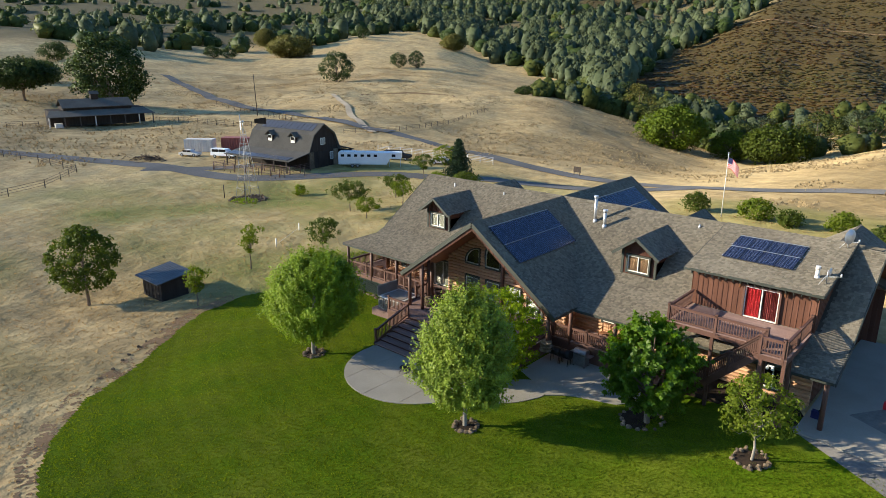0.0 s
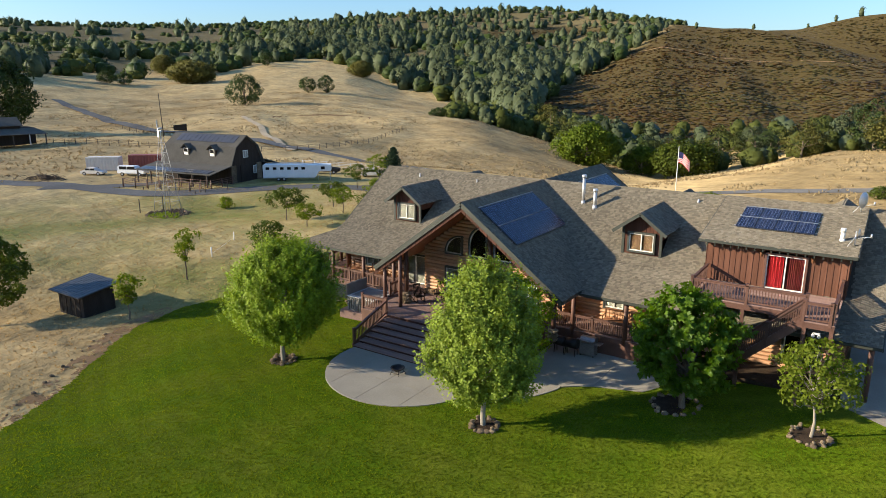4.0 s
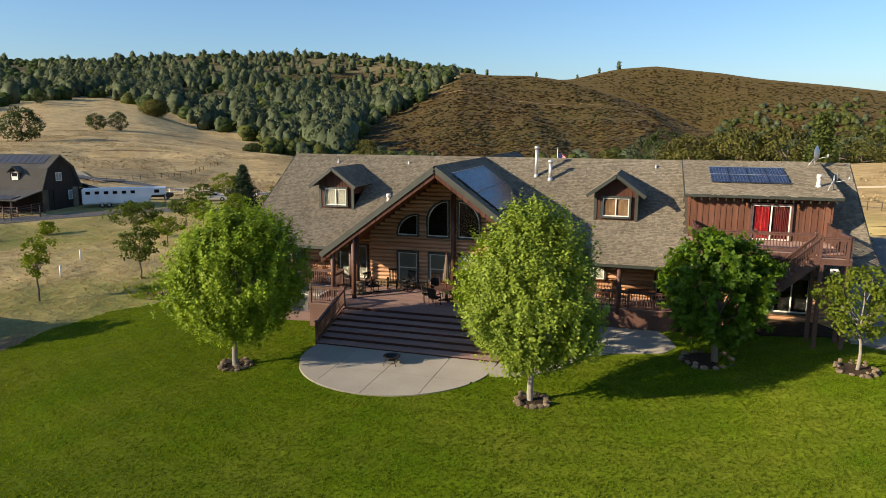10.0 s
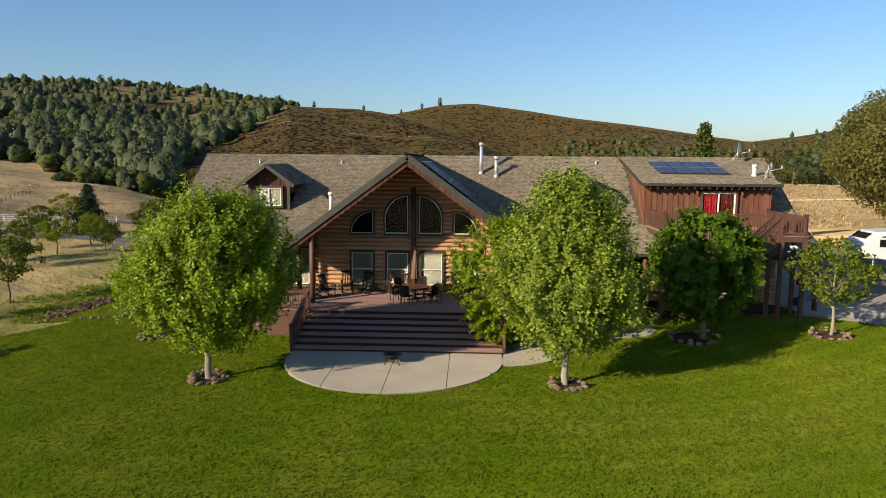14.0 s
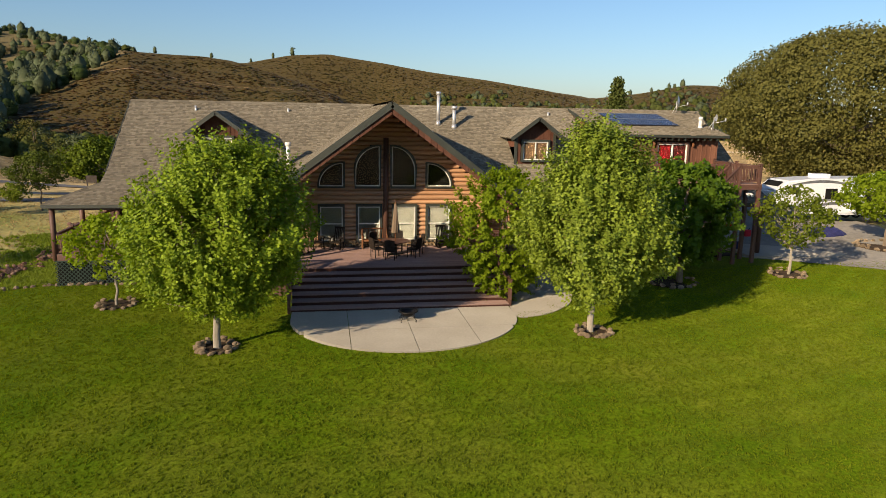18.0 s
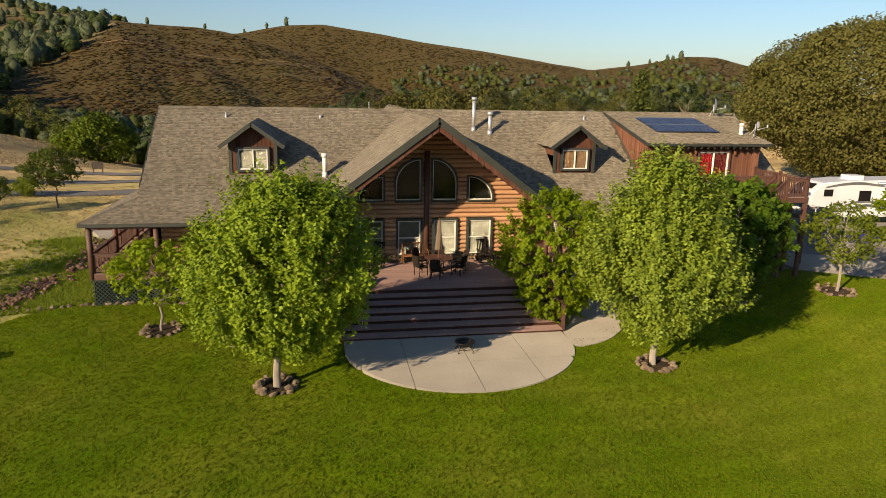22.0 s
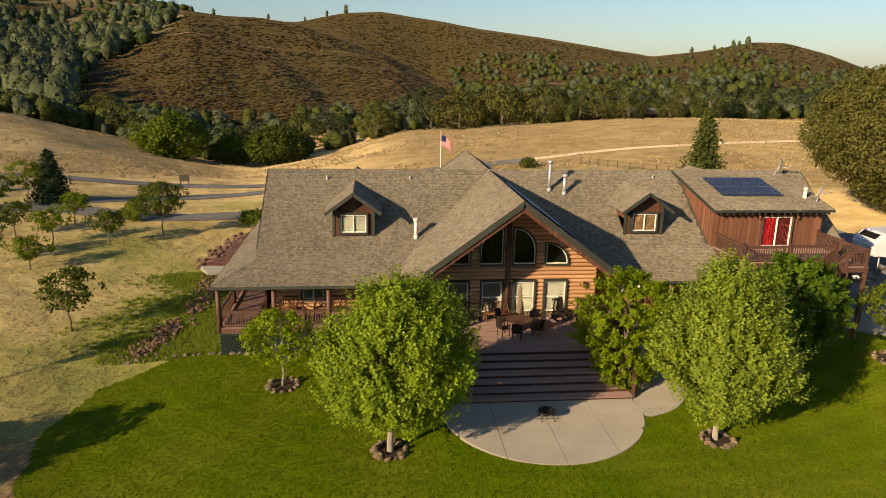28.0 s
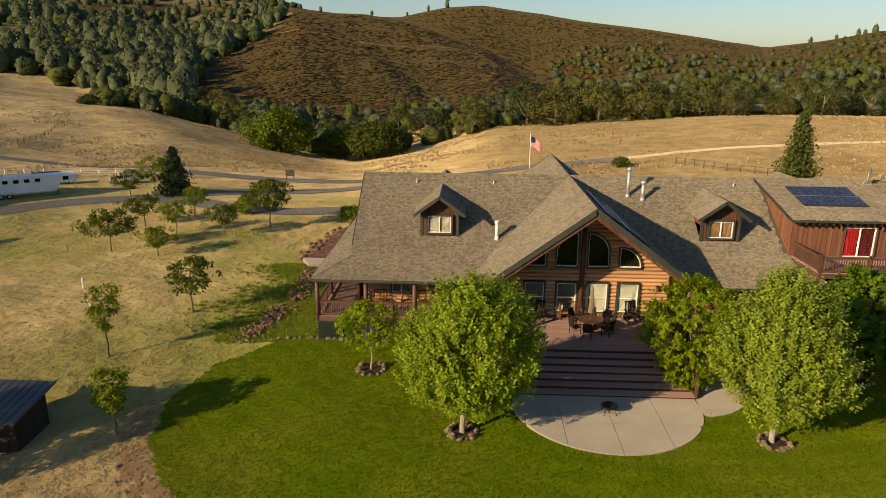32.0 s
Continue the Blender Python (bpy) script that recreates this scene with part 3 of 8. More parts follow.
def build_lawn():
    m = material("lawn_grass", [(0.030, 0.070, 0.001), (0.070, 0.112, 0.002), (0.122, 0.148, 0.005)], 0.35, 9.0, 0.85, bump=1.0, spread=0.75, depth=0.045)
    nd, l = m.node_tree.nodes, m.node_tree.links
    b = nd["Principled BSDF"]
    b.inputs["Specular IOR Level"].default_value = 0.02
    base = b.inputs["Base Color"].links[0].from_socket
    geo = nd.new("ShaderNodeNewGeometry")
    # thin, yellowed turf in broad drifts
    drift = nd.new("ShaderNodeTexNoise")
    drift.inputs["Scale"].default_value, drift.inputs["Detail"].default_value, drift.inputs["Roughness"].default_value = 0.16, 7, 0.7
    l.new(geo.outputs["Position"], drift.inputs["Vector"])
    drng = nd.new("ShaderNodeMapRange")
    drng.inputs["From Min"].default_value, drng.inputs["From Max"].default_value = 0.42, 0.72
    drng.inputs["To Max"].default_value = 0.6
    l.new(drift.outputs["Fac"], drng.inputs["Value"])
    dry = nd.new("ShaderNodeMix")
    dry.data_type = "RGBA"
    dry.inputs["B"].default_value = (0.145, 0.142, 0.017, 1)
    l.new(drng.outputs[0], dry.inputs["Factor"])
    l.new(base, dry.inputs["A"])
    # mowing stripes run in arcs round a point behind the house
    mp = nd.new("ShaderNodeMapping")
    mp.inputs["Location"].default_value = (-4.0, -14.0, 0)
    wave = nd.new("ShaderNodeTexWave")
    wave.wave_type, wave.rings_direction = "RINGS", "Z"
    wave.inputs["Scale"].default_value, wave.inputs["Distortion"].default_value = 0.24, 1.2
    wave.inputs["Detail Scale"].default_value = 0.12
    l.new(geo.outputs["Position"], mp.inputs[0])
    l.new(mp.outputs[0], wave.inputs["Vector"])
    rng = nd.new("ShaderNodeMapRange")
    rng.inputs["To Min"].default_value, rng.inputs["To Max"].default_value = 0.94, 1.08
    l.new(wave.outputs["Fac"], rng.inputs["Value"])
    # tufts and the gaps between them
    tuft = nd.new("ShaderNodeTexNoise")
    tuft.inputs["Scale"].default_value, tuft.inputs["Detail"].default_value, tuft.inputs["Roughness"].default_value = 11.0, 7, 0.86
    l.new(geo.outputs["Position"], tuft.inputs["Vector"])
    trng = nd.new("ShaderNodeMapRange")
    trng.inputs["From Min"].default_value, trng.inputs["From Max"].default_value = 0.32, 0.68
    trng.inputs["To Min"].default_value, trng.inputs["To Max"].default_value = 0.34, 1.7
    l.new(tuft.outputs["Fac"], trng.inputs["Value"])
    both = nd.new("ShaderNodeMath")
    both.operation = "MULTIPLY"
    l.new(rng.outputs[0], both.inputs[0])
    l.new(trng.outputs[0], both.inputs[1])
    hsv = nd.new("ShaderNodeHueSaturation")
    l.new(both.outputs[0], hsv.inputs["Value"])
    l.new(dry.outputs["Result"], hsv.inputs["Color"])
    l.new(hsv.outputs[0], b.inputs["Base Color"])
    M["lawn"] = m
    sheet("lawn", m, lawn_inside, -25, 46, -35, 2, 0.2, 0.03, "mown green lawn curving round the front of the house", "lawn")


build_lawn()


def strip(name, mat, line, width, lift, label, category):
    """A road or path along a smooth line of (x, y)."""
    pts = []
    for k in range(len(line) - 1):
        p0, p1, p2, p3 = (Vector(line[min(max(k + d, 0), len(line) - 1)]) for d in (-1, 0, 1, 2))
        steps = max(2, int((p2 - p1).length / 2.0))
        for s in range(steps):
            u = s / steps
            pts.append(0.5 * ((2 * p1) + (p2 - p0) * u + (2 * p0 - 5 * p1 + 4 * p2 - p3) * u * u + (3 * p1 - p0 - 3 * p2 + p3) * u ** 3))
    pts.append(Vector(line[-1]))
    verts, faces, across = [], [], 5
    for i, p in enumerate(pts):
        d = (pts[min(i + 1, len(pts) - 1)] - pts[max(i - 1, 0)]).normalized()
        for c in range(across):
            w = width * (1 + 0.06 * noise.noise((p.x * 0.3, p.y * 0.3, c * 3.0)))
            q = p + Vector((d.y, -d.x)) * w * (c / (across - 1) - 0.5)
            verts.append((q.x, q.y, ground_z(q.x, q.y) + lift))
    for i in range(len(pts) - 1):
        for c in range(across - 1):
            a = i * across + c
            faces.append((a, a + across, a + across + 1, a + 1)[::-1])
    me = quad_mesh(name, verts, faces)
    me.materials.append(M[mat])
    return tagged(new(name, me), label, category, kind="structure")


strip("road_driveway", "asphalt", [(-150, 0), (-130, 10.4), (-113, 17.5), (-103, 20.5), (-93, 22.5), (-84, 23), (-75.7, 24.5), (-69, 30), (-64.5, 36), (-59, 43), (-52, 46.5), (-43.5, 46), (-36, 41), (-30, 37.8), (-21.8, 38.4), (-12, 39)], 4.4, 0.06, "grey asphalt driveway past the barn to the house", "road")
strip("road_back", "asphalt", [(-300, 126), (-245, 112), (-207, 102), (-170, 96), (-123, 88), (-105, 90)], 4.4, 0.3, "grey lane climbing through the dry pasture", "road")
strip("road_back", "asphalt", [(-105, 90), (-90, 88), (-70, 79), (-54, 72.5), (-41, 72), (-30, 73.5), (-20, 76), (-13, 79), (0, 85), (14, 90), (22, 92)], 4.4, 0.1, "grey lane behind the barn and the house", "road")
strip("road_link", "asphalt", [(-52, 47), (-44, 51.5), (-37, 57.5), (-30, 61), (-23, 66), (-17, 76)], 4.2, 0.08, "grey asphalt link from the drive to the lane", "road")
strip("gravel_yard", "asphalt", [(-97, 18.5), (-91, 24), (-86, 30), (-84, 37), (-86, 44)], 4.0, 0.05, "gravel yard beside the barn", "yard")
strip("dirt_track", "track", [(21, 92), (40, 98), (60, 101), (80, 104), (105, 108), (130, 118)], 2.6, 0.06, "pale dirt track across the dry field", "track")
strip("gravel_parking", "gravel", [(24, -4), (28, 2), (32, 8), (33, 18), (30, 30), (20, 36)], 9, 0.05, "grey gravel parking beside the house", "yard")
sheet("bare_edge", "soil", lambda x, y: y < -8 and not lawn_inside(x, y) and lawn_inside(x + 1.3, y + 0.6) and noise.noise((x * 0.8, y * 0.8, 3.0)) + 0.6 * noise.noise((x * 4.0, y * 4.0, 5.0)) > -0.02, -26, 0, -34, -7, 0.12, 0.025, "patches of bare brown soil along the lawn's rough edge", "soil")
def polar_line(*pts):
    return [(HUB[0] + r * math.sin(radians(b)), HUB[1] + r * math.cos(radians(b))) for b, r in pts]


strip("cut_bank", "soil", polar_line((-45, 266), (-43, 268), (-40, 269), (-37, 267)), 7, 0.2, "bare brown cut bank across the pasture", "soil")
strip("farm_track", "track", polar_line((-47.5, 262), (-46.5, 235), (-45.5, 215), (-44.5, 190), (-42, 165)), 2.0, 0.3, "pale wheel track through the dry pasture", "track")
strip("hill_track", "soil", polar_line((-16.5, 612), (-14.5, 598), (-12, 588), (-9, 582), (-6, 586), (-3, 594), (0, 590)), 1.8, 0.4, "narrow pale track cut across the brush hill", "track")
strip("hill_track", "soil", polar_line((4.5, 700), (6, 690), (9, 640), (13, 640), (15, 630)), 3.4, 0.5, "pale track through the scrub", "track")

# ---- the house ----
RIDGE_Y, RIDGE_Z, PITCH = 7.67, 8.73, 0.668
BREAK_Y, EAVE_Y, EAVE_Z = 2.0, -1.27, 3.61
BREAK_Z = RIDGE_Z - PITCH * (RIDGE_Y - BREAK_Y)
LOW_PITCH = (BREAK_Z - EAVE_Z) / (BREAK_Y - EAVE_Y)
LEFT, RIGHT, PORCH_LEFT = -14.46, 22.1, -16.48
GABLE_Y, GABLE_PITCH, GABLE_HALF = -3.75, 0.735, 6.78
DECK_Z = 1.15


def main_roof(y):
    d = abs(RIDGE_Y - y)
    flat = RIDGE_Y - BREAK_Y
    return RIDGE_Z - PITCH * d if d < flat else BREAK_Z - LOW_PITCH * (d - flat)


def gable_roof(x):
    return RIDGE_Z - GABLE_PITCH * abs(x)


house = empty("ranch_house", "long log ranch house with grey-brown shingle roofs, gabled centre and dormers", "house")


def mirror_y(p):
    return (p[0], 2 * RIDGE_Y - p[1], p[2])


TAB_W, TAB_H = 0.165, 0.145


def shingles(parent, corners, keep=None, seed=1):
    """Rows of shingle tabs over a roof plane, joined: corners go eave left, eave right, then up and round, seen from above."""
    rng = np.random.default_rng(seed)
    c = np.array(corners, float)
    o, ex = c[0], c[1] - c[0]
    ex /= np.linalg.norm(ex)
    n = np.cross(c[1] - c[0], c[2] - c[0])
    n /= np.linalg.norm(n)
    ey = np.cross(n, ex)
    flat = np.stack([(c - o) @ ex, (c - o) @ ey], 1)
    verts, faces = [], []
    hi = flat[:, 1].max()
    v = -0.02
    while v < hi - 0.02:
        mid = v + TAB_H * 0.5
        xs = []
        for i in range(len(flat)):
            a, b = flat[i], flat[(i + 1) % len(flat)]
            if (a[1] - mid) * (b[1] - mid) < 0:
                xs.append(a[0] + (b[0] - a[0]) * (mid - a[1]) / (b[1] - a[1]))
        xs.sort()
        if len(xs) >= 2:
            u = xs[0] - rng.random() * TAB_W
            while u < xs[-1]:
                w = TAB_W * (0.75 + 0.5 * rng.random())
                u0, u1 = max(u, xs[0]), min(u + w - 0.006, xs[-1])
                u += w
                if u1 - u0 < 0.04:
                    continue
                p = o + ex * (u0 + u1) / 2 + ey * mid
                if keep and not keep(*p):
                    continue
                lift = 0.018 + 0.022 * rng.random()
                k = len(verts)
                drop = rng.choice((0.0, 0.0, 0.03, 0.055))
                for uu, vv, h in ((u0, v - drop, lift), (u1, v - drop, lift), (u1, v + TAB_H * 1.1, 0.004), (u0, v + TAB_H * 1.1, 0.004), (u0, v - drop, -0.01), (u1, v - drop, -0.01)):
                    verts.append(tuple(o + ex * uu + ey * vv + n * h))
                faces += [(k, k + 1, k + 2, k + 3), (k + 4, k + 5, k + 1, k), (k + 1, k + 5, k + 2), (k + 4, k, k + 3)]
        v += TAB_H
    me = quad_mesh("shingles", verts, faces)
    ob = part("shingles", me, "shingle", parent)
    ob["kind"] = "stuff"
    return ob


def roof_plane(name, corners, keep=None, thick=0.16, seed=1, under="soffit"):
    ob = part(name, shape((plate, corners, thick)), "roof_deck", house)
    shingles(ob, corners, keep, seed)
    pts = [Vector(p) for p in corners]
    n = (pts[1] - pts[0]).cross(pts[2] - pts[0]).normalized()
    part("soffit", shape((plate, [p - n * (thick + 0.005) for p in pts], 0.02)), under, ob)
    return ob


def clear_of_gable(x, y, z):
    return z > gable_roof(x) - 0.05 or y < GABLE_Y + 0 or abs(x) > GABLE_HALF


def in_shed(x, y):
    return 12.9 < x < 20.4


def keep_front(x, y, z):
    return clear_of_gable(x, y, z) and not (in_shed(x, y) and y > 1.85)


front_up = [(LEFT, BREAK_Y, BREAK_Z), (RIGHT, BREAK_Y, BREAK_Z), (RIGHT, RIDGE_Y, RIDGE_Z), (LEFT, RIDGE_Y, RIDGE_Z)]
hip_y, hip_z = EAVE_Y + LEFT - PORCH_LEFT, EAVE_Z + LOW_PITCH * (LEFT - PORCH_LEFT)
front_low = [(PORCH_LEFT, EAVE_Y, EAVE_Z), (RIGHT, EAVE_Y, EAVE_Z), (RIGHT, BREAK_Y, BREAK_Z), (LEFT, BREAK_Y, BREAK_Z), (LEFT, hip_y, hip_z)]
roof_plane("roof", front_up, keep_front, seed=1)
cut_low, cut_high = (RIDGE_Z - EAVE_Z) / GABLE_PITCH, (RIDGE_Z - BREAK_Z) / GABLE_PITCH
roof_plane("roof", [front_low[0], (-cut_low, EAVE_Y, EAVE_Z), (-cut_high, BREAK_Y, BREAK_Z), front_low[3], front_low[4]], seed=2)
roof_plane("roof", [(cut_low, EAVE_Y, EAVE_Z), front_low[1], front_low[2], (cut_high, BREAK_Y, BREAK_Z)], seed=9)
roof_plane("roof", [mirror_y(p) for p in (front_up[1], front_up[0], front_up[3], front_up[2])], lambda x, y, z: z > gable_roof(x) - 0.05 or y > 19 or abs(x) > 7, seed=3)
roof_plane("roof", [mirror_y(p) for p in (front_low[1], front_low[0], front_low[4], front_low[3], front_low[2])], lambda x, y, z: False, seed=4)
side_low = [mirror_y((PORCH_LEFT, EAVE_Y, EAVE_Z)), (PORCH_LEFT, EAVE_Y, EAVE_Z), (LEFT, hip_y, hip_z), mirror_y((LEFT, hip_y, hip_z))]
roof_plane("roof", side_low, seed=5)


def above_main(x, y, z):
    return z > main_roof(y) - 0.05


gz = gable_roof(GABLE_HALF)
for s, seed in ((-1, 6), (1, 7)):
    near, far = (s * GABLE_HALF, GABLE_Y, gz), (s * GABLE_HALF, RIDGE_Y, gz)
    tn, tf = (0, GABLE_Y, RIDGE_Z), (0, RIDGE_Y, RIDGE_Z)
    roof_plane("gable_roof", [near, far, tf, tn] if s > 0 else [far, near, tn, tf], above_main, seed=seed)
    near, far, tn, tf = (mirror_y(p) for p in (near, far, tn, tf))
    roof_plane("gable_roof", [far, near, tn, tf] if s > 0 else [near, far, tf, tn], above_main, seed=seed + 10)
    # rake boards along the gable edges
    for yy, dy in ((GABLE_Y, -0.03), (2 * RIDGE_Y - GABLE_Y, 0.03)):
        part("rake_board", shape((beam, (0, yy + dy, RIDGE_Z - 0.12), (s * (GABLE_HALF + 0.05), yy + dy, gz - 0.16), 0.05, 0.3)), "fascia", house, "dark green rake board")
    for k in range(22):
        u0, u1 = (k + 0.04) / 22, (k + 0.96) / 22
        z = lambda u: RIDGE_Z - 0.27 + (gz - RIDGE_Z - 0.04) * u
        a0, a1 = s * (GABLE_HALF + 0.05) * u0, s * (GABLE_HALF + 0.05) * u1
        part("frieze_board", shape((plate, [(a0, GABLE_Y + 0.03, z(u0) - 0.3), (a1, GABLE_Y + 0.03, z(u1) - 0.3), (a1, GABLE_Y + 0.03, z(u1)), (a0, GABLE_Y + 0.03, z(u0))] if s > 0 else [(a1, GABLE_Y + 0.03, z(u1) - 0.3), (a0, GABLE_Y + 0.03, z(u0) - 0.3), (a0, GABLE_Y + 0.03, z(u0)), (a1, GABLE_Y + 0.03, z(u1))], 0.025)), "dormer_board", house)
    part("eave_board", shape((box, s * GABLE_HALF - 0.03, s * GABLE_HALF + 0.03, GABLE_Y, -0.9, gz - 0.24, gz - 0.02)), "fascia", house)
for p, q in (((PORCH_LEFT, EAVE_Y - 0.03), (-GABLE_HALF, EAVE_Y - 0.03)), ((GABLE_HALF, EAVE_Y - 0.03), (RIGHT, EAVE_Y - 0.03)), ((PORCH_LEFT - 0.03, EAVE_Y), (PORCH_LEFT - 0.03, 2 * RIDGE_Y - EAVE_Y))):
    part("gutter", shape((beam, (*p, EAVE_Z - 0.08), (*q, EAVE_Z - 0.08), 0.1, 0.16)), "fascia", house, "dark eave gutter")
for x in (LEFT - 0.03, RIGHT + 0.03):
    for a, b in (((BREAK_Y, BREAK_Z), (RIDGE_Y, RIDGE_Z)), ((2 * RIDGE_Y - BREAK_Y, BREAK_Z), (RIDGE_Y, RIDGE_Z))):
        part("rake_board", shape((beam, (x, a[0], a[1] - 0.12), (x, b[0], b[1] - 0.12), 0.05, 0.26)), "fascia", house)
part("rake_board", shape((beam, (RIGHT + 0.03, EAVE_Y, EAVE_Z - 0.12), (RIGHT + 0.03, BREAK_Y, BREAK_Z - 0.12), 0.05, 0.26)), "fascia", house)


def ridge_caps(p, q):
    """Overlapping ridge cap shingles."""
    bm = bmesh.new()
    p, q = Vector(p), Vector(q)
    n = max(1, int((q - p).length / 0.3))
    d, s, u = frame_axes(p, q)
    for i in range(n):
        a, b = p.lerp(q, i / n), p.lerp(q, (i + 1.15) / n)
        v = [bm.verts.new(a + s * -0.16 - u * 0.085), bm.verts.new(a + u * 0.045), bm.verts.new(a + s * 0.16 - u * 0.085), bm.verts.new(b + s * -0.16 - u * 0.1), bm.verts.new(b + u * 0.025), bm.verts.new(b + s * 0.16 - u * 0.1)]
        bm.faces.new((v[0], v[1], v[4], v[3]))
        bm.faces.new((v[1], v[2], v[5], v[4]))
    caps = part("ridge_cap", bm, "shingle", house)
    caps["kind"] = "stuff"


ridge_caps((LEFT, RIDGE_Y, RIDGE_Z + 0.02), (RIGHT, RIDGE_Y, RIDGE_Z + 0.02))
ridge_caps((0, GABLE_Y, RIDGE_Z + 0.02), (0, RIDGE_Y, RIDGE_Z + 0.02))
ridge_caps((0, RIDGE_Y, RIDGE_Z + 0.02), (0, 2 * RIDGE_Y - GABLE_Y, RIDGE_Z + 0.02))
ridge_caps((PORCH_LEFT, EAVE_Y, EAVE_Z + 0.03), (LEFT, hip_y, hip_z + 0.03))


# walls -----------------------------------------------------------------
def gaps(x0, x1, z, holes):
    """The stretches of x0..x1 at height z that no hole takes."""
    runs = [(x0, x1)]
    for a, b, lo, hi in holes:
        if lo < z < hi:
            runs = [r for u, v in runs for r in ((u, min(v, a)), (max(u, b), v)) if r[1] - r[0] > 0.05]
    return runs


LOG = 0.24


def log_mesh(length, name="log"):
    """A half-round milled log along x, bulging towards -y."""
    prof = [(0.10, -LOG / 2), (0.0, -LOG / 2 + 0.015), (-0.055, -LOG / 4), (-0.075, 0.0), (-0.055, LOG / 4), (0.0, LOG / 2 - 0.015), (0.10, LOG / 2)]
    verts = [(x, y, z) for x in (0, length) for y, z in prof]
    k = len(prof)
    faces = [(i, i + 1, k + i + 1, k + i) for i in range(k - 1)] + [tuple(range(k))[::-1], tuple(range(k, 2 * k))]
    me = quad_mesh(name, verts, [f[::-1] for f in faces])
    me.materials.append(M["log"])
    return me


def log_wall(name, label, place, length, z0, top, holes=()):
    """Courses of logs over length metres from place (a pose whose x runs along the wall, -y outwards)."""
    wall = tagged(new(name), label, "wall", kind="structure")
    wall.matrix_world = place
    z = z0 + LOG / 2
    while True:
        a, b = 0.0, length
        while a < length and top(a) < z + LOG / 2:
            a += 0.06
        while b > a and top(b) < z + LOG / 2:
            b -= 0.06
        if b - a < 0.25:
            break
        for u, v in gaps(a, b, z, holes):
            ob = part("log", log_mesh(v - u), "log", wall)
            ob.location = (u, 0, z)
        z += LOG
        if z > 12:
            break
    return wall


def unit_window(name, label, place, w, h, kind_of="double", cover="blind", trim="fascia"):
    """A window: outer trim, white sash, rails, pane and what hangs behind it. Its origin is the middle of its sill line."""
    win = tagged(new(name), label, "window", kind="structure")
    win.matrix_world = place
    t, s = 0.11, 0.055
    for nm, a in (("trim_side", (-w / 2 - t, -w / 2, -0.17, 0.06, -t, h + t)), ("trim_side", (w / 2, w / 2 + t, -0.17, 0.06, -t, h + t)), ("trim_head", (-w / 2, w / 2, -0.17, 0.06, h, h + t)), ("trim_sill", (-w / 2, w / 2, -0.19, 0.06, -t, 0))):
        part(nm, shape((box, *a)), trim, win)
    for nm, a in (("sash_side", (-w / 2, -w / 2 + s, -0.12, 0.0, 0, h)), ("sash_side", (w / 2 - s, w / 2, -0.12, 0.0, 0, h)), ("sash_head", (-w / 2 + s, w / 2 - s, -0.12, 0.0, h - s, h)), ("sash_sill", (-w / 2 + s, w / 2 - s, -0.12, 0.0, 0, s))):
        part(nm, shape((box, *a)), "white", win)
    if kind_of == "double":
        part("meeting_rail", shape((box, -w / 2 + s, w / 2 - s, -0.13, -0.02, h * 0.48, h * 0.48 + 0.05)), "white", win)
    elif kind_of == "slider":
        part("meeting_stile", shape((box, -0.03, 0.03, -0.13, -0.02, s, h - s)), "white", win)
    pane = part("pane", shape((box, -w / 2 + s, w / 2 - s, -0.075, -0.065, s, h - s)), "glass", win)
    pane.visible_shadow = False
    if cover:
        part(cover.split("_")[-1], shape((box, -w / 2 + s, w / 2 - s, -0.04, -0.02, s, h - s)), cover, win)
    # a sheet in place of the room, its darkness painted on
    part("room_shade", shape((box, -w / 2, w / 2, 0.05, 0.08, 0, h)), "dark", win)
    return win


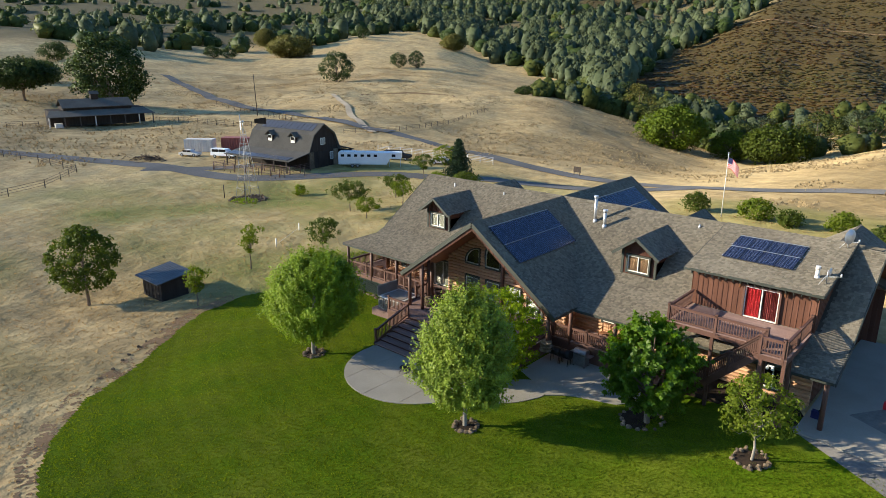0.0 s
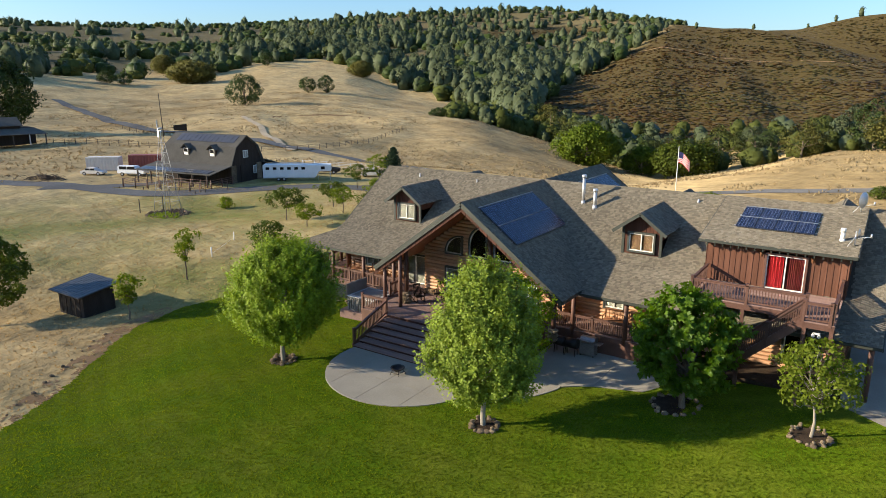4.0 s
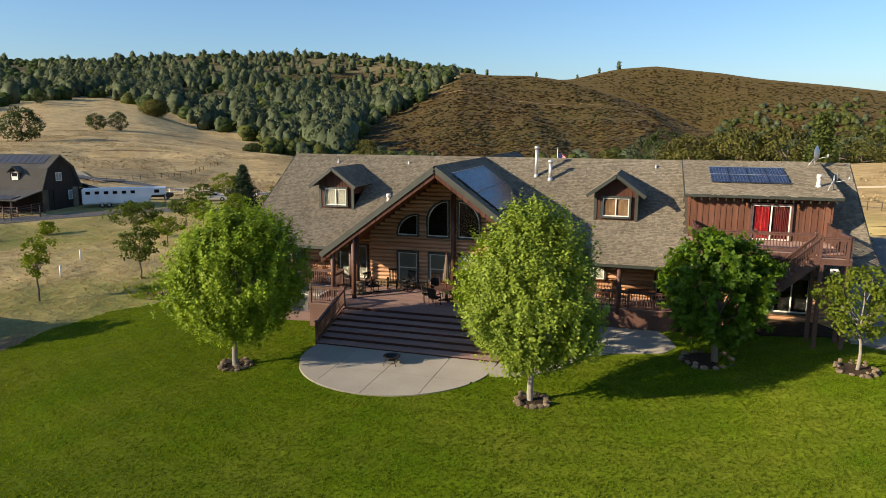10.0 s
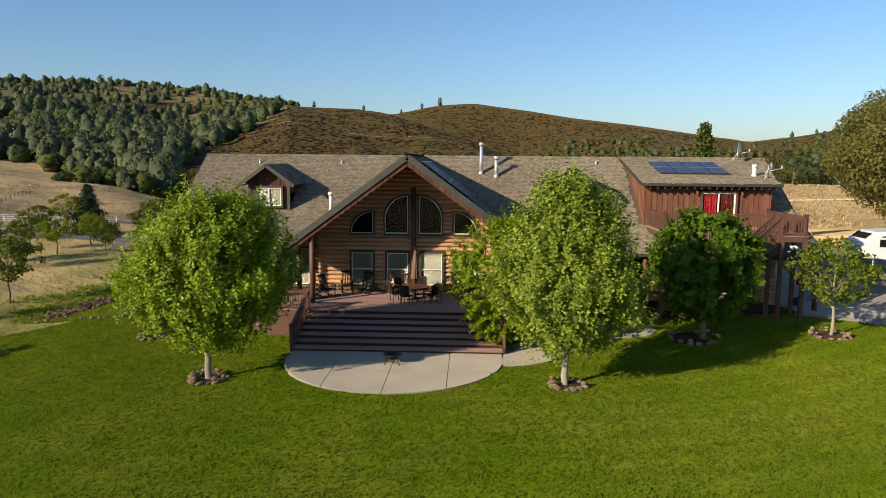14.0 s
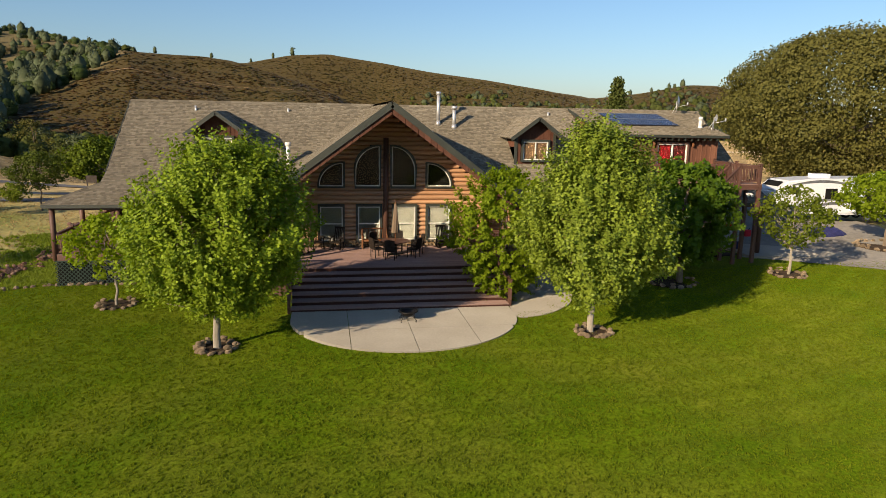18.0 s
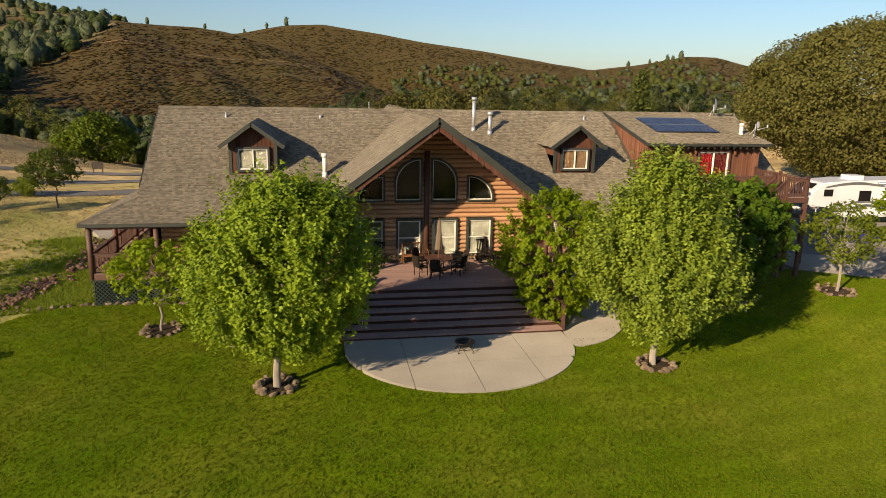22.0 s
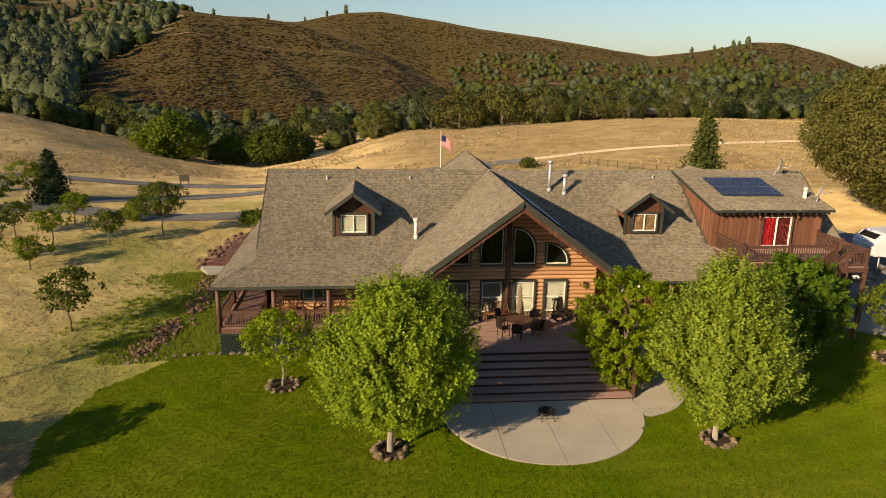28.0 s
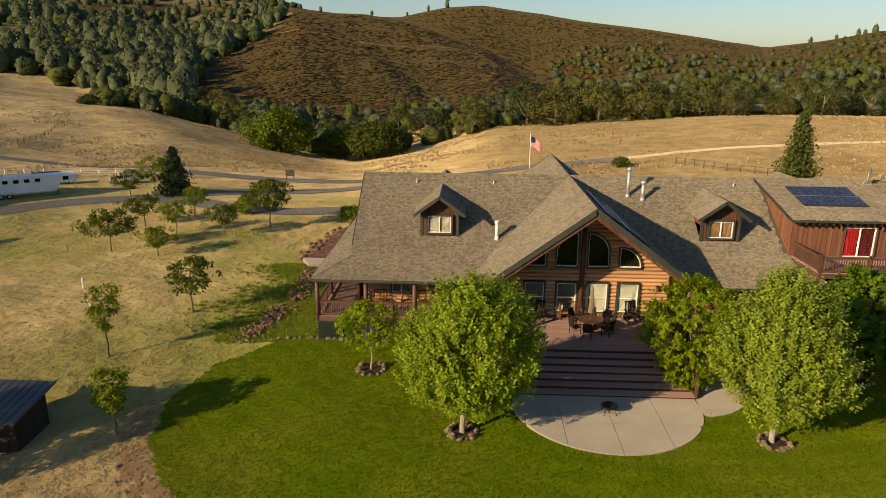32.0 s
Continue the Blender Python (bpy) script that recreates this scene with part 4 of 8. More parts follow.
def arch_window(name, label, x, z, w, h, spring, tall_right):
    """A quarter-arched window on the gable wall; it is highest at its right or left side."""
    win = tagged(new(name), label, "window", kind="structure")
    win.matrix_world = pose(x, 0, z)
    pts = [(0, 0), (w, 0), (w, h)] + [(w - w * math.sin(math.pi / 2 * k / 10), spring + (h - spring) * math.cos(math.pi / 2 * k / 10)) for k in range(1, 10)] + [(0, spring)]
    if not tall_right:
        pts = [(w - a, b) for a, b in pts][::-1]
    c = Vector((sum(p[0] for p in pts) / len(pts), sum(p[1] for p in pts) / len(pts)))

    def ring(bm, grow, back, front, inner):
        out = [c + (Vector(p) - c) * (1 + grow / max(0.3, (Vector(p) - c).length)) for p in pts]
        inn = [c + (Vector(p) - c) * (1 + inner / max(0.3, (Vector(p) - c).length)) for p in pts]
        k = len(pts)
        v = [[bm.verts.new((q.x, yy, q.y)) for q in ring_] for ring_ in (out, inn) for yy in (front, back)]
        for i in range(k):
            j = (i + 1) % k
            bm.faces.new((v[0][i], v[0][j], v[2][j], v[2][i]))
            bm.faces.new((v[0][j], v[0][i], v[1][i], v[1][j]))
            bm.faces.new((v[2][i], v[2][j], v[3][j], v[3][i]))

    bm = bmesh.new()
    ring(bm, 0.13, 0.05, -0.17, 0.0)
    part("trim", bm, "fascia", win, "dark arched trim")
    bm = bmesh.new()
    ring(bm, 0.0, 0.0, -0.12, -0.06)
    part("sash", bm, "white", win)

    def sheet_of(y0, y1, grow):
        bm = bmesh.new()
        q = [c + (Vector(p) - c) * grow for p in pts]
        a = [bm.verts.new((p.x, y0, p.y)) for p in q]
        b = [bm.verts.new((p.x, y1, p.y)) for p in q]
        bm.faces.new(a)
        bm.faces.new(b[::-1])
        return bm

    pane = part("pane", sheet_of(-0.075, -0.065, 0.96), "glass", win)
    pane.visible_shadow = False
    # the unlit room behind the arch, as a near-black sheet
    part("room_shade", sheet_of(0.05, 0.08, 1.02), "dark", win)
    return win


WIN_Z0, WIN_Z1 = 1.5, 3.32
LOWS = [(-3.45, -2.27), (-1.46, -0.29), (0.45, 1.61), (2.29, 3.5)]
ARCHES = [(-3.48, 1.25, 1.22, 0.05, True), (-1.58, 1.27, 2.1, 0.85, True), (0.335, 1.25, 2.1, 0.85, False), (2.25, 1.28, 1.22, 0.05, False)]
ARCH_Z = 4.4
GW = 5.3
holes = [(a + GW - 0.1, b + GW + 0.1, WIN_Z0 - 0.1, WIN_Z1 + 0.1) for a, b in LOWS]
for x, w, h, sp, right in ARCHES:
    # stepped cuts under each curve
    n = 8
    for k in range(n):
        u0, u1 = k / n, (k + 1) / n
        m = 1 - (u0 + u1) / 2 if right else (u0 + u1) / 2
        top = sp + (h - sp) * math.sqrt(max(0.0, 1 - m * m))
        holes.append((x + w * u0 + GW - 0.02, x + w * u1 + GW + 0.02, ARCH_Z - 0.08, ARCH_Z + top + 0.02))
log_wall("wall_gable", "golden half-log wall under the central gable", pose(-GW, 0, 0), 2 * GW, DECK_Z + 0.36, lambda x: gable_roof(x - GW) - 0.18, holes)
for k, (a, b) in enumerate(LOWS):
    unit_window("window_low", "double-hung white window with a drawn pale blind in dark trim", pose((a + b) / 2, 0, WIN_Z0), b - a, WIN_Z1 - WIN_Z0)
for x, w, h, sp, right in ARCHES:
    arch_window("window_arch", "dark quarter-arched window with white sash", x, ARCH_Z, w, h, sp, right)
# a shell behind the logs, so that the rooms are closed; near-black, to paint them unlit
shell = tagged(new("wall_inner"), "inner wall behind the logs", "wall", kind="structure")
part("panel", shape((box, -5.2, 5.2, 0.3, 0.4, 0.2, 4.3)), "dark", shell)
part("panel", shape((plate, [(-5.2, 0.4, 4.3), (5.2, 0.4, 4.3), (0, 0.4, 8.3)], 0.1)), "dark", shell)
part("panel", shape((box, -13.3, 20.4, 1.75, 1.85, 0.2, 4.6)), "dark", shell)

MW = 1.5
front_holes_l = [(5.4, 7.3, 1.0, 3.35), (1.6, 2.9, 1.9, 3.2)]
log_wall("wall_front_left", "golden half-log wall along the porch", pose(-13.5, MW, 0), 8.3, DECK_Z, lambda x: 4.45, front_holes_l)
unit_window("door_patio", "sliding glass patio door with pale curtains", pose(-7.15, MW, 1.2), 1.9, 2.1, "slider", trim="fascia")
unit_window("window_porch", "white slider window on the porch wall", pose(-11.25, MW, 1.95), 1.2, 1.2, "slider", trim="fascia")
front_holes_r = [(2.2, 3.5, 2.1, 3.25), (6.3, 8.1, 1.1, 3.3), (12.4, 14.2, 0.9, 3.1)]
log_wall("wall_front_right", "golden half-log wall behind the side porch", pose(5.2, MW, 0), 15.35, 0.5, lambda x: 4.45, front_holes_r)
unit_window("window_porch", "small white slider window high on the log wall", pose(8.05, MW, 2.15), 1.2, 1.05, "slider", trim="fascia")
unit_window("door_patio", "dark sliding door under the porch roof", pose(12.4, MW, 1.2), 1.7, 2.05, "slider", cover="", trim="fascia")
unit_window("door_patio", "dark door below the balcony", pose(18.5, MW, 1.0), 1.7, 2.0, "slider", cover="", trim="fascia")
log_wall("wall_wing_left", "short log return wall of the gabled wing", pose(-GW, MW, 0, 0, 0, -90), 1.5, DECK_Z, lambda x: 4.4)
log_wall("wall_wing_right", "short log return wall of the gabled wing", pose(GW, 0, 0, 0, 0, 90), 1.5, DECK_Z, lambda x: 4.4)


def boards(name, label, place, length, z0f, topf, mat="board", holes=()):
    """Board-and-batten siding: a board and a batten at each step, as parts of the wall."""
    wall = tagged(new(name), label, "wall", kind="structure")
    wall.matrix_world = place
    u, step = 0.0, 0.3
    while u < length - 0.01:
        v = min(u + step, length)
        m = (u + v) / 2
        spans = [(z0f(m), topf(m))]
        for a, b, lo, hi in holes:
            if a - 0.02 < m < b + 0.02:
                spans = [(spans[0][0], lo), (hi, spans[0][1])]
        for lo, hi in spans:
            if hi - lo > 0.05:
                part("board", shape((box, u, v - 0.006, -0.03, 0.03, lo, hi)), mat, wall)
                part("batten", shape((box, v - 0.035, v + 0.03, -0.055, -0.032, lo, hi)), mat, wall)
        u = v
    return wall


# gable-end walls
for nm, x, turn in (("wall_west", LEFT + 0.45, -90), ("wall_east", RIGHT - 1.6, 90)):
    y0 = 2 * RIDGE_Y - MW if turn < 0 else MW
    L = 2 * (RIDGE_Y - MW)
    boards(nm, "red-brown board siding of the house end", pose(x, y0, 0, 0, 0, turn), L, lambda u: 0.3, lambda u: main_roof(MW + u) - 0.2)
boards("wall_north", "red-brown rear siding", pose(RIGHT - 0.5, 2 * RIDGE_Y - MW, 0, 0, 0, 180), RIGHT - LEFT - 1, lambda u: 0.2, lambda u: 4.4)
part("panel", shape((box, -5.3, 5.3, 2 * RIDGE_Y + 0.1, 2 * RIDGE_Y + 0.3, 0, 4.6), (plate, [(5.3, 15.4, 4.6), (-5.3, 15.4, 4.6), (0, 15.4, 8.4)], 0.1)), "board", shell)


# small dormers ----------------------------------------------------------
def dormer(x0, front=True):
    d = part("dormer", shape((box, -1.17, 1.17, 0.03, 2.4, 5.3, 6.4)), "dark", house, "small gabled dormer with red boards and a white slider window")
    d.location = (x0, 2.73, 0)
    half, top, eave = 1.62, 8.17, 6.98
    if not front:
        d.matrix_world = pose(x0, 2 * RIDGE_Y - 2.73, 0, 0, 0, 180)
    yb = lambda z: RIDGE_Y - (RIDGE_Z - z) / PITCH - 2.73
    for s in (-1, 1):
        pts = [(s * half, -0.68, eave), (s * half, yb(eave), eave), (0, yb(top), top), (0, -0.68, top)]
        pts = pts if s > 0 else [pts[1], pts[0], pts[3], pts[2]]
        rp = part("dormer_roof", shape((plate, pts, 0.1)), "roof_deck", d)
        shingles(d, pts, None, 30 + s)
        part("rake_board", shape((beam, (0, -0.70, top - 0.09), (s * (half + 0.03), -0.70, eave - 0.1), 0.05, 0.2)), "fascia", d)
        part("cheek", shape((plate, [(s * 1.17, 0.0, 5.42), (s * 1.17, 0.0, 7.3), (s * 1.17, yb(7.3), 7.3)] if s < 0 else [(s * 1.17, 0.0, 5.42), (s * 1.17, yb(7.3), 7.3), (s * 1.17, 0.0, 7.3)], 0.05)), "dormer_board", d)
        part("corner_board", shape((box, s * 1.17 - 0.08, s * 1.17 + 0.08, -0.06, 0.08, 5.4, 7.28)), "fascia", d)
    u = -1.1
    while u < 1.09:
        m = u + 0.11
        zt = top - abs(m) * (top - eave) / half - 0.12
        if abs(m) < 0.82:
            part("board", shape((box, u, u + 0.215, -0.02, 0.03, 6.85, zt), (box, u + 0.2, u + 0.235, -0.04, -0.02, 6.85, zt)), "dormer_board", d)
            part("board", shape((box, u, u + 0.215, -0.02, 0.03, 5.42, 5.62)), "dormer_board", d)
        else:
            part("board", shape((box, u, u + 0.215, -0.02, 0.03, 5.42, zt)), "dormer_board", d)
        u += 0.22
    return d


for x0 in (-8.87, 9.07):
    dormer(x0)
    win = unit_window("window_dormer", "white slider window of a roof dormer", pose(x0, 2.72, 5.68), 1.5, 1.08, "slider", cover="blind" if x0 < 0 else "tan_curtain", trim="fascia")
dormer(9.07, False)
dormer(-8.87, False)
# rear gable beside the parking
for s in (-1, 1):
    a = [(18.8 + s * 3.2, 10.5, 5.6), (18.8 + s * 3.2, 18.0, 5.6), (18.8, 18.0, 7.7), (18.8, 8.6, 7.7)]
    roof_plane("gable_roof", a if s > 0 else [a[1], a[0], a[3], a[2]], lambda x, y, z: z > main_roof(y) - 0.05, seed=40 + s)

# shed dormer with the balcony -------------------------------------------
SHED_L, SHED_R, SHED_Y, SHED_Z = 12.78, 20.5, 1.11, 7.29
shed_top = [(SHED_L, SHED_Y, SHED_Z), (SHED_R, SHED_Y, SHED_Z), (SHED_R, RIDGE_Y, RIDGE_Z + 0.06), (SHED_L, RIDGE_Y, RIDGE_Z + 0.06)]
roof_plane("dormer_roof", shed_top, seed=8)
part("gutter", shape((beam, (SHED_L, SHED_Y - 0.03, SHED_Z - 0.07), (SHED_R, SHED_Y - 0.03, SHED_Z - 0.07), 0.07, 0.16)), "fascia", house)
for x in (SHED_L - 0.02, SHED_R + 0.02):
    part("rake_board", shape((beam, (x, SHED_Y, SHED_Z - 0.09), (x, RIDGE_Y, RIDGE_Z - 0.03), 0.05, 0.18)), "fascia", house)
u = SHED_L + 0.45
while u < SHED_R - 0.2:
    part("rafter_tail", shape((beam, (u, SHED_Y + 0.02, SHED_Z - 0.26), (u, SHED_Y + 0.66, SHED_Z - 0.12), 0.06, 0.14)), "fascia", house)
    u += 0.41
SW = 1.78
door = (16.24, 18.22, 4.87, 6.8)
boards("wall_dormer", "red board-and-batten wall of the wide dormer", pose(13.15, SW, 0), 7.0, lambda u: 4.6, lambda u: 7.33, holes=[(door[0] - 13.15 - 0.1, door[1] - 13.15 + 0.1, 4.75, 6.9)])
for x, turn in ((13.15, -90), (20.15, 90)):
    y0 = RIDGE_Y if turn < 0 else SW
    boards("wall_dormer_side", "red board cheek of the wide dormer", pose(x, y0, 0, 0, 0, turn), RIDGE_Y - SW, (lambda u: main_roof(RIDGE_Y - u) - 0.1) if turn < 0 else (lambda u: main_roof(SW + u) - 0.1),
           (lambda u: SHED_Z + (RIDGE_Z - SHED_Z) * (RIDGE_Y - u - SHED_Y) / (RIDGE_Y - SHED_Y) - 0.16) if turn < 0 else (lambda u: SHED_Z + (RIDGE_Z - SHED_Z) * (SW + u - SHED_Y) / (RIDGE_Y - SHED_Y) - 0.16))
slider = unit_window("door_balcony", "white sliding balcony door with red curtains", pose((door[0] + door[1]) / 2, SW, door[2]), door[1] - door[0] - 0.1, door[3] - door[2] - 0.05, "slider", cover="", trim="stain")
for k, (a, b) in enumerate(((-0.88, -0.1), (0.06, 0.5), (0.5, 0.88))):
    bm = bmesh.new()
    n = 14
    prev = None
    for i in range(n + 1):
        x = a + (b - a) * i / n
        y = -0.03 + 0.018 * math.sin(i * 2.1 + k)
        cur = (bm.verts.new((x, y, 0.06)), bm.verts.new((x, y, 1.82)))
        if prev:
            bm.faces.new((prev[0], cur[0], cur[1], prev[1]))
        prev = cur
    part("curtain", bm, "curtain_red" if k == 0 else "curtain_dark", slider, "pleated red curtain")


# decks and railings -------------------------------------------------------
def deck(name, label, x0, x1, y0, y1, z, board=0.14):
    d = tagged(new(name), label, "deck", kind="structure")
    part("rim", shape((box, x0, x1, y0, y0 + 0.05, z - 0.32, z - 0.035), (box, x0, x1, y1 - 0.05, y1, z - 0.32, z - 0.035), (box, x0, x0 + 0.05, y0 + 0.05, y1 - 0.05, z - 0.32, z - 0.035), (box, x1 - 0.05, x1, y0 + 0.05, y1 - 0.05, z - 0.32, z - 0.035)), "stain", d, "red-brown rim board")
    me = None
    y = y0
    while y < y1 - 0.05:
        if me is None:
            ob = part("deck_board", shape((box, x0, x1, 0, min(board, y1 - y) - 0.008, -0.035, 0)), "deck", d)
            me = ob.data
        else:
            ob = part("deck_board", me, "deck", d)
        ob.location = (0, y, z)
        y += board
    return d


deck("deck_front", "weathered red-brown board deck before the gable", -6.9, 5.0, -5.2, 0.0, DECK_Z)
deck("deck_porch", "covered porch deck of red-brown boards", -16.3, -5.35, 0.004, 1.5, DECK_Z)
deck("deck_porch", "covered porch deck of red-brown boards", -16.3, -6.95, -1.05, 0.0, DECK_Z)
deck("deck_side", "covered side porch deck of red-brown boards", -16.3, -13.6, 1.504, 16.3, DECK_Z)
deck("deck_right", "covered porch deck of red-brown boards", 5.04, 12.8, -1.05, 1.5, DECK_Z)
deck("balcony_deck", "upper balcony of red-brown boards", 13.2, 20.1, -1.9, 1.74, 4.84)
deck("balcony_landing", "stair landing of the balcony", 18.75, 20.1, -3.0, -1.904, 4.84)

STEP_N, STEP_TOP, STEP_BOTTOM = 7, -5.2, -8.55
stairs = tagged(new("deck_stairs"), "wide red-brown wooden stairs from the deck to the patio", "stairs", kind="structure")
run = (STEP_TOP - STEP_BOTTOM) / (STEP_N - 1)
rise = DECK_Z / STEP_N
for k in range(1, STEP_N):
    z = DECK_Z - k * rise
    y = STEP_TOP - k * run
    part("tread", shape((box, -4.65, 4.65, y - 0.03, y + run / 2 - 0.008, z - 0.04, z)), "deck", stairs)
    part("tread", shape((box, -4.65, 4.65, y + run / 2 + 0.004, y + run + 0.02, z - 0.04, z)), "deck", stairs)
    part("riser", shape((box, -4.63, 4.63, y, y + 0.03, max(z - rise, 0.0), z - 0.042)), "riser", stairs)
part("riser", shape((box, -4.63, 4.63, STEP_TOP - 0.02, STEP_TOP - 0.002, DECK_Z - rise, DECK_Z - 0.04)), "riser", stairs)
for x in (-4.72, 4.72):
    part("stringer", shape((beam, (x, STEP_TOP, DECK_Z - 0.22), (x, STEP_BOTTOM, 0.1), 0.06, 0.3)), "stain", stairs)

BAL = quad_mesh("baluster", [(a, b, c) for c in (0, 1) for a, b in ((-0.022, -0.022), (0.022, -0.022), (0.022, 0.022), (-0.022, 0.022))], BOX_FACES)
BAL.materials.append(M["stain"])


def railing(label, p, q, h=0.95, posts=True, first=True):
    """A rail of square balusters from p to q (feet on the deck)."""
    p, q = Vector(p), Vector(q)
    r = tagged(new("railing"), label, "railing", "deck railings")
    r.location = p
    q = q - p
    L = q.length
    z = Vector((0, 0, 1))
    part("top_rail", shape((beam, z * h, q + z * h, 0.13, 0.05)), "stain", r)
    part("under_rail", shape((beam, z * (h - 0.09), q + z * (h - 0.09), 0.05, 0.09)), "stain", r)
    part("bottom_rail", shape((beam, z * 0.12, q + z * 0.12, 0.05, 0.09)), "stain", r)
    n = max(1, int(L / 0.14))
    for i in range(1, n):
        b = part("baluster", BAL, "stain", r)
        b.location = q * (i / n) + z * 0.16
        b.scale = (1, 1, h - 0.29)
    k = max(1, round(L / 2.4))
    if posts:
        for i in range(0 if first else 1, k + 1):
            c = q * (i / k)
            part("post", shape((box, c.x - 0.065, c.x + 0.065, c.y - 0.065, c.y + 0.065, c.z - 0.15, c.z + h + 0.09), (box, c.x - 0.085, c.x + 0.085, c.y - 0.085, c.y + 0.085, c.z + h + 0.09, c.z + h + 0.13)), "stain", r)
    return r


RL = "red-brown wooden railing with square balusters"
railing(RL, (-16.2, -0.95, DECK_Z), (-7.0, -0.95, DECK_Z))
railing(RL, (-16.2, 16.0, DECK_Z), (-16.2, -0.85, DECK_Z))
railing(RL, (-6.8, -5.1, DECK_Z), (-4.8, -5.1, DECK_Z))
railing(RL, (-6.8, -1.0, DECK_Z), (-6.8, -2.2, DECK_Z))
railing(RL, (4.95, -5.0, DECK_Z), (4.95, -1.15, DECK_Z))
railing(RL, (5.05, -0.95, DECK_Z), (12.7, -0.95, DECK_Z))
railing("sloping stair railing with dark balusters", (-4.72, -5.2, DECK_Z), (-4.72, -8.4, 0.12))
railing("sloping stair railing grown over by the vine", (4.72, -5.2, DECK_Z), (4.72, -8.4, 0.12))
railing("balcony railing of red-brown balusters", (13.3, -1.85, 4.84), (18.75, -1.85, 4.84))
railing("balcony railing of red-brown balusters", (13.3, 1.6, 4.84), (13.3, -1.75, 4.84), first=False)
railing("balcony railing of red-brown balusters", (20.0, 1.6, 4.84), (20.0, -2.9, 4.84))
railing("balcony railing of red-brown balusters", (18.85, -2.95, 4.84), (19.9, -2.95, 4.84), first=False)

# balcony stairs, down towards the lawn
bst = tagged(new("balcony_stairs"), "narrow red-brown stairs down from the balcony", "stairs", kind="structure")
TOP_X, LOW_X = 18.75, 14.3
BS = 22
for k in range(BS):
    u = (k + 0.5) / BS
    x, z = TOP_X + (LOW_X - TOP_X) * u, 4.84 - (4.84 - 0.45) * (k + 1) / (BS + 1)
    part("tread", shape((box, x - 0.13, x + 0.13, -2.9, -2.0, z - 0.04, z)), "deck", bst)
for y in (-2.95, -1.97):
    part("stringer", shape((beam, (TOP_X, y, 4.7), (LOW_X, y, 0.45), 0.05, 0.3)), "stain", bst)
railing("sloping railing of the balcony stairs", (TOP_X, -2.95, 4.84), (LOW_X, -2.95, 0.55))
railing("sloping railing of the balcony stairs", (TOP_X, -1.98, 4.84), (LOW_X, -1.98, 0.55))


def porch_post(x, y, z0, z1, r=0.13, square=False):
    bm = bmesh.new()
    if square:
        box(bm, x - r, x + r, y - r, y + r, z0, z1)
    else:
        rod(bm, (x, y, z0), (x, y, z1), r * 1.05, r, 12)
    return tagged(part("porch_post", bm, "stain"), "round red-brown log post holding the porch roof", "post", "porch posts")


for x in (-16.2, -13.2, -10.2, -7.4):
    porch_post(x, -0.95, 0.85, 3.5)
for y in (3.2, 7.4, 11.6, 15.8):
    porch_post(-16.2, y, 0.85, 3.5)
for x in (6.35, 9.6, 12.6):
    porch_post(x, -0.95, 0.85, 3.5)
for x, y in ((-6.2, -3.45), (6.2, -3.45), (-6.2, -1.0), (-4.9, -3.45)):
    porch_post(x, y, DECK_Z, gable_roof(x) - 0.2)
for x, y in ((13.3, -1.8), (15.9, -1.8), (18.75, -1.8), (20.0, -1.8), (20.0, -2.9), (18.85, -2.9)):
    porch_post(x, y, ground_z(x, y) - 0.1, 4.52, 0.09, True)
porch_post(21.7, -0.9, 0.4, 3.45)
porch_post(0.02, -0.16, DECK_Z, 6.95, 0.14)
part("porch_beam", shape((box, PORCH_LEFT + 0.2, -6.2, -1.05, -0.87, 3.32, 3.52)), "stain", house)
part("porch_beam", shape((box, 6.2, 21.8, -1.05, -0.87, 3.32, 3.52)), "stain", house)
part("porch_beam", shape((box, PORCH_LEFT + 0.2, PORCH_LEFT + 0.38, -0.85, 16.3, 3.32, 3.52)), "stain", house)
for s in (-1, 1):
    part("truss_beam", shape((beam, (0.1 * s, -3.45, 8.38), (s * 6.3, -3.45, gable_roof(6.3) - 0.3), 0.16, 0.2)), "stain", house)

# patio slabs ---------------------------------------------------------------
patio = tagged(new("patio"), "round pale concrete patio with saw-cut joints at the foot of the stairs", "patio", kind="structure")
PC, PR = (0.0, -9.2), 4.65


def patio_wedge(x0, x1):
    pts = [(x0, -8.4)]
    n = 16
    for i in range(n + 1):
        x = x0 + (x1 - x0) * i / n
        d = max(0.0, PR * PR - (x - PC[0]) ** 2)
        pts.append((x, PC[1] - math.sqrt(d)))
    pts.append((x1, -8.4))
    return pts


PATIO_CUT = -11.2
cuts = [-4.62, -2.35, 0.0, 2.35, 4.62]
for a, b in zip(cuts, cuts[1:]):
    edge = patio_wedge(a + 0.012, b - 0.012)
    part("slab", shape((slab, [(x, max(y, PATIO_CUT)) for x, y in edge], -0.25, 0.05)), "concrete", patio)
    outer = [(x, y) for x, y in edge if y < PATIO_CUT - 0.03]
    if len(outer) > 2:
        part("slab", shape((slab, [(outer[0][0], PATIO_CUT - 0.018)] + outer + [(outer[-1][0], PATIO_CUT - 0.018)], -0.25, 0.05)), "concrete", patio)


def rounded(pts, times=2):
    """The outline with its corners cut to a smooth curve."""
    for _ in range(times):
        pts = [q for (ax, ay), (bx, by) in zip(pts, pts[1:] + pts[:1]) for q in ((ax * 0.8 + bx * 0.2, ay * 0.8 + by * 0.2), (ax * 0.2 + bx * 0.8, ay * 0.2 + by * 0.8))]
    return pts


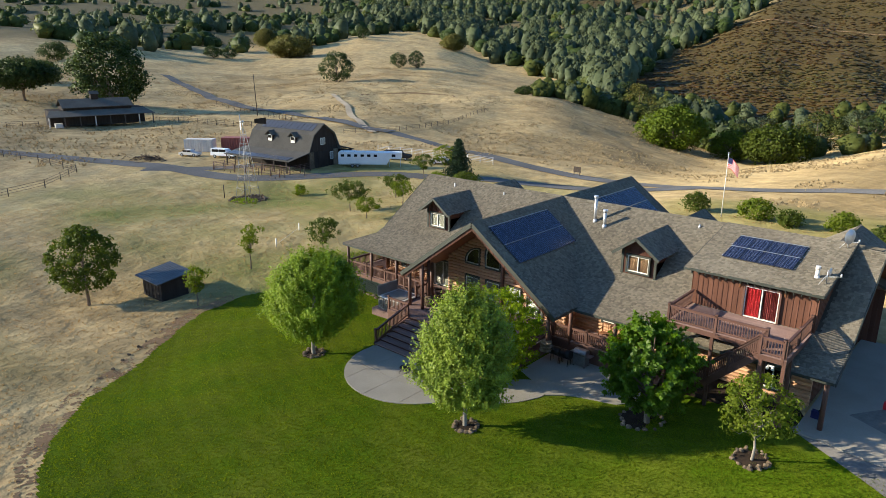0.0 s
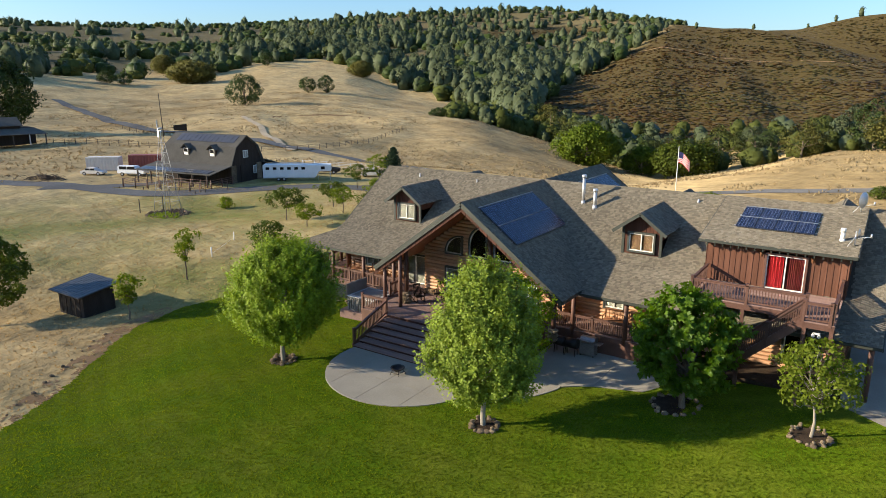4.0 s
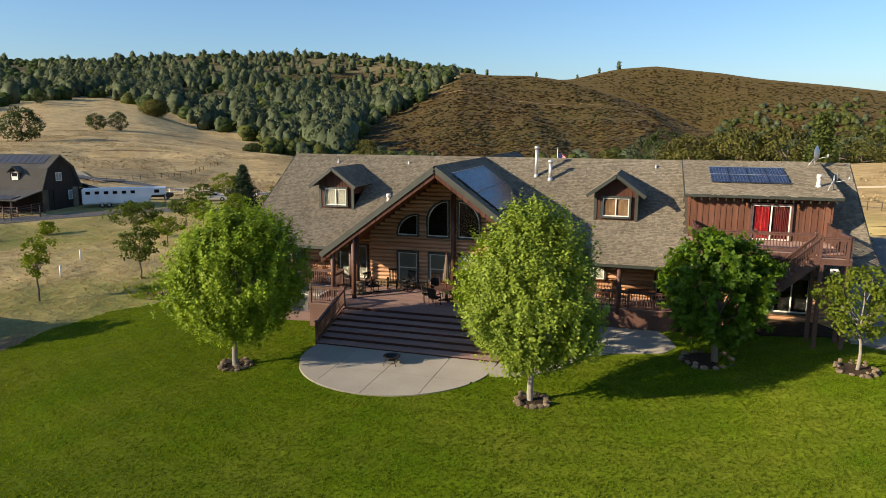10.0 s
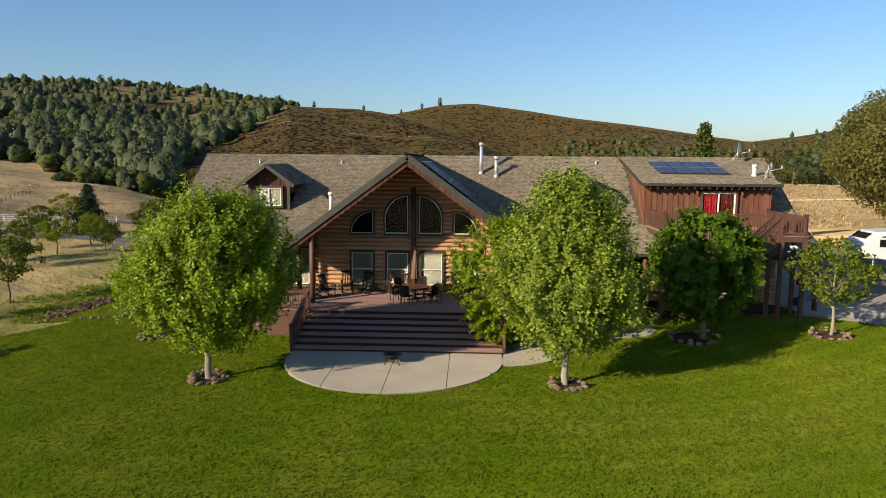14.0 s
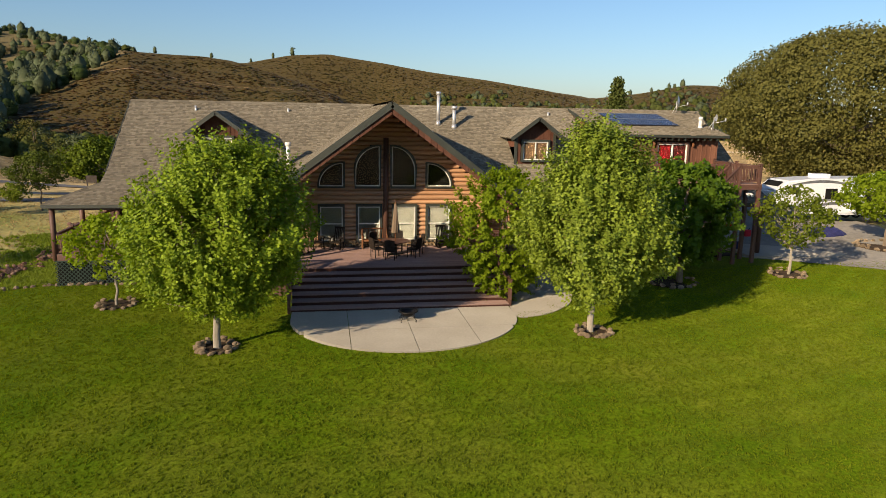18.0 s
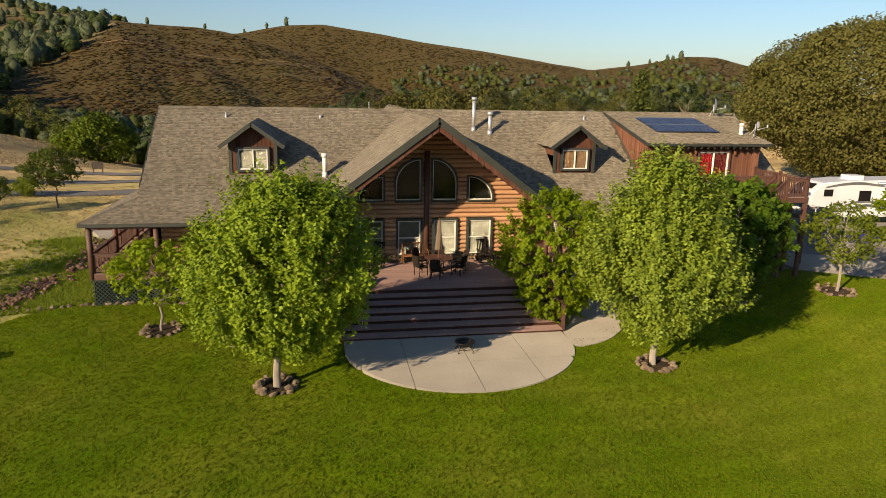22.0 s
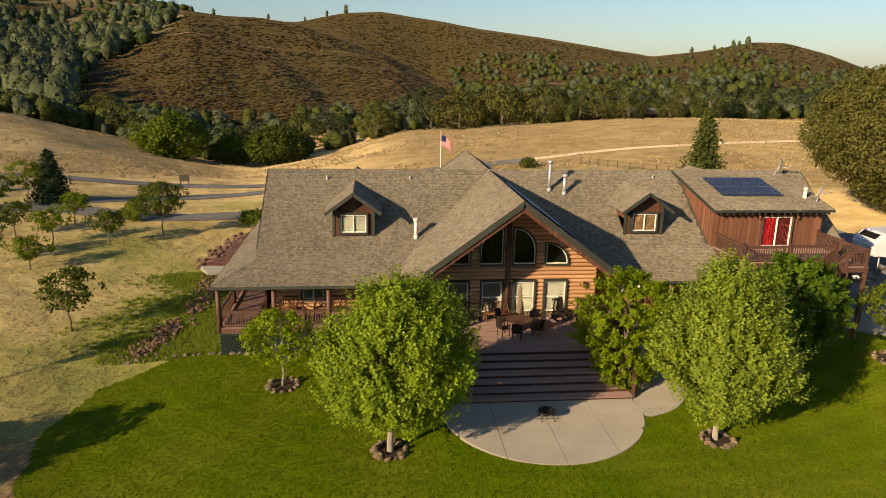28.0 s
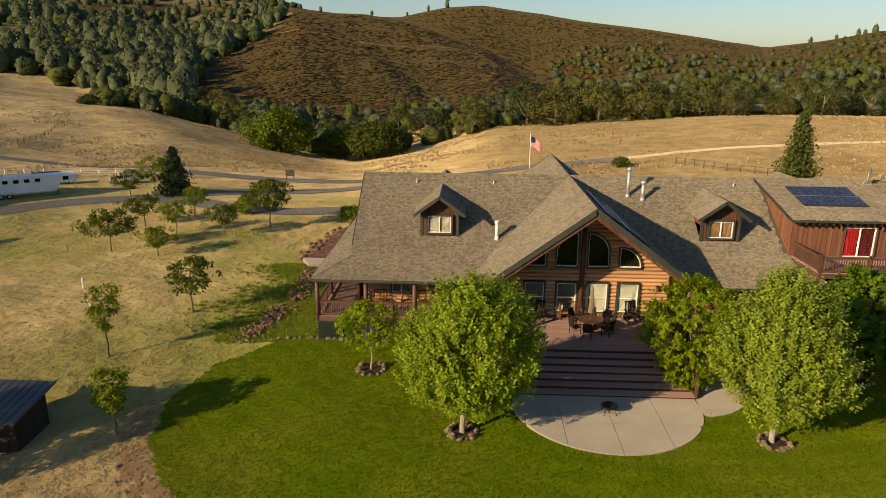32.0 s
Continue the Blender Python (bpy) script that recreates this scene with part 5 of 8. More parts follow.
path = tagged(new("side_patio"), "pale concrete path and side patio below the porch rail", "patio", kind="structure")
part("slab", shape((slab, rounded([(4.5, -10.5), (6.2, -9.8), (7.5, -8.5), (8.4, -6.4), (6.6, -5.3), (5.2, -6.8), (4.7, -8.3)], 3), -0.25, 0.045)), "concrete", path)
part("slab", shape((slab, [(6.62, -5.58), (8.22, -6.58), (9.0, -5.9), (9.6, -5.55), (9.6, -1.1), (5.2, -1.1), (5.2, -4.9)], -0.25, 0.055)), "concrete", path)
part("slab", shape((slab, [(9.62, -5.54), (10.6, -5.2), (12.0, -4.8), (12.9, -3.2), (12.9, -1.1), (9.62, -1.1)], -0.25, 0.05)), "concrete", path)
# the balcony's deep shade is put into this slab's colour
part("slab", shape((slab, [(12.92, -1.2), (17.0, -1.2), (20.5, -1.0), (22.5, -1.8), (23.5, 2.0), (12.92, 1.4)], -0.1, 0.52)), "bark_mulch", path, "mulch slab coloured dark for the shade under the balcony")

# ---- trees and shrubs ----
def leaves(rng, centres, spread, per, size, droop=0.25, out=None):
    """Diamond leaves, per of them round each centre, as arrays of vertices (four to a leaf)."""
    n = len(centres) * per
    c = np.repeat(centres, per, 0) + rng.normal(0, 1, (n, 3)) * np.repeat(spread, per)[:, None] * np.array([1, 1, 0.8])
    along = rng.normal(0, 1, (n, 3))
    along[:, 2] -= droop
    along /= np.linalg.norm(along, axis=1, keepdims=True) + 1e-9
    face = rng.normal(0, 1, (n, 3)) + np.array([0, 0, 0.9])
    if out is not None:
        face += np.repeat(out, per, 0) * 1.5
    side = np.cross(along, face)
    side /= np.linalg.norm(side, axis=1, keepdims=True) + 1e-9
    s = (size * (0.65 + 0.7 * rng.random(n)))[:, None]
    v = np.stack([c, c + along * s * 0.5 + side * s * 0.36, c + along * s, c + along * s * 0.5 - side * s * 0.36], 1)
    return v.reshape(-1, 3)


def shoot_leaves(rng, base, out, length, per, leaf, up=0.9):
    """Leaves set along upright, outward shoots that start at each base."""
    n = len(base)
    d = out * np.array([0.75, 0.75, 0.25]) + np.array([0, 0, up]) + rng.normal(0, 0.28, (n, 3))
    d /= np.linalg.norm(d, axis=1, keepdims=True)
    ln = length * (0.55 + 0.9 * rng.random(n))
    d, ln, b = np.repeat(d, per, 0), np.repeat(ln, per), np.repeat(base, per, 0)
    m = n * per
    u = np.tile((np.arange(per) + 0.5) / per, n) + rng.normal(0, 0.04, m)
    rad = rng.normal(0, 1, (m, 3))
    rad -= d * np.sum(rad * d, 1, keepdims=True)
    rad /= np.linalg.norm(rad, axis=1, keepdims=True) + 1e-9
    c = b + d * (u * ln)[:, None] + rad * (0.075 * (1.2 - u) * rng.random(m))[:, None] * (length / 0.6)
    along = rad * 0.9 + d * 0.55 + rng.normal(0, 0.25, (m, 3)) - np.array([0, 0, 0.35])
    along /= np.linalg.norm(along, axis=1, keepdims=True)
    face = d * 0.4 + np.repeat(out, per, 0) * 1.1 + rng.normal(0, 0.45, (m, 3)) + np.array([0, 0, 0.2])
    side = np.cross(along, face)
    side /= np.linalg.norm(side, axis=1, keepdims=True) + 1e-9
    s = (leaf * (0.65 + 0.7 * rng.random(m)))[:, None]
    v = np.stack([c, c + along * s * 0.45 + side * s * 0.34, c + along * s, c + along * s * 0.45 - side * s * 0.34], 1)
    return v.reshape(-1, 3)


def clump_leaves(rng, centres, radius, per, leaf, out, droop=0.2):
    """Leaves over the outer side of rounded clumps, facing away from each clump's middle."""
    n = len(centres) * per
    d = rng.normal(0, 1, (n, 3)) + np.repeat(out, per, 0) * 0.5 + np.array([0, 0, 0.4])
    d /= np.linalg.norm(d, axis=1, keepdims=True)
    r = np.repeat(radius, per) * (0.62 + 0.42 * rng.random(n))
    c = np.repeat(centres, per, 0) + d * r[:, None] * np.array([1, 1, 0.82])
    along = rng.normal(0, 1, (n, 3)) - np.array([0, 0, droop])
    along -= d * 0.7 * np.sum(along * d, 1, keepdims=True)
    along /= np.linalg.norm(along, axis=1, keepdims=True)
    side = np.cross(along, d + rng.normal(0, 0.4, (n, 3)))
    side /= np.linalg.norm(side, axis=1, keepdims=True) + 1e-9
    s = (leaf * (0.65 + 0.7 * rng.random(n)))[:, None]
    v = np.stack([c, c + along * s * 0.5 + side * s * 0.38, c + along * s, c + along * s * 0.5 - side * s * 0.38], 1)
    return v.reshape(-1, 3)


def crown_normals(rng, v, centre, size, loose=0.45):
    """Turns leaves outwards and gives them the rounded shading of their crown; returns normals."""
    q = v.reshape(-1, 4, 3)
    out = (q.mean(1) - np.array(centre)) / np.array(size)
    out /= np.linalg.norm(out, axis=1, keepdims=True) + 1e-9
    geo = np.cross(q[:, 1] - q[:, 0], q[:, 3] - q[:, 0])
    flip = np.sum(geo * out, 1) < 0
    q[flip, 1], q[flip, 3] = q[flip, 3].copy(), q[flip, 1].copy()
    nor = out + rng.normal(0, loose, out.shape)
    nor /= np.linalg.norm(nor, axis=1, keepdims=True)
    return np.repeat(nor, 4, 0)


def leaf_mesh(name, v, mat, normals=None):
    me = bpy.data.meshes.new(name)
    n = len(v) // 4
    me.vertices.add(len(v))
    me.vertices.foreach_set("co", v.astype(np.float32).ravel())
    me.loops.add(4 * n)
    me.loops.foreach_set("vertex_index", np.arange(4 * n, dtype=np.int32))
    me.polygons.add(n)
    me.polygons.foreach_set("loop_start", np.arange(0, 4 * n, 4, dtype=np.int32))
    me.update(calc_edges=True)
    me.materials.append(M[mat])
    if normals is not None:
        me.polygons.foreach_set("use_smooth", np.ones(n, dtype=bool))
        me.normals_split_custom_set_from_vertices(normals.astype(np.float32))
    return me


def crown_points(rng, n, height, radius, clear, belly, lumps, inner=0.35, taper=0.6):
    """Places of twigs in a crown: an egg with lumps, thinner inside."""
    th = rng.random(n) * 2 * math.pi
    u = rng.beta(1.35, 1.25, n)
    prof = np.where(u < belly, np.sin(np.pi / 2 * np.clip(u / belly, 0, 1)) ** 0.6, np.cos(np.pi / 2 * np.clip((u - belly) / (1 - belly), 0, 1)) ** taper)
    lump = np.array([1 + lumps * noise.noise((2.2 * math.cos(a), 2.2 * math.sin(a), b * 5.0 + radius)) for a, b in zip(th, u)])
    r = radius * prof * lump * (inner + (1 - inner) * rng.random(n) ** 0.5)
    p = np.stack([r * np.cos(th), r * np.sin(th), clear + u * (height - clear)], 1)
    o = np.stack([np.cos(th), np.sin(th), (u - belly) * 1.5], 1)
    return p, o / (np.linalg.norm(o, axis=1, keepdims=True) + 1e-9)


def limb(bm, p, q, r0, r1, rng, bend=0.12, seg=3, sides=6):
    """A crooked, tapering limb."""
    p, q = Vector(p), Vector(q)
    d, side, up = frame_axes(p, q)
    prev = None
    for k in range(seg + 1):
        u = k / seg
        c = p.lerp(q, u)
        if 0 < k < seg:
            c += Vector(rng.normal(0, 1, 3)) * bend * (q - p).length * 0.35
        r = r0 + (r1 - r0) * u
        ring = [bm.verts.new(c + (side * math.cos(2 * math.pi * i / sides) + up * math.sin(2 * math.pi * i / sides)) * r) for i in range(sides)]
        if prev:
            for i in range(sides):
                bm.faces.new((prev[i], prev[(i + 1) % sides], ring[(i + 1) % sides], ring[i])).smooth = True
        prev = ring
    bm.faces.new(prev)


def tree(name, label, base, height, radius, clear, mat, boughs, per, leaf, trunk_r, seed, belly=0.4, lumps=0.3, bark="bark", group="", limbs=14, lean=(0, 0), inner=0.35, style="clump", size=0.6, gap=-0.25, reach=0.9, taper=0.6, sprays=1):
    """A tree of boughs: each bears an upright shoot or a rounded clump of leaves; gap thins the crown in patches."""
    rng = np.random.default_rng(seed)
    x, y = base[:2]
    z = base[2] if len(base) > 2 else ground_z(x, y)
    t = empty(name, label, "tree", group, at=(x, y, z))
    p, o = crown_points(rng, boughs, height - size * 0.8, radius - size * 0.6, clear + 0.1, belly, lumps, inner, taper)
    f = (3.2 if style == "shoot" else 2.1) / (radius * 0.62)
    keep = np.array([noise.noise((q[0] * f + seed, q[1] * f, q[2] * f * 0.8)) > gap for q in p])
    p, o = p[keep], o[keep]
    p[:, 0] += lean[0] * p[:, 2] / height
    p[:, 1] += lean[1] * p[:, 2] / height
    bm = bmesh.new()
    fork = clear + 0.12 * (height - clear)
    top = Vector((lean[0] * 0.8, lean[1] * 0.8, height * 0.85))
    limb(bm, (0, 0, -0.25), top, trunk_r * 1.15, trunk_r * 0.15, rng, 0.03, 8, 9)
    part("trunk", bm, bark, t)
    for k in range(limbs):
        q = p[rng.integers(len(p))]
        s = Vector((lean[0] * 0.3, lean[1] * 0.3, clear * 0.8 + (q[2] - clear) * 0.45))
        bm = bmesh.new()
        limb(bm, s, Vector(q) * 0.97, trunk_r * 0.42, trunk_r * 0.08, rng, 0.16, 3, 5)
        part("branch", bm, bark, t)
    if style == "shoot":
        if sprays > 1:
            # several shoots spring from each bough end
            pick = rng.choice(len(p), max(8, len(p) // sprays), replace=False)
            p, o = np.repeat(p[pick], sprays, 0), np.repeat(o[pick], sprays, 0)
            p += rng.normal(0, 0.24 * size, p.shape) * np.array([1, 1, 0.7])
            o += rng.normal(0, 0.2, o.shape)
        v = shoot_leaves(rng, p, o, size * (0.8 if sprays > 1 else 1.0), per, leaf, reach)
    else:
        v = clump_leaves(rng, p, size * (0.6 + 0.7 * rng.random(len(p))), per, leaf, o)
    part("crown", leaf_mesh("crown", v, mat), mat, t)
    return t


MAPLE = "round young maple with bright green leaves in a stone ring"
tree("maple_tree", MAPLE, (-7.04, -12.04, -0.35), 7.8, 3.5, 1.3, "leaf_maple", 4600, 28, 0.122, 0.13, 11, belly=0.42, lumps=0.22, bark="pale_bark", group="lawn trees", style="shoot", size=1.0, gap=-0.16, inner=0.35, reach=1.5, sprays=7, lean=(0.55, 0))
tree("maple_tree", "tall egg-shaped maple with pale silvery green leaves in a stone ring", (6.85, -12.45, 0.0), 8.4, 3.15, 1.15, "leaf_silver", 4300, 28, 0.122, 0.12, 12, belly=0.3, lumps=0.32, bark="pale_bark", group="lawn trees", style="shoot", size=1.1, gap=-0.16, inner=0.35, reach=1.7, sprays=7, taper=0.95)
tree("broadleaf_tree", "dense dark green broad-leaved tree beside the side patio", (14.25, -5.62, 0.35), 6.0, 2.5, 0.7, "leaf_dark", 520, 44, 0.22, 0.15, 13, belly=0.5, lumps=0.5, group="lawn trees", size=0.75, inner=0.45, gap=-0.2, style="shoot", reach=0.35)
tree("small_tree", "small open olive-green tree with pale forked branches", (19.93, -6.08, 0.6), 4.6, 1.95, 1.3, "leaf_olive", 260, 20, 0.15, 0.07, 14, belly=0.5, lumps=0.5, bark="pale_bark", group="lawn trees", limbs=26, size=0.34, inner=0.5, gap=-0.12)
tree("small_tree", "small open leafy tree in a stone ring beside the porch", (-12.27, -5.4, -0.33), 4.2, 1.95, 1.2, "leaf_vine", 230, 20, 0.17, 0.06, 15, belly=0.55, lumps=0.5, bark="pale_bark", group="lawn trees", limbs=16, size=0.34, inner=0.5, gap=-0.1)
tree("vine", "tall leafy wisteria vine over the stair rail", (4.75, -6.9, 0.0), 6.1, 2.55, 0.1, "leaf_vine", 1000, 34, 0.135, 0.09, 16, belly=0.62, lumps=0.6, limbs=10, size=0.6, inner=0.5, gap=-0.15, style="shoot", reach=0.3)
tree("small_tree", "low leafy tree beside the gravel parking", (30.5, -0.6, 0.9), 4.6, 3.0, 1.5, "leaf_vine", 300, 34, 0.18, 0.1, 17, belly=0.5, lumps=0.4, size=0.5, inner=0.5)
tree("live_oak", "huge old live oak with a broad rounded olive-green crown", (50.6, 27.0), 17.1, 13.4, 0.6, "leaf_oak", 1300, 130, 0.25, 0.55, 18, belly=0.52, lumps=0.22, limbs=30, size=1.6, inner=0.74, gap=-0.6, taper=0.5)
tree("broadleaf_tree", "round dark green tree standing in the dry grass", (-33.2, -16.8, -2.2), 7.5, 3.2, 1.5, "leaf_orchard", 330, 34, 0.22, 0.14, 19, belly=0.42, lumps=0.35, group="pasture trees", size=0.5, inner=0.5, gap=-0.2)
ORCH = "young orchard tree with an open crown in dry grass"
for k, (x, y, h, r, mat) in enumerate((
    (-23.92, -11.36, 3.6, 1.0, "leaf_olive"), (-28.65, -2.97, 4.8, 1.15, "leaf_olive"), (-26.33, 4.2, 4.3, 1.9, "leaf_orchard"), (-28.0, 29.0, 5.4, 2.5, "leaf_orchard"),
    (-40.5, 20.0, 4.2, 2.6, "leaf_orchard"), (-35.2, 18.2, 2.9, 1.7, "leaf_olive"), (-42.0, 30.0, 3.6, 2.0, "leaf_orchard"), (-37.0, 26.5, 3.6, 1.6, "leaf_olive"), (-31.8, 25.8, 3.4, 1.9, "leaf_orchard"),
    (-38.5, 35.0, 3.6, 1.7, "leaf_olive"), (-50.0, 50.0, 5.4, 2.7, "leaf_olive"), (-51.5, 46.0, 4.2, 2.2, "leaf_orchard"), (-33.0, 36.0, 2.0, 1.4, "leaf_olive"), (-57.0, 24.0, 1.8, 1.1, "leaf_olive"),
)):
    tree("orchard_tree", ORCH if h > 2.5 else "low green bush in the dry orchard grass", (x, y), h, r, h * 0.36 if h > 2.5 else 0.15, mat, int(50 + 26 * r * r), 30, 0.17, 0.07, 50 + k, belly=0.5 if k not in (0, 1) else 0.7, lumps=0.9, group="orchard trees", limbs=16, size=0.4, inner=0.4, gap=-0.02 if k != 3 else -0.3)


def conifer(name, label, x, y, height, radius, seed, mat="needle", z=None):
    rng = np.random.default_rng(seed)
    t = empty(name, label, "tree", "conifers", at=(x, y, ground_z(x, y) if z is None else z))
    bm = bmesh.new()
    limb(bm, (0, 0, -0.2), (0, 0, height * 0.97), 0.022 * height, 0.02, rng, 0.01, 4, 8)
    c, s = [], []
    for k in range(int(height * 5.5)):
        u = (k + rng.random()) / (height * 5.5)
        z0 = height * (0.06 + 0.92 * u)
        reach = radius * (1 - u) ** 1.05 * (0.45 + 0.75 * rng.random()) + 0.12
        a = rng.random() * 2 * math.pi
        for b in range(5):
            ang = a + b * 2 * math.pi / 5 + rng.normal(0, 0.2)
            tip = (reach * math.cos(ang), reach * math.sin(ang), z0 - reach * 0.22)
            for w in np.linspace(0.25, 1.0, max(3, int(reach * 3))):
                c.append((tip[0] * w, tip[1] * w, z0 - reach * 0.22 * w * w))
                s.append(0.16 + 0.06 * reach)
    part("trunk", bm, "bark", t)
    v = leaves(rng, np.array(c), np.array(s), 10, 0.26, 0.1)
    part("crown", leaf_mesh("crown", v, mat), mat, t)
    return t


conifer("conifer", "dark green spruce beside the drive", -47.4, 50.4, 6.6, 3.3, 71)
conifer("conifer", "tall green cedar behind the house", 24.5, 26.5, 11.9, 3.7, 72, "cedar")


# woods and brush on the hills: many trees in one object each
def clump_template(rng, kind):
    """A tree of unit height and width: lobes of small leaves round a few boughs, with their normals."""
    if kind == "pine":
        n = 20
        u = (np.arange(n) + rng.random(n)) / n
        th = rng.random(n) * 2 * math.pi
        r = (0.2 + 0.22 * rng.random(n)) * np.sin(np.pi * np.clip(0.16 + 0.8 * u, 0, 1)) ** 0.7
        c = np.stack([r * np.cos(th), r * np.sin(th), 0.1 + 0.82 * u], 1)
        o = np.stack([np.cos(th), np.sin(th), np.full(n, 0.6)], 1)
        v = clump_leaves(rng, c, np.full(n, 0.115), 6, 0.092, o)
        girth = (0.24, 0.32, 0.33, 0.2, 0.03)
    else:
        n = 12 if kind == "fine" else 11
        d = rng.normal(0, 1, (n, 3))
        d /= np.linalg.norm(d, axis=1, keepdims=True)
        d[:, 2] = np.abs(d[:, 2]) * 1.1 - 0.25
        c = d * (0.28 + 0.09 * rng.random(n))[:, None] + np.array([0, 0, 0.46])
        v = clump_leaves(rng, c, np.full(n, 0.19), 9, 0.095, d)
        girth = (0.24, 0.33, 0.34, 0.25, 0.05)
    nor = crown_normals(rng, v, (0, 0, 0.42), (0.42, 0.42, 0.5))
    # the dense inner crown: five uneven rings
    k = 7
    ang = np.arange(k) * 2 * math.pi / k + rng.random()
    ring = np.array([[(g * q * math.cos(a), g * q * math.sin(a), z * (0.8 + 0.25 * q)) for a, q in zip(ang, rng.uniform(0.62, 1.3, k))] for g, z in zip(girth, (0.06, 0.28, 0.52, 0.74, 0.86))])
    core = np.array([(ring[i, j], ring[i, (j + 1) % k], ring[i + 1, (j + 1) % k], ring[i + 1, j]) for i in range(4) for j in range(k)]).reshape(-1, 3)
    out = (core - np.array([0, 0, 0.4])) / np.array([0.42, 0.42, 0.5]) + rng.normal(0, 0.12, core.shape)
    out /= np.linalg.norm(out, axis=1, keepdims=True)
    return np.concatenate([v, core]), np.concatenate([nor, out])


def scatter(name, label, category, spots, kind, mat, seed):
    """Joins one clump at each spot: x, y, height, width."""
    rng = np.random.default_rng(seed)
    temps = [clump_template(rng, kind) for _ in range(14)]
    out, nor = [], []
    for x, y, h, w in spots:
        # far crowns sink a little into the coarser sheet of the hills
        sink = 0.12 * h + 0.003 * max(0.0, math.hypot(x, y) - 500)
        t, m = temps[rng.integers(14)]
        a = rng.random() * 2 * math.pi
        turn = np.array([[math.cos(a), math.sin(a), 0], [-math.sin(a), math.cos(a), 0], [0, 0, 1]])
        out.append(t @ turn * np.array([w, w, h]) + np.array([x, y, ground_z(x, y) - sink]))
        nor.append(m @ turn)
    me = leaf_mesh(name, np.concatenate(out), mat, np.concatenate(nor))
    return tagged(new(name, me), label, category, kind="stuff")


def bushes(name, label, spots, mat, seed):
    """Low rounded shrubs, a small uneven dome each, joined."""
    rng = np.random.default_rng(seed)
    k = 5
    ang = np.arange(k) * 2 * math.pi / k
    n = len(spots)
    sp = np.array(spots)
    z = np.array([ground_z(x, y) for x, y in sp[:, :2]])
    v = np.empty((n, 2 * k + 1, 3))
    for ring, (rad, hh) in enumerate(((0.5, -0.12), (0.42, 0.62))):
        a = ang[None] + rng.random((n, 1)) * 6.28 + 0.5 * ring
        rr = rad * rng.uniform(0.7, 1.3, (n, k)) * sp[:, 3:4]
        v[:, ring * k:(ring + 1) * k, 0] = sp[:, :1] + rr * np.cos(a)
        v[:, ring * k:(ring + 1) * k, 1] = sp[:, 1:2] + rr * np.sin(a)
        v[:, ring * k:(ring + 1) * k, 2] = z[:, None] + hh * sp[:, 2:3] * rng.uniform(0.75, 1.25, (n, k))
    v[:, 2 * k] = np.stack([sp[:, 0], sp[:, 1], z + sp[:, 2] * rng.uniform(0.85, 1.15, n)], 1)
    tri = []
    for i in range(k):
        j = (i + 1) % k
        tri += [(i, j, k + j), (i, k + j, k + i), (k + i, k + j, 2 * k)]
    tri = (np.array(tri)[None] + (np.arange(n) * (2 * k + 1))[:, None, None]).reshape(-1, 3)
    me = bpy.data.meshes.new(name)
    me.vertices.add(n * (2 * k + 1))
    me.vertices.foreach_set("co", v.astype(np.float32).ravel())
    me.loops.add(tri.size)
    me.loops.foreach_set("vertex_index", tri.astype(np.int32).ravel())
    me.polygons.add(len(tri))
    me.polygons.foreach_set("loop_start", np.arange(0, tri.size, 3, dtype=np.int32))
    me.update(calc_edges=True)
    me.polygons.foreach_set("use_smooth", [True] * len(tri))
    # the broken, leafy top of a shrub shades softly
    nor = v - np.stack([sp[:, 0], sp[:, 1], z - 1.1 * sp[:, 3]], 1)[:, None]
    nor = nor / np.linalg.norm(nor, axis=2, keepdims=True) + rng.normal(0, 0.18, nor.shape)
    nor /= np.linalg.norm(nor, axis=2, keepdims=True)
    me.normals_split_custom_set_from_vertices(nor.reshape(-1, 3).astype(np.float32))
    me.materials.append(M[mat])
    return tagged(new(name, me), label, "brush", kind="stuff")


rw = np.random.default_rng(5)
# distances along each bearing, weighted by how much of the slope faces the valley
SLOPES = {}
for b in range(-82, 44):
    rs, zs = hill_nodes(b)
    rr = np.linspace(rs[0] - 10, rs[3] * 1.01, 90)
    ee = np.array([math.atan2(ground_z(HUB[0] + q * math.sin(radians(b)), HUB[1] + q * math.cos(radians(b))) - 10, q) for q in rr])
    top = np.maximum.accumulate(ee)
    wt = np.diff(top) + 0.0002
    SLOPES[b] = (rr, np.concatenate([[0], np.cumsum(wt)]) / wt.sum())


def on_slope(b):
    """A random place on the hillside along a bearing, evenly over its face."""
    rr, cum = SLOPES[int(math.floor(b))]
    r = float(np.interp(rw.random(), cum, rr))
    return r, HUB[0] + r * math.sin(radians(b)), HUB[1] + r * math.cos(radians(b))


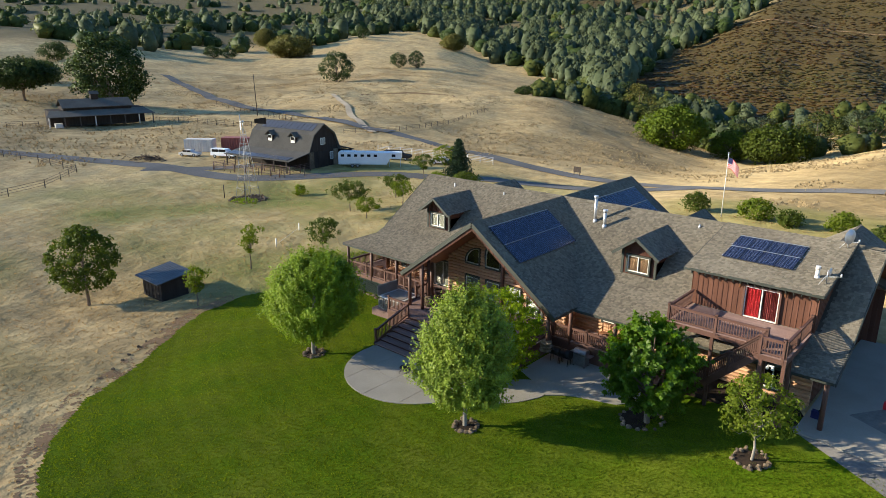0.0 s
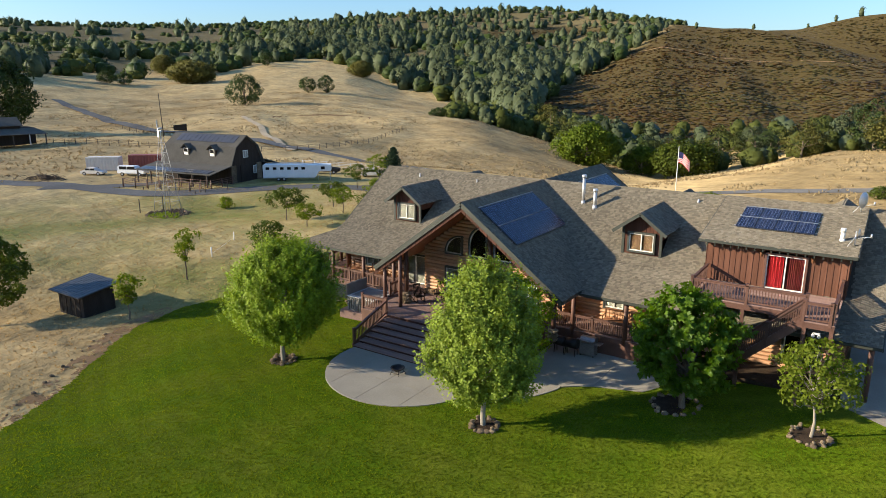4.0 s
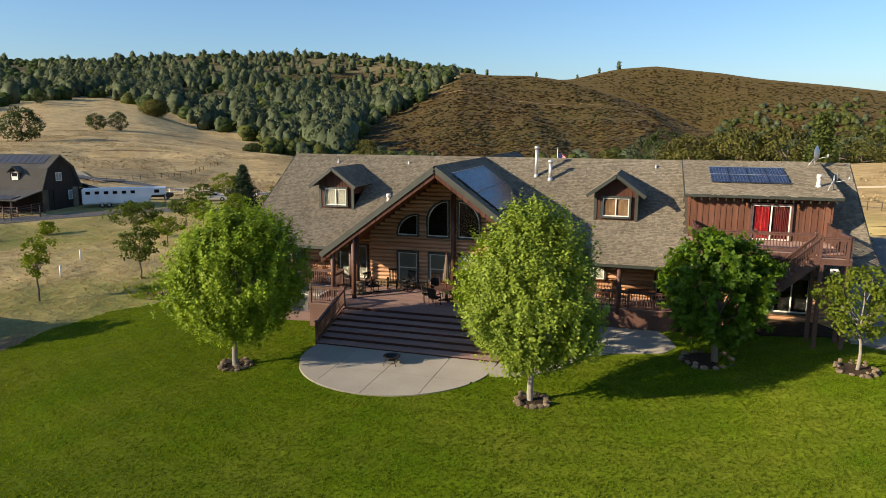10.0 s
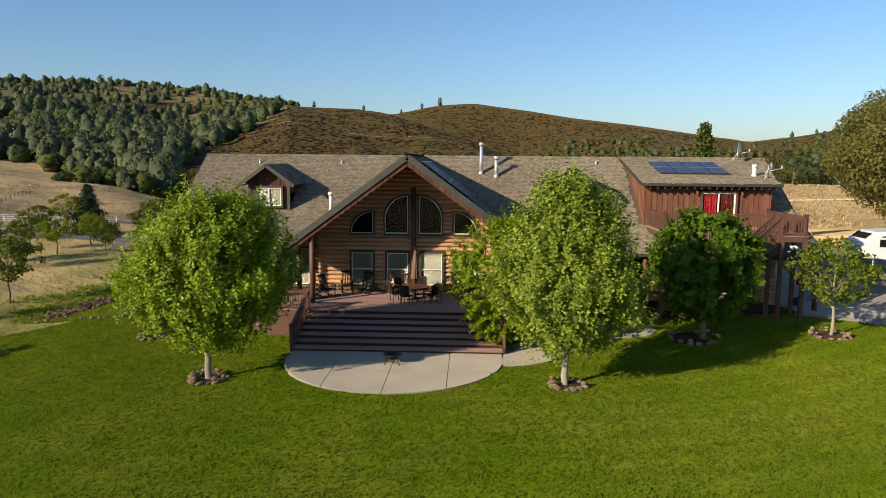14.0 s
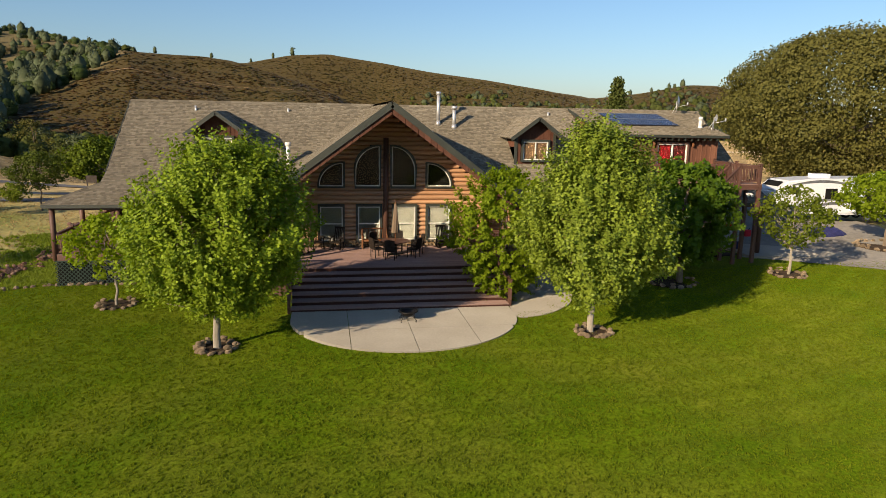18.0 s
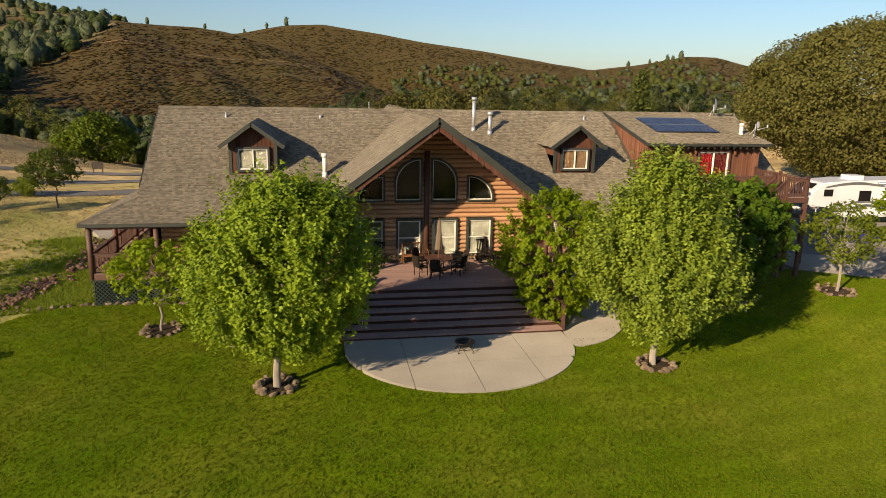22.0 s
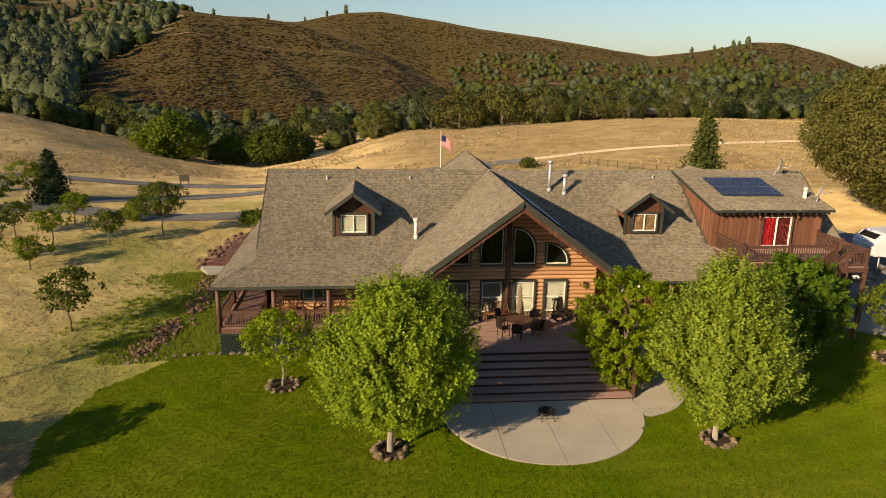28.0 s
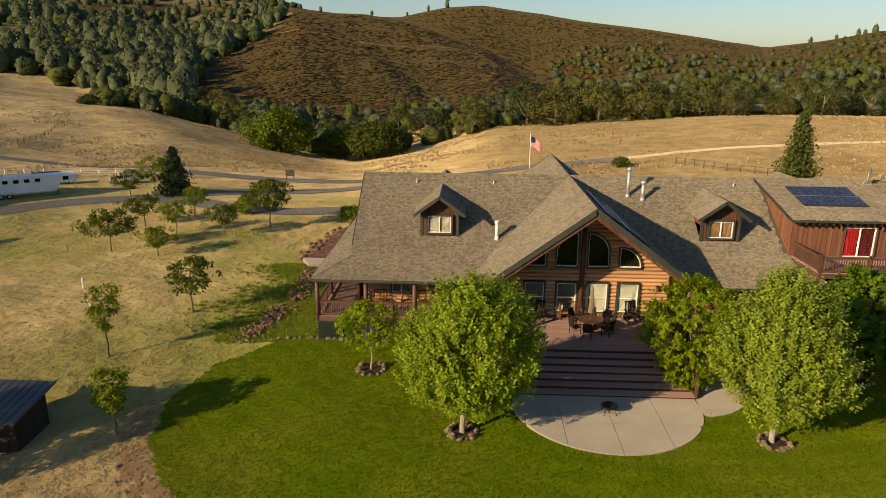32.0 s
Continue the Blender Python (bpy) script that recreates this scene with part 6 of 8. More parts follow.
oaks, pines, brush, creek, pale = [], [], [], [], []
for _ in range(4300):
    b = rw.uniform(-81, -14)
    r, x, y = on_slope(b)
    if brush_cover(x, y) > 0.6:
        continue
    gap = noise.noise((x * 0.011, y * 0.011, 6.0)) + 0.6 * noise.noise((x * 0.03, y * 0.03, 8.0))
    if gap < (-0.55 if b > -30 else -0.4 if b > -42 else -0.12 if b > -52 else 0.08):
        continue
    s = rw.uniform(0.6, 1.3)
    if rw.random() < (0.62 if -46 < b < -20 else 0.3):
        pines.append((x, y, 18.5 * s, 14 * s))
    else:
        oaks.append((x, y, 12 * s, 17 * s))
for _ in range(1900):
    b = rw.uniform(5, 40)
    r, x, y = on_slope(b)
    e = math.degrees(math.atan2(ground_z(x, y) - 10, r))
    crown = np.interp(b, (3, 6, 10, 14, 19, 24, 27, 30, 33), (-0.8, 1.2, 2.0, 1.7, 1.1, 1.5, 2.6, 1.8, 0.8))
    if rw.random() < smooth01((crown - e) / 0.9 + 0.3) * (1.0 - 0.9 * smooth01(noise.noise((x * 0.02, y * 0.02, 3.0)) * 2.2 + 0.35)):
        s = rw.uniform(0.5, 1.1)
        (creek if rw.random() < 0.6 else pale).append((x, y, 8.5 * s, 10.5 * s))
for _ in range(420):
    b = rw.uniform(-31, 40)
    foot = float(np.interp(b, FEET_COLS[0], FEET_COLS[1]))
    r = min(foot, 330 - 2 * max(0, -20 - b)) + rw.uniform(-14, 60)
    a = radians(b)
    x, y = HUB[0] + r * math.sin(a), HUB[1] + r * math.cos(a)
    s = rw.uniform(0.55, 1.15)
    (pale if rw.random() < 0.35 else creek).append((x, y, 8.5 * s, 9.5 * s))
for _ in range(170):
    b = rw.uniform(-31.5, -19)
    r = 322 + rw.uniform(-16, 34)
    s = rw.uniform(0.6, 1.1) * smooth01((b + 33) / 5)
    (pale if rw.random() < 0.25 else creek).append((HUB[0] + r * math.sin(radians(b)), HUB[1] + r * math.cos(radians(b)), 10.5 * s, 11 * s))
while len(brush) < 25000:
    b = rw.uniform(-33, 42)
    r, x, y = on_slope(b)
    rs = hill_nodes(b)[0]
    # none where the crest is worn bare
    if abs(r - rs[1]) > 14 and r < 0.97 * rs[3] and brush_cover(x, y) > rw.random():
        s = rw.uniform(0.6, 1.35) * (0.75 + 0.25 * r / 700)
        brush.append((x, y, 0.55 * s, 3.3 * s))
for _ in range(420):
    b = rw.uniform(-81, -14)
    r = float(np.interp(b, *SKY_COLS)) * rw.uniform(0.96, 1.0)
    k = rw.uniform(0.7, 1.2)
    (pines if rw.random() < 0.45 else oaks).append((HUB[0] + r * math.sin(radians(b)), HUB[1] + r * math.cos(radians(b)), 11 * k, 13 * k))
for b, k in ((-5.9, 0.8), (-4.2, 1.0), (-2.7, 1.5), (24.4, 1.1), (26.0, 0.9), (27.3, 1.2), (27.7, 0.9), (28.3, 1.4), (-9.0, 0.6), (-13.0, 0.7)):
    r = float(np.interp(b, *SKY_COLS)) if b > -8 else 742
    pines.append((HUB[0] + r * math.sin(radians(b)), HUB[1] + r * math.cos(radians(b)), 10 * k, 7.5 * k))
scatter("far_oak_woods", "dark oak woods covering the far hills", "woods", [o for k, o in enumerate(oaks) if k % 4 > 0], "oak", "leaf_far", 1)
scatter("far_olive_woods", "olive-brown oaks scattered through the far woods", "woods", [o for k, o in enumerate(oaks) if k % 4 == 0], "oak", "leaf_creek", 9)
scatter("far_pine_woods", "grey-green foothill pines on the far hills", "woods", pines, "pine", "leaf_grey", 2)
scatter("creek_trees", "green trees along the creek below the hill", "woods", creek, "fine", "leaf_creek", 3)
scatter("pale_shrubs", "pale grey-green willows and shrubs at the hill foot", "woods", pale, "fine", "leaf_grey", 4)
kinds = {"brush": [], "brush_green": [], "brush_red": []}
for sp in brush:
    k = noise.noise((sp[0] * 0.012, sp[1] * 0.012, 11.0)) + rw.normal(0, 0.22)
    rr, bb = math.hypot(sp[0] - HUB[0], sp[1] - HUB[1]), math.degrees(math.atan2(sp[0] - HUB[0], sp[1] - HUB[1]))
    k += 0.45 * smooth01((rr - 800) / 80) * smooth01((bb + 9) / 3) - 0.12
    kinds["brush_green" if k > 0.16 else "brush_red" if k < -0.24 else "brush"].append(sp)
for k, (mat_name, lab) in enumerate((("brush", "brown chaparral brush on the hills"), ("brush_green", "olive-green chaparral brush on the hills"), ("brush_red", "rust-red chaparral brush on the hills"))):
    bushes("chaparral", lab, kinds[mat_name], mat_name, 6 + k)


def far_tree(name, label, x, y, h, w, mat, seed, twigs=420, clear=0.12):
    rng = np.random.default_rng(seed)
    t = empty(name, label, "tree", "pasture oaks", at=(x, y, ground_z(x, y)))
    boughs = twigs // 3
    big = 0.115 * w
    p, o = crown_points(rng, boughs, h - big * 0.7, w / 2 - big * 0.6, h * clear, 0.42, 0.35, 0.6)
    bm = bmesh.new()
    limb(bm, (0, 0, -0.3), (0, 0, h * 0.45), 0.036 * h, 0.015 * h, rng, 0.08, 4, 8)
    part("trunk", bm, "bark", t)
    for k in range(4):
        bm = bmesh.new()
        limb(bm, (0, 0, h * (0.15 + 0.05 * k)), p[rng.integers(len(p))], 0.018 * h, 0.004 * h, rng, 0.15, 3, 5)
        part("branch", bm, "bark", t)
    v = clump_leaves(rng, p, big * (0.6 + 0.7 * rng.random(len(p))), 48, 0.032 * w, o)
    part("crown", leaf_mesh("crown", v, mat, crown_normals(rng, v, (0, 0, h * 0.42), (w / 2, w / 2, h / 2), 0.6)), mat, t)
    return t


OAK = "dark spreading oak standing alone in the golden pasture"
far_tree("pasture_oak", "bright green willow by the creek", -76, 204, 15.5, 25, "leaf_bright", 81, 700, 0.03)
far_tree("pasture_oak", "round dark green tree by the creek", -42, 212, 14, 24, "leaf_orchard", 82, 600, 0.03)
rc = np.random.default_rng(77)
for k in range(42):
    b = -27 + 66 * (k + rc.random() * 0.8) / 42
    a, r = radians(b), np.interp(b, FEET_COLS[0], FEET_COLS[1]) + rc.uniform(-22, 18)
    w = rc.uniform(10, 18)
    far_tree("creek_oak", "rounded oak among the creek trees below the hill", HUB[0] + r * math.sin(a), HUB[1] + r * math.cos(a), w * rc.uniform(0.75, 1.05), w, ("leaf_creek", "leaf_grey", "leaf_far", "leaf_oak")[k % 4], 300 + k, 190, 0.0)
for x, y, h, w in ((22, 200, 13, 21), (36, 196, 14, 22), (50, 193, 13, 20), (81, 197, 8, 13), (96, 196, 7, 11), (150, 176, 12, 18), (166, 170, 13, 20)):
    far_tree("creek_oak", "broad olive live oak at the edge of the golden field", x, y, h, w, "leaf_oak", int(320 + x), 240, 0.05)
far_tree("pasture_oak", "green willow beside the creek", -58, 214, 11, 16, "leaf_bright", 83, 400, 0.03)

# ---- the ranch round the house ----
def wheel(parent, x, y, z, r, w=0.2):
    ob = part("wheel", shape((rod, (x - 0.0, y - w / 2, z), (x, y + w / 2, z), r, r, 16)), "rubber", parent, "black tyre")
    part("rim", shape((rod, (x, y - w / 2 - 0.012, z), (x, y + w / 2 + 0.012, z), r * 0.55, r * 0.5, 12)), "alu", ob)


# shed by the lawn
shed = empty("garden_shed", "dark wooden shed with a low metal roof in the dry grass", "shed", at=(-29.9, -11.2, -1.95))
for nm, a in (("wall", (-1.75, 1.75, -1.25, -1.19, 0, 1.95)), ("wall", (-1.75, 1.75, 1.19, 1.25, 0, 2.05)), ("wall", (-1.75, -1.69, -1.19, 1.19, 0, 1.95)), ("wall", (1.69, 1.75, -1.19, 1.19, 0, 1.95))):
    part(nm, shape((box, *a)), "barn_wood", shed)
part("roof", shape((plate, [(-2.15, -1.75, 2.0), (2.15, -1.75, 2.0), (2.15, 1.7, 2.5), (-2.15, 1.7, 2.5)], 0.07)), "metal_roof", shed)
for k in range(11):
    x = -2.05 + 0.41 * k
    part("seam", shape((beam, (x, -1.74, 2.005), (x, 1.69, 2.505), 0.03, 0.025)), "metal_roof", shed)
for x in (-1.72, 1.72):
    pts = [(x, -1.25, 1.9), (x, 1.25, 1.9), (x, 1.25, 2.36), (x, -1.25, 2.0)]
    part("gable_panel", shape((plate, pts if x > 0 else pts[::-1], 0.05)), "barn_wood", shed)
part("back_panel", shape((box, -1.69, 1.69, 1.19, 1.25, 2.05, 2.36)), "barn_wood", shed)
for x in (-1.3, -0.65, 0.0, 0.65, 1.3):
    part("batten", shape((box, x - 0.03, x + 0.03, -1.28, -1.255, 0, 1.9)), "barn_wood", shed)

# windmill
MX, MY = -61.0, 17.5
mz = ground_z(MX, MY)
mill = empty("windmill", "tall galvanised lattice windmill with a small rotor and tail vane", "windmill", at=(MX, MY, mz))
HB, TB, TH = 1.35, 0.18, 10.6


def mill_at(k, u):
    a, b = ((-1, -1), (1, -1), (1, 1), (-1, 1))[k % 4]
    w = HB + (TB - HB) * u
    return Vector((a * w, b * w, TH * u))


for k in range(4):
    part("leg", shape((rod, mill_at(k, 0) - Vector((0, 0, 0.2)), mill_at(k, 1), 0.04, 0.03, 6)), "mill_steel", mill)
levels = [0.0, 0.17, 0.34, 0.5, 0.65, 0.79, 0.92]
for i, u in enumerate(levels):
    for k in range(4):
        if i:
            part("girt", shape((rod, mill_at(k, u), mill_at(k + 1, u), 0.02, 0.02, 5)), "mill_steel", mill)
        if i < len(levels) - 1:
            part("brace", shape((rod, mill_at(k, u), mill_at(k + 1, levels[i + 1]), 0.013, 0.013, 4)), "mill_steel", mill)
part("mast", shape((rod, (0, 0, TH - 0.4), (0, 0, TH + 1.2), 0.06, 0.05, 8)), "galv", mill)
part("pump_rod", shape((rod, (0, 0, 0), (0, 0, TH), 0.02, 0.02, 5)), "mill_steel", mill)
rotor = part("rotor", shape((rod, (-0.2, -0.35, TH + 1.0), (0.15, 0.2, TH + 1.0), 0.12, 0.12, 10)), "galv", mill)
hub, fw = Vector((-0.15, -0.3, TH + 1.0)), Vector((-0.5, -0.87, 0)).normalized()
sx, sz = Vector((fw.y, -fw.x, 0)), Vector((0, 0, 1))
for k in range(14):
    a = 2 * math.pi * k / 14
    d = sx * math.cos(a) + sz * math.sin(a)
    t = (sx * -math.sin(a) + sz * math.cos(a)) * 0.16 + fw * 0.08
    part("blade", shape((plate, [hub + d * 0.3 - t * 0.5, hub + d * 0.3 + t * 0.5, hub + d * 1.15 + t, hub + d * 1.15 - t], 0.012)), "galv", rotor)
tail = part("tail_vane", shape((beam, (0, 0.1, TH + 1.0), (0.9, 1.7, TH + 1.05), 0.05, 0.05), (plate, [(0.8, 1.5, TH + 0.7), (1.6, 3.0, TH + 0.55), (1.6, 3.0, TH + 1.5), (0.8, 1.5, TH + 1.35)], 0.02)), "barn_wood", mill, "dark tail vane")


def boulder(rng, r, flat=0.7):
    """A rough stone, about 40 triangles."""
    bm = bmesh.new()
    bmesh.ops.create_icosphere(bm, subdivisions=1, radius=r)
    s = Vector((rng.uniform(0.75, 1.3), rng.uniform(0.75, 1.2), flat * rng.uniform(0.7, 1.1)))
    for v in bm.verts:
        v.co = Vector((v.co.x * s.x, v.co.y * s.y, v.co.z * s.z)) * rng.uniform(0.82, 1.18)
    me = bpy.data.meshes.new("stone")
    bm.to_mesh(me)
    bm.free()
    me.materials.append(M["stone"])
    return me


rs = np.random.default_rng(33)
STONES = [boulder(rs, 1.0) for _ in range(10)]


ROCKS = [boulder(rs, 1.0) for _ in range(8)]
for me_ in ROCKS:
    me_.materials[0] = M["rock"]


def stone(parent, x, y, z, r, rock=False):
    ob = part("stone", ROCKS[rs.integers(8)] if rock else STONES[rs.integers(10)], "stone", parent)
    ob.location = (x, y, z)
    ob.scale = (r, r, r)
    ob.rotation_euler = (rs.uniform(-0.3, 0.3), rs.uniform(-0.3, 0.3), rs.uniform(0, 6.28))
    return ob


def stone_ring(x, y, r, label, size=0.165, n=15, fill="bark_mulch"):
    z = ground_z(x, y)
    ring = empty("stone_ring", label, "stone border", "tree rings", at=(x, y, z))
    for k in range(n):
        a = 2 * math.pi * k / n + rs.uniform(-0.1, 0.1)
        d = r * rs.uniform(0.92, 1.08)
        stone(ring, d * math.cos(a), d * math.sin(a), 0.07, size * rs.uniform(0.75, 1.25))
        if rs.random() < 0.35:
            stone(ring, d * 0.95 * math.cos(a), d * 0.95 * math.sin(a), 0.22, size * rs.uniform(0.6, 0.9))
    part("bed", shape((slab, [(r * 0.97 * math.cos(2 * math.pi * k / 18), r * 0.97 * math.sin(2 * math.pi * k / 18)) for k in range(18)], -0.1, 0.07)), fill, ring, "dark soil")
    return ring


stone_ring(-7.04, -12.04, 0.66, "ring of tan field stones round a maple", 0.165, 14)
stone_ring(6.92, -12.45, 0.66, "ring of tan field stones round a maple", 0.165, 14)
stone_ring(13.9, -5.6, 1.15, "shaded ring of field stones under the broad-leaved tree")
stone_ring(19.93, -6.08, 0.85, "low ring of small stones round a young tree", 0.13)
stone_ring(-12.27, -5.4, 0.75, "ring of tan stones round a young tree", 0.15, 12)
stone_ring(30.5, -0.6, 1.6, "wide border of pale stones round a tree", 0.17, 20)
millring = stone_ring(MX, MY, 2.6, "stone kerb round the windmill's foot", 0.26, 30)


def stone_row(name, label, line, step, size, stack=0.0):
    rock = name in ("rock_pile", "rock_wall")
    row = empty(name, label, "stone wall", at=(0, 0, 0))
    for (x0, y0), (x1, y1) in zip(line, line[1:]):
        n = max(1, int(math.hypot(x1 - x0, y1 - y0) / step))
        for k in range(n):
            u = (k + rs.random() * 0.5) / n
            x, y = x0 + (x1 - x0) * u + rs.normal(0, 0.42 if rock else 0.08), y0 + (y1 - y0) * u + rs.normal(0, 0.42 if rock else 0.08)
            stone(row, x, y, ground_z(x, y) + 0.06, size * rs.uniform(0.6, 1.3), rock)
            if rs.random() < stack:
                stone(row, x + rs.normal(0, 0.2), y + rs.normal(0, 0.2), ground_z(x, y) + 0.06 + size, size * rs.uniform(0.6, 1.1), rock)
    return row


stone_row("stone_edging", "low row of pale stones edging the lawn", [(-21.6, -0.9), (-19.5, -0.6), (-17.4, -0.6), (-15.9, -0.9), (-12, -1.6), (-8.2, -1.8)], 0.33, 0.16)
stone_row("rock_pile", "tumbled bank of red-brown rocks in the grass", [(-21.2, -0.2), (-20.8, 1.2), (-20.3, 2.8), (-20.0, 4.2), (-20.6, 5.0)], 0.03, 0.135, 0.9)
stone_row("rock_pile", "low bank of grey-brown rocks above the weeds", [(-19.6, 6.6), (-19.4, 9.0), (-19.8, 11.5), (-20.4, 14.6)], 0.055, 0.15, 0.6)
stone_row("rock_wall", "dry stone wall along the lava-rock bed", [(-21.6, 17.6), (-21.2, 21.0), (-20.6, 25.0), (-19.6, 29.0), (-18.0, 31.0)], 0.1, 0.27, 0.8)
stone_row("rock_row", "scattered rocks at the rough edge of the lawn", [(-22.6, -14.0), (-18.6, -19.5), (-15.2, -24.0)], 1.1, 0.12)
bed = tagged(part("mulch_bed", shape((slab, [(-21.4, 17.6), (-17.0, 17.0), (-16.9, 30.0), (-18.0, 30.8), (-19.6, 28.8), (-20.6, 25.0)], -1.0, -0.35)), "mulch"), "sloping bed of red lava rock beside the porch", "garden bed", kind="structure")
walk_slab = tagged(part("walkway", shape((slab, [(-21.6, 16.9), (-16.4, 16.6), (-16.4, 14.8), (-20.6, 14.9)], -1.2, -0.38)), "concrete"), "pale concrete walkway to the side porch", "path", kind="structure")
pad = tagged(part("parking_slab", shape((slab, [(20.7, -1.9), (25.5, -2.6), (28.0, -1.2), (29.0, 3.0), (29.0, 14.0), (20.7, 14.0)], 0.2, 0.62)), "concrete"), "smooth concrete parking slab beside the house", "driveway", kind="structure")

# flag on its pole
FX, FY = 0.2, 42.9
fz = ground_z(FX, FY)
pole = empty("flagpole", "white flagpole with a waving flag of stripes and stars", "flagpole", at=(FX, FY, fz))
part("pole", shape((rod, (0, 0, -0.2), (0, 0, 8.25 - fz), 0.06, 0.035, 10)), "white", pole)
part("finial", shape((rod, (0, 0, 8.25 - fz), (0, 0, 8.4 - fz), 0.07, 0.03, 8)), "alu", pole)
flag = part("flag", shape((rod, (0, 0, 8.1 - fz), (0.06, 0, 8.1 - fz), 0.01, 0.01, 4)), "alu", pole)


def flag_cloth(u0, u1, v0, v1):
    bm = bmesh.new()
    n = 14
    grid = []
    for i in range(n + 1):
        u = u0 + (u1 - u0) * i / n
        wave = 0.14 * math.sin(u * 7.0) * u
        col = []
        for v in (v0, v1):
            col.append(bm.verts.new((0.06 + 1.45 * u * 0.93, wave - 0.25 * u, 7.75 - fz - (1 - v) * 1.25 - 1.0 * u * u)))
        grid.append(col)
    for a, b in zip(grid, grid[1:]):
        bm.faces.new((a[0], b[0], b[1], a[1]))
    return bm


for k in range(13):
    v1, v0 = 1 - k / 13, 1 - (k + 1) / 13
    part("stripe", flag_cloth(0.4 if k < 7 else 0, 1, v0, v1), "flag_red" if k % 2 == 0 else "flag_white", flag)
part("canton", flag_cloth(0, 0.4, 6 / 13, 1), "flag_blue", flag)

# barn -------------------------------------------------------------------
barn = empty("barn", "dark gambrel-roofed barn with two dormers and roof solar panels", "barn")
barn.matrix_world = pose(-72.2, 41.0, -1.45, 0, 0, 8)
BL, BW, WALLH = 15.5, 3.9, 3.0
KN_Y, KN_Z, PK = 2.75, 6.1, 7.95
for s in (-1, 1):
    part("wall", shape((box, -BL, 0, s * BW - 0.08, s * BW + 0.08, 0, WALLH)), "barn_wood", barn)
    low = [(-BL - 0.4, s * (BW + 0.35), WALLH - 0.1), (0.45, s * (BW + 0.35), WALLH - 0.1), (0.45, s * KN_Y, KN_Z), (-BL - 0.4, s * KN_Y, KN_Z)]
    top = [(-BL - 0.4, s * KN_Y, KN_Z), (0.45, s * KN_Y, KN_Z), (0.45, 0, PK), (-BL - 0.4, 0, PK)]
    part("roof", shape((plate, low if s < 0 else low[::-1], 0.15)), "barn_roof", barn)
    part("roof", shape((plate, top if s < 0 else top[::-1], 0.15)), "barn_roof", barn)
for x in (-BL, 0.0):
    bm = bmesh.new()
    pts = [(x, -BW, 0), (x, BW, 0), (x, BW, WALLH), (x, KN_Y - 0.1, KN_Z - 0.12), (x, 0, PK - 0.15), (x, -KN_Y + 0.1, KN_Z - 0.12), (x, -BW, WALLH)]
    plate(bm, pts if x == 0 else pts[::-1], 0.12)
    part("gable_wall", bm, "barn_wood", barn)
for z0, y0, w, h in ((4.1, -0.75, 1.2, 1.25), (1.2, 1.6, 1.5, 1.4)):
    w_ = part("window", shape((box, 0.0, 0.06, y0, y0 + w, z0, z0 + h)), "white", barn, "white barn window")
    part("pane", shape((box, 0.05, 0.08, y0 + 0.1, y0 + w / 2 - 0.05, z0 + 0.1, z0 + h - 0.1)), "blind", w_)
    part("pane", shape((box, 0.05, 0.08, y0 + w / 2 + 0.05, y0 + w - 0.1, z0 + 0.1, z0 + h - 0.1)), "blind", w_)
part("sliding_door", shape((box, 0.01, 0.1, -1.6, 0.9, 0, 2.9)), "barn_wood", barn)
for y in (-3.2, 3.1):
    part("stone_corner", shape((box, 0.0, 0.14, y - 0.6, y + 0.5, 0, 3.0)), "stone", barn, "pale stone corner pier")
for x in (-4.2, -10.2):
    d = part("dormer", shape((box, x - 0.75, x + 0.75, -3.55, -1.9, 4.2, 5.7)), "barn_wood", barn, "small barn dormer")
    part("dormer_window", shape((box, x - 0.5, x + 0.5, -3.6, -3.55, 4.45, 5.6)), "white", d, "white window")
    part("pane", shape((box, x - 0.4, x + 0.4, -3.63, -3.6, 4.95, 5.5)), "dark", d)
    for s in (-1, 1):
        pts = [(x + s * 1.05, -3.95, 5.55), (x + s * 1.05, -1.6, 5.55), (x, -0.9, 6.4), (x, -3.95, 6.4)]
        part("dormer_roof", shape((plate, pts if s > 0 else pts[::-1], 0.08)), "barn_roof", d)
# solar rows on the roof
for k in range(13):
    x = -BL + 1.4 + k * 1.03
    u = (PK - KN_Z) / KN_Y
    part("solar_panel", shape((plate, [(x, -1.95, PK - 1.95 * u + 0.08), (x + 0.93, -1.95, PK - 1.95 * u + 0.08), (x + 0.93, -0.35, PK - 0.35 * u + 0.08), (x, -0.35, PK - 0.35 * u + 0.08)], 0.04)), "barn_solar", barn)
# lean-to in front and its pen
lean = [(-BL - 1.0, -9.4, 2.2), (0.6, -9.4, 2.2), (0.6, -4.2, 3.15), (-BL - 1.0, -4.2, 3.15)]
part("lean_to_roof", shape((plate, lean, 0.12)), "barn_roof", barn)
for k in range(14):
    x = -BL - 0.4 + k * 1.12
    part("solar_panel", shape((plate, [(x, -9.1, 2.36), (x + 1.07, -9.1, 2.36), (x + 1.07, -7.5, 2.65), (x, -7.5, 2.65)], 0.04)), "barn_solar", barn)
for k in range(6):
    x = -BL - 0.6 + k * 3.15
    part("post", shape((box, x - 0.1, x + 0.1, -9.2, -9.0, 0, 2.2)), "post", barn)
back = [(-BL, 8.2, 2.3), (-BL, 4.1, 3.4), (0.3, 4.1, 3.4), (0.3, 8.2, 2.3)]
part("lean_to_roof", shape((plate, back[::-1], 0.12)), "barn_roof", barn)
part("wall", shape((box, -BL, 0.0, 7.8, 7.9, 0, 2.3), (box, -0.1, 0.0, 4.2, 7.8, 0, 2.5)), "barn_wood", barn)


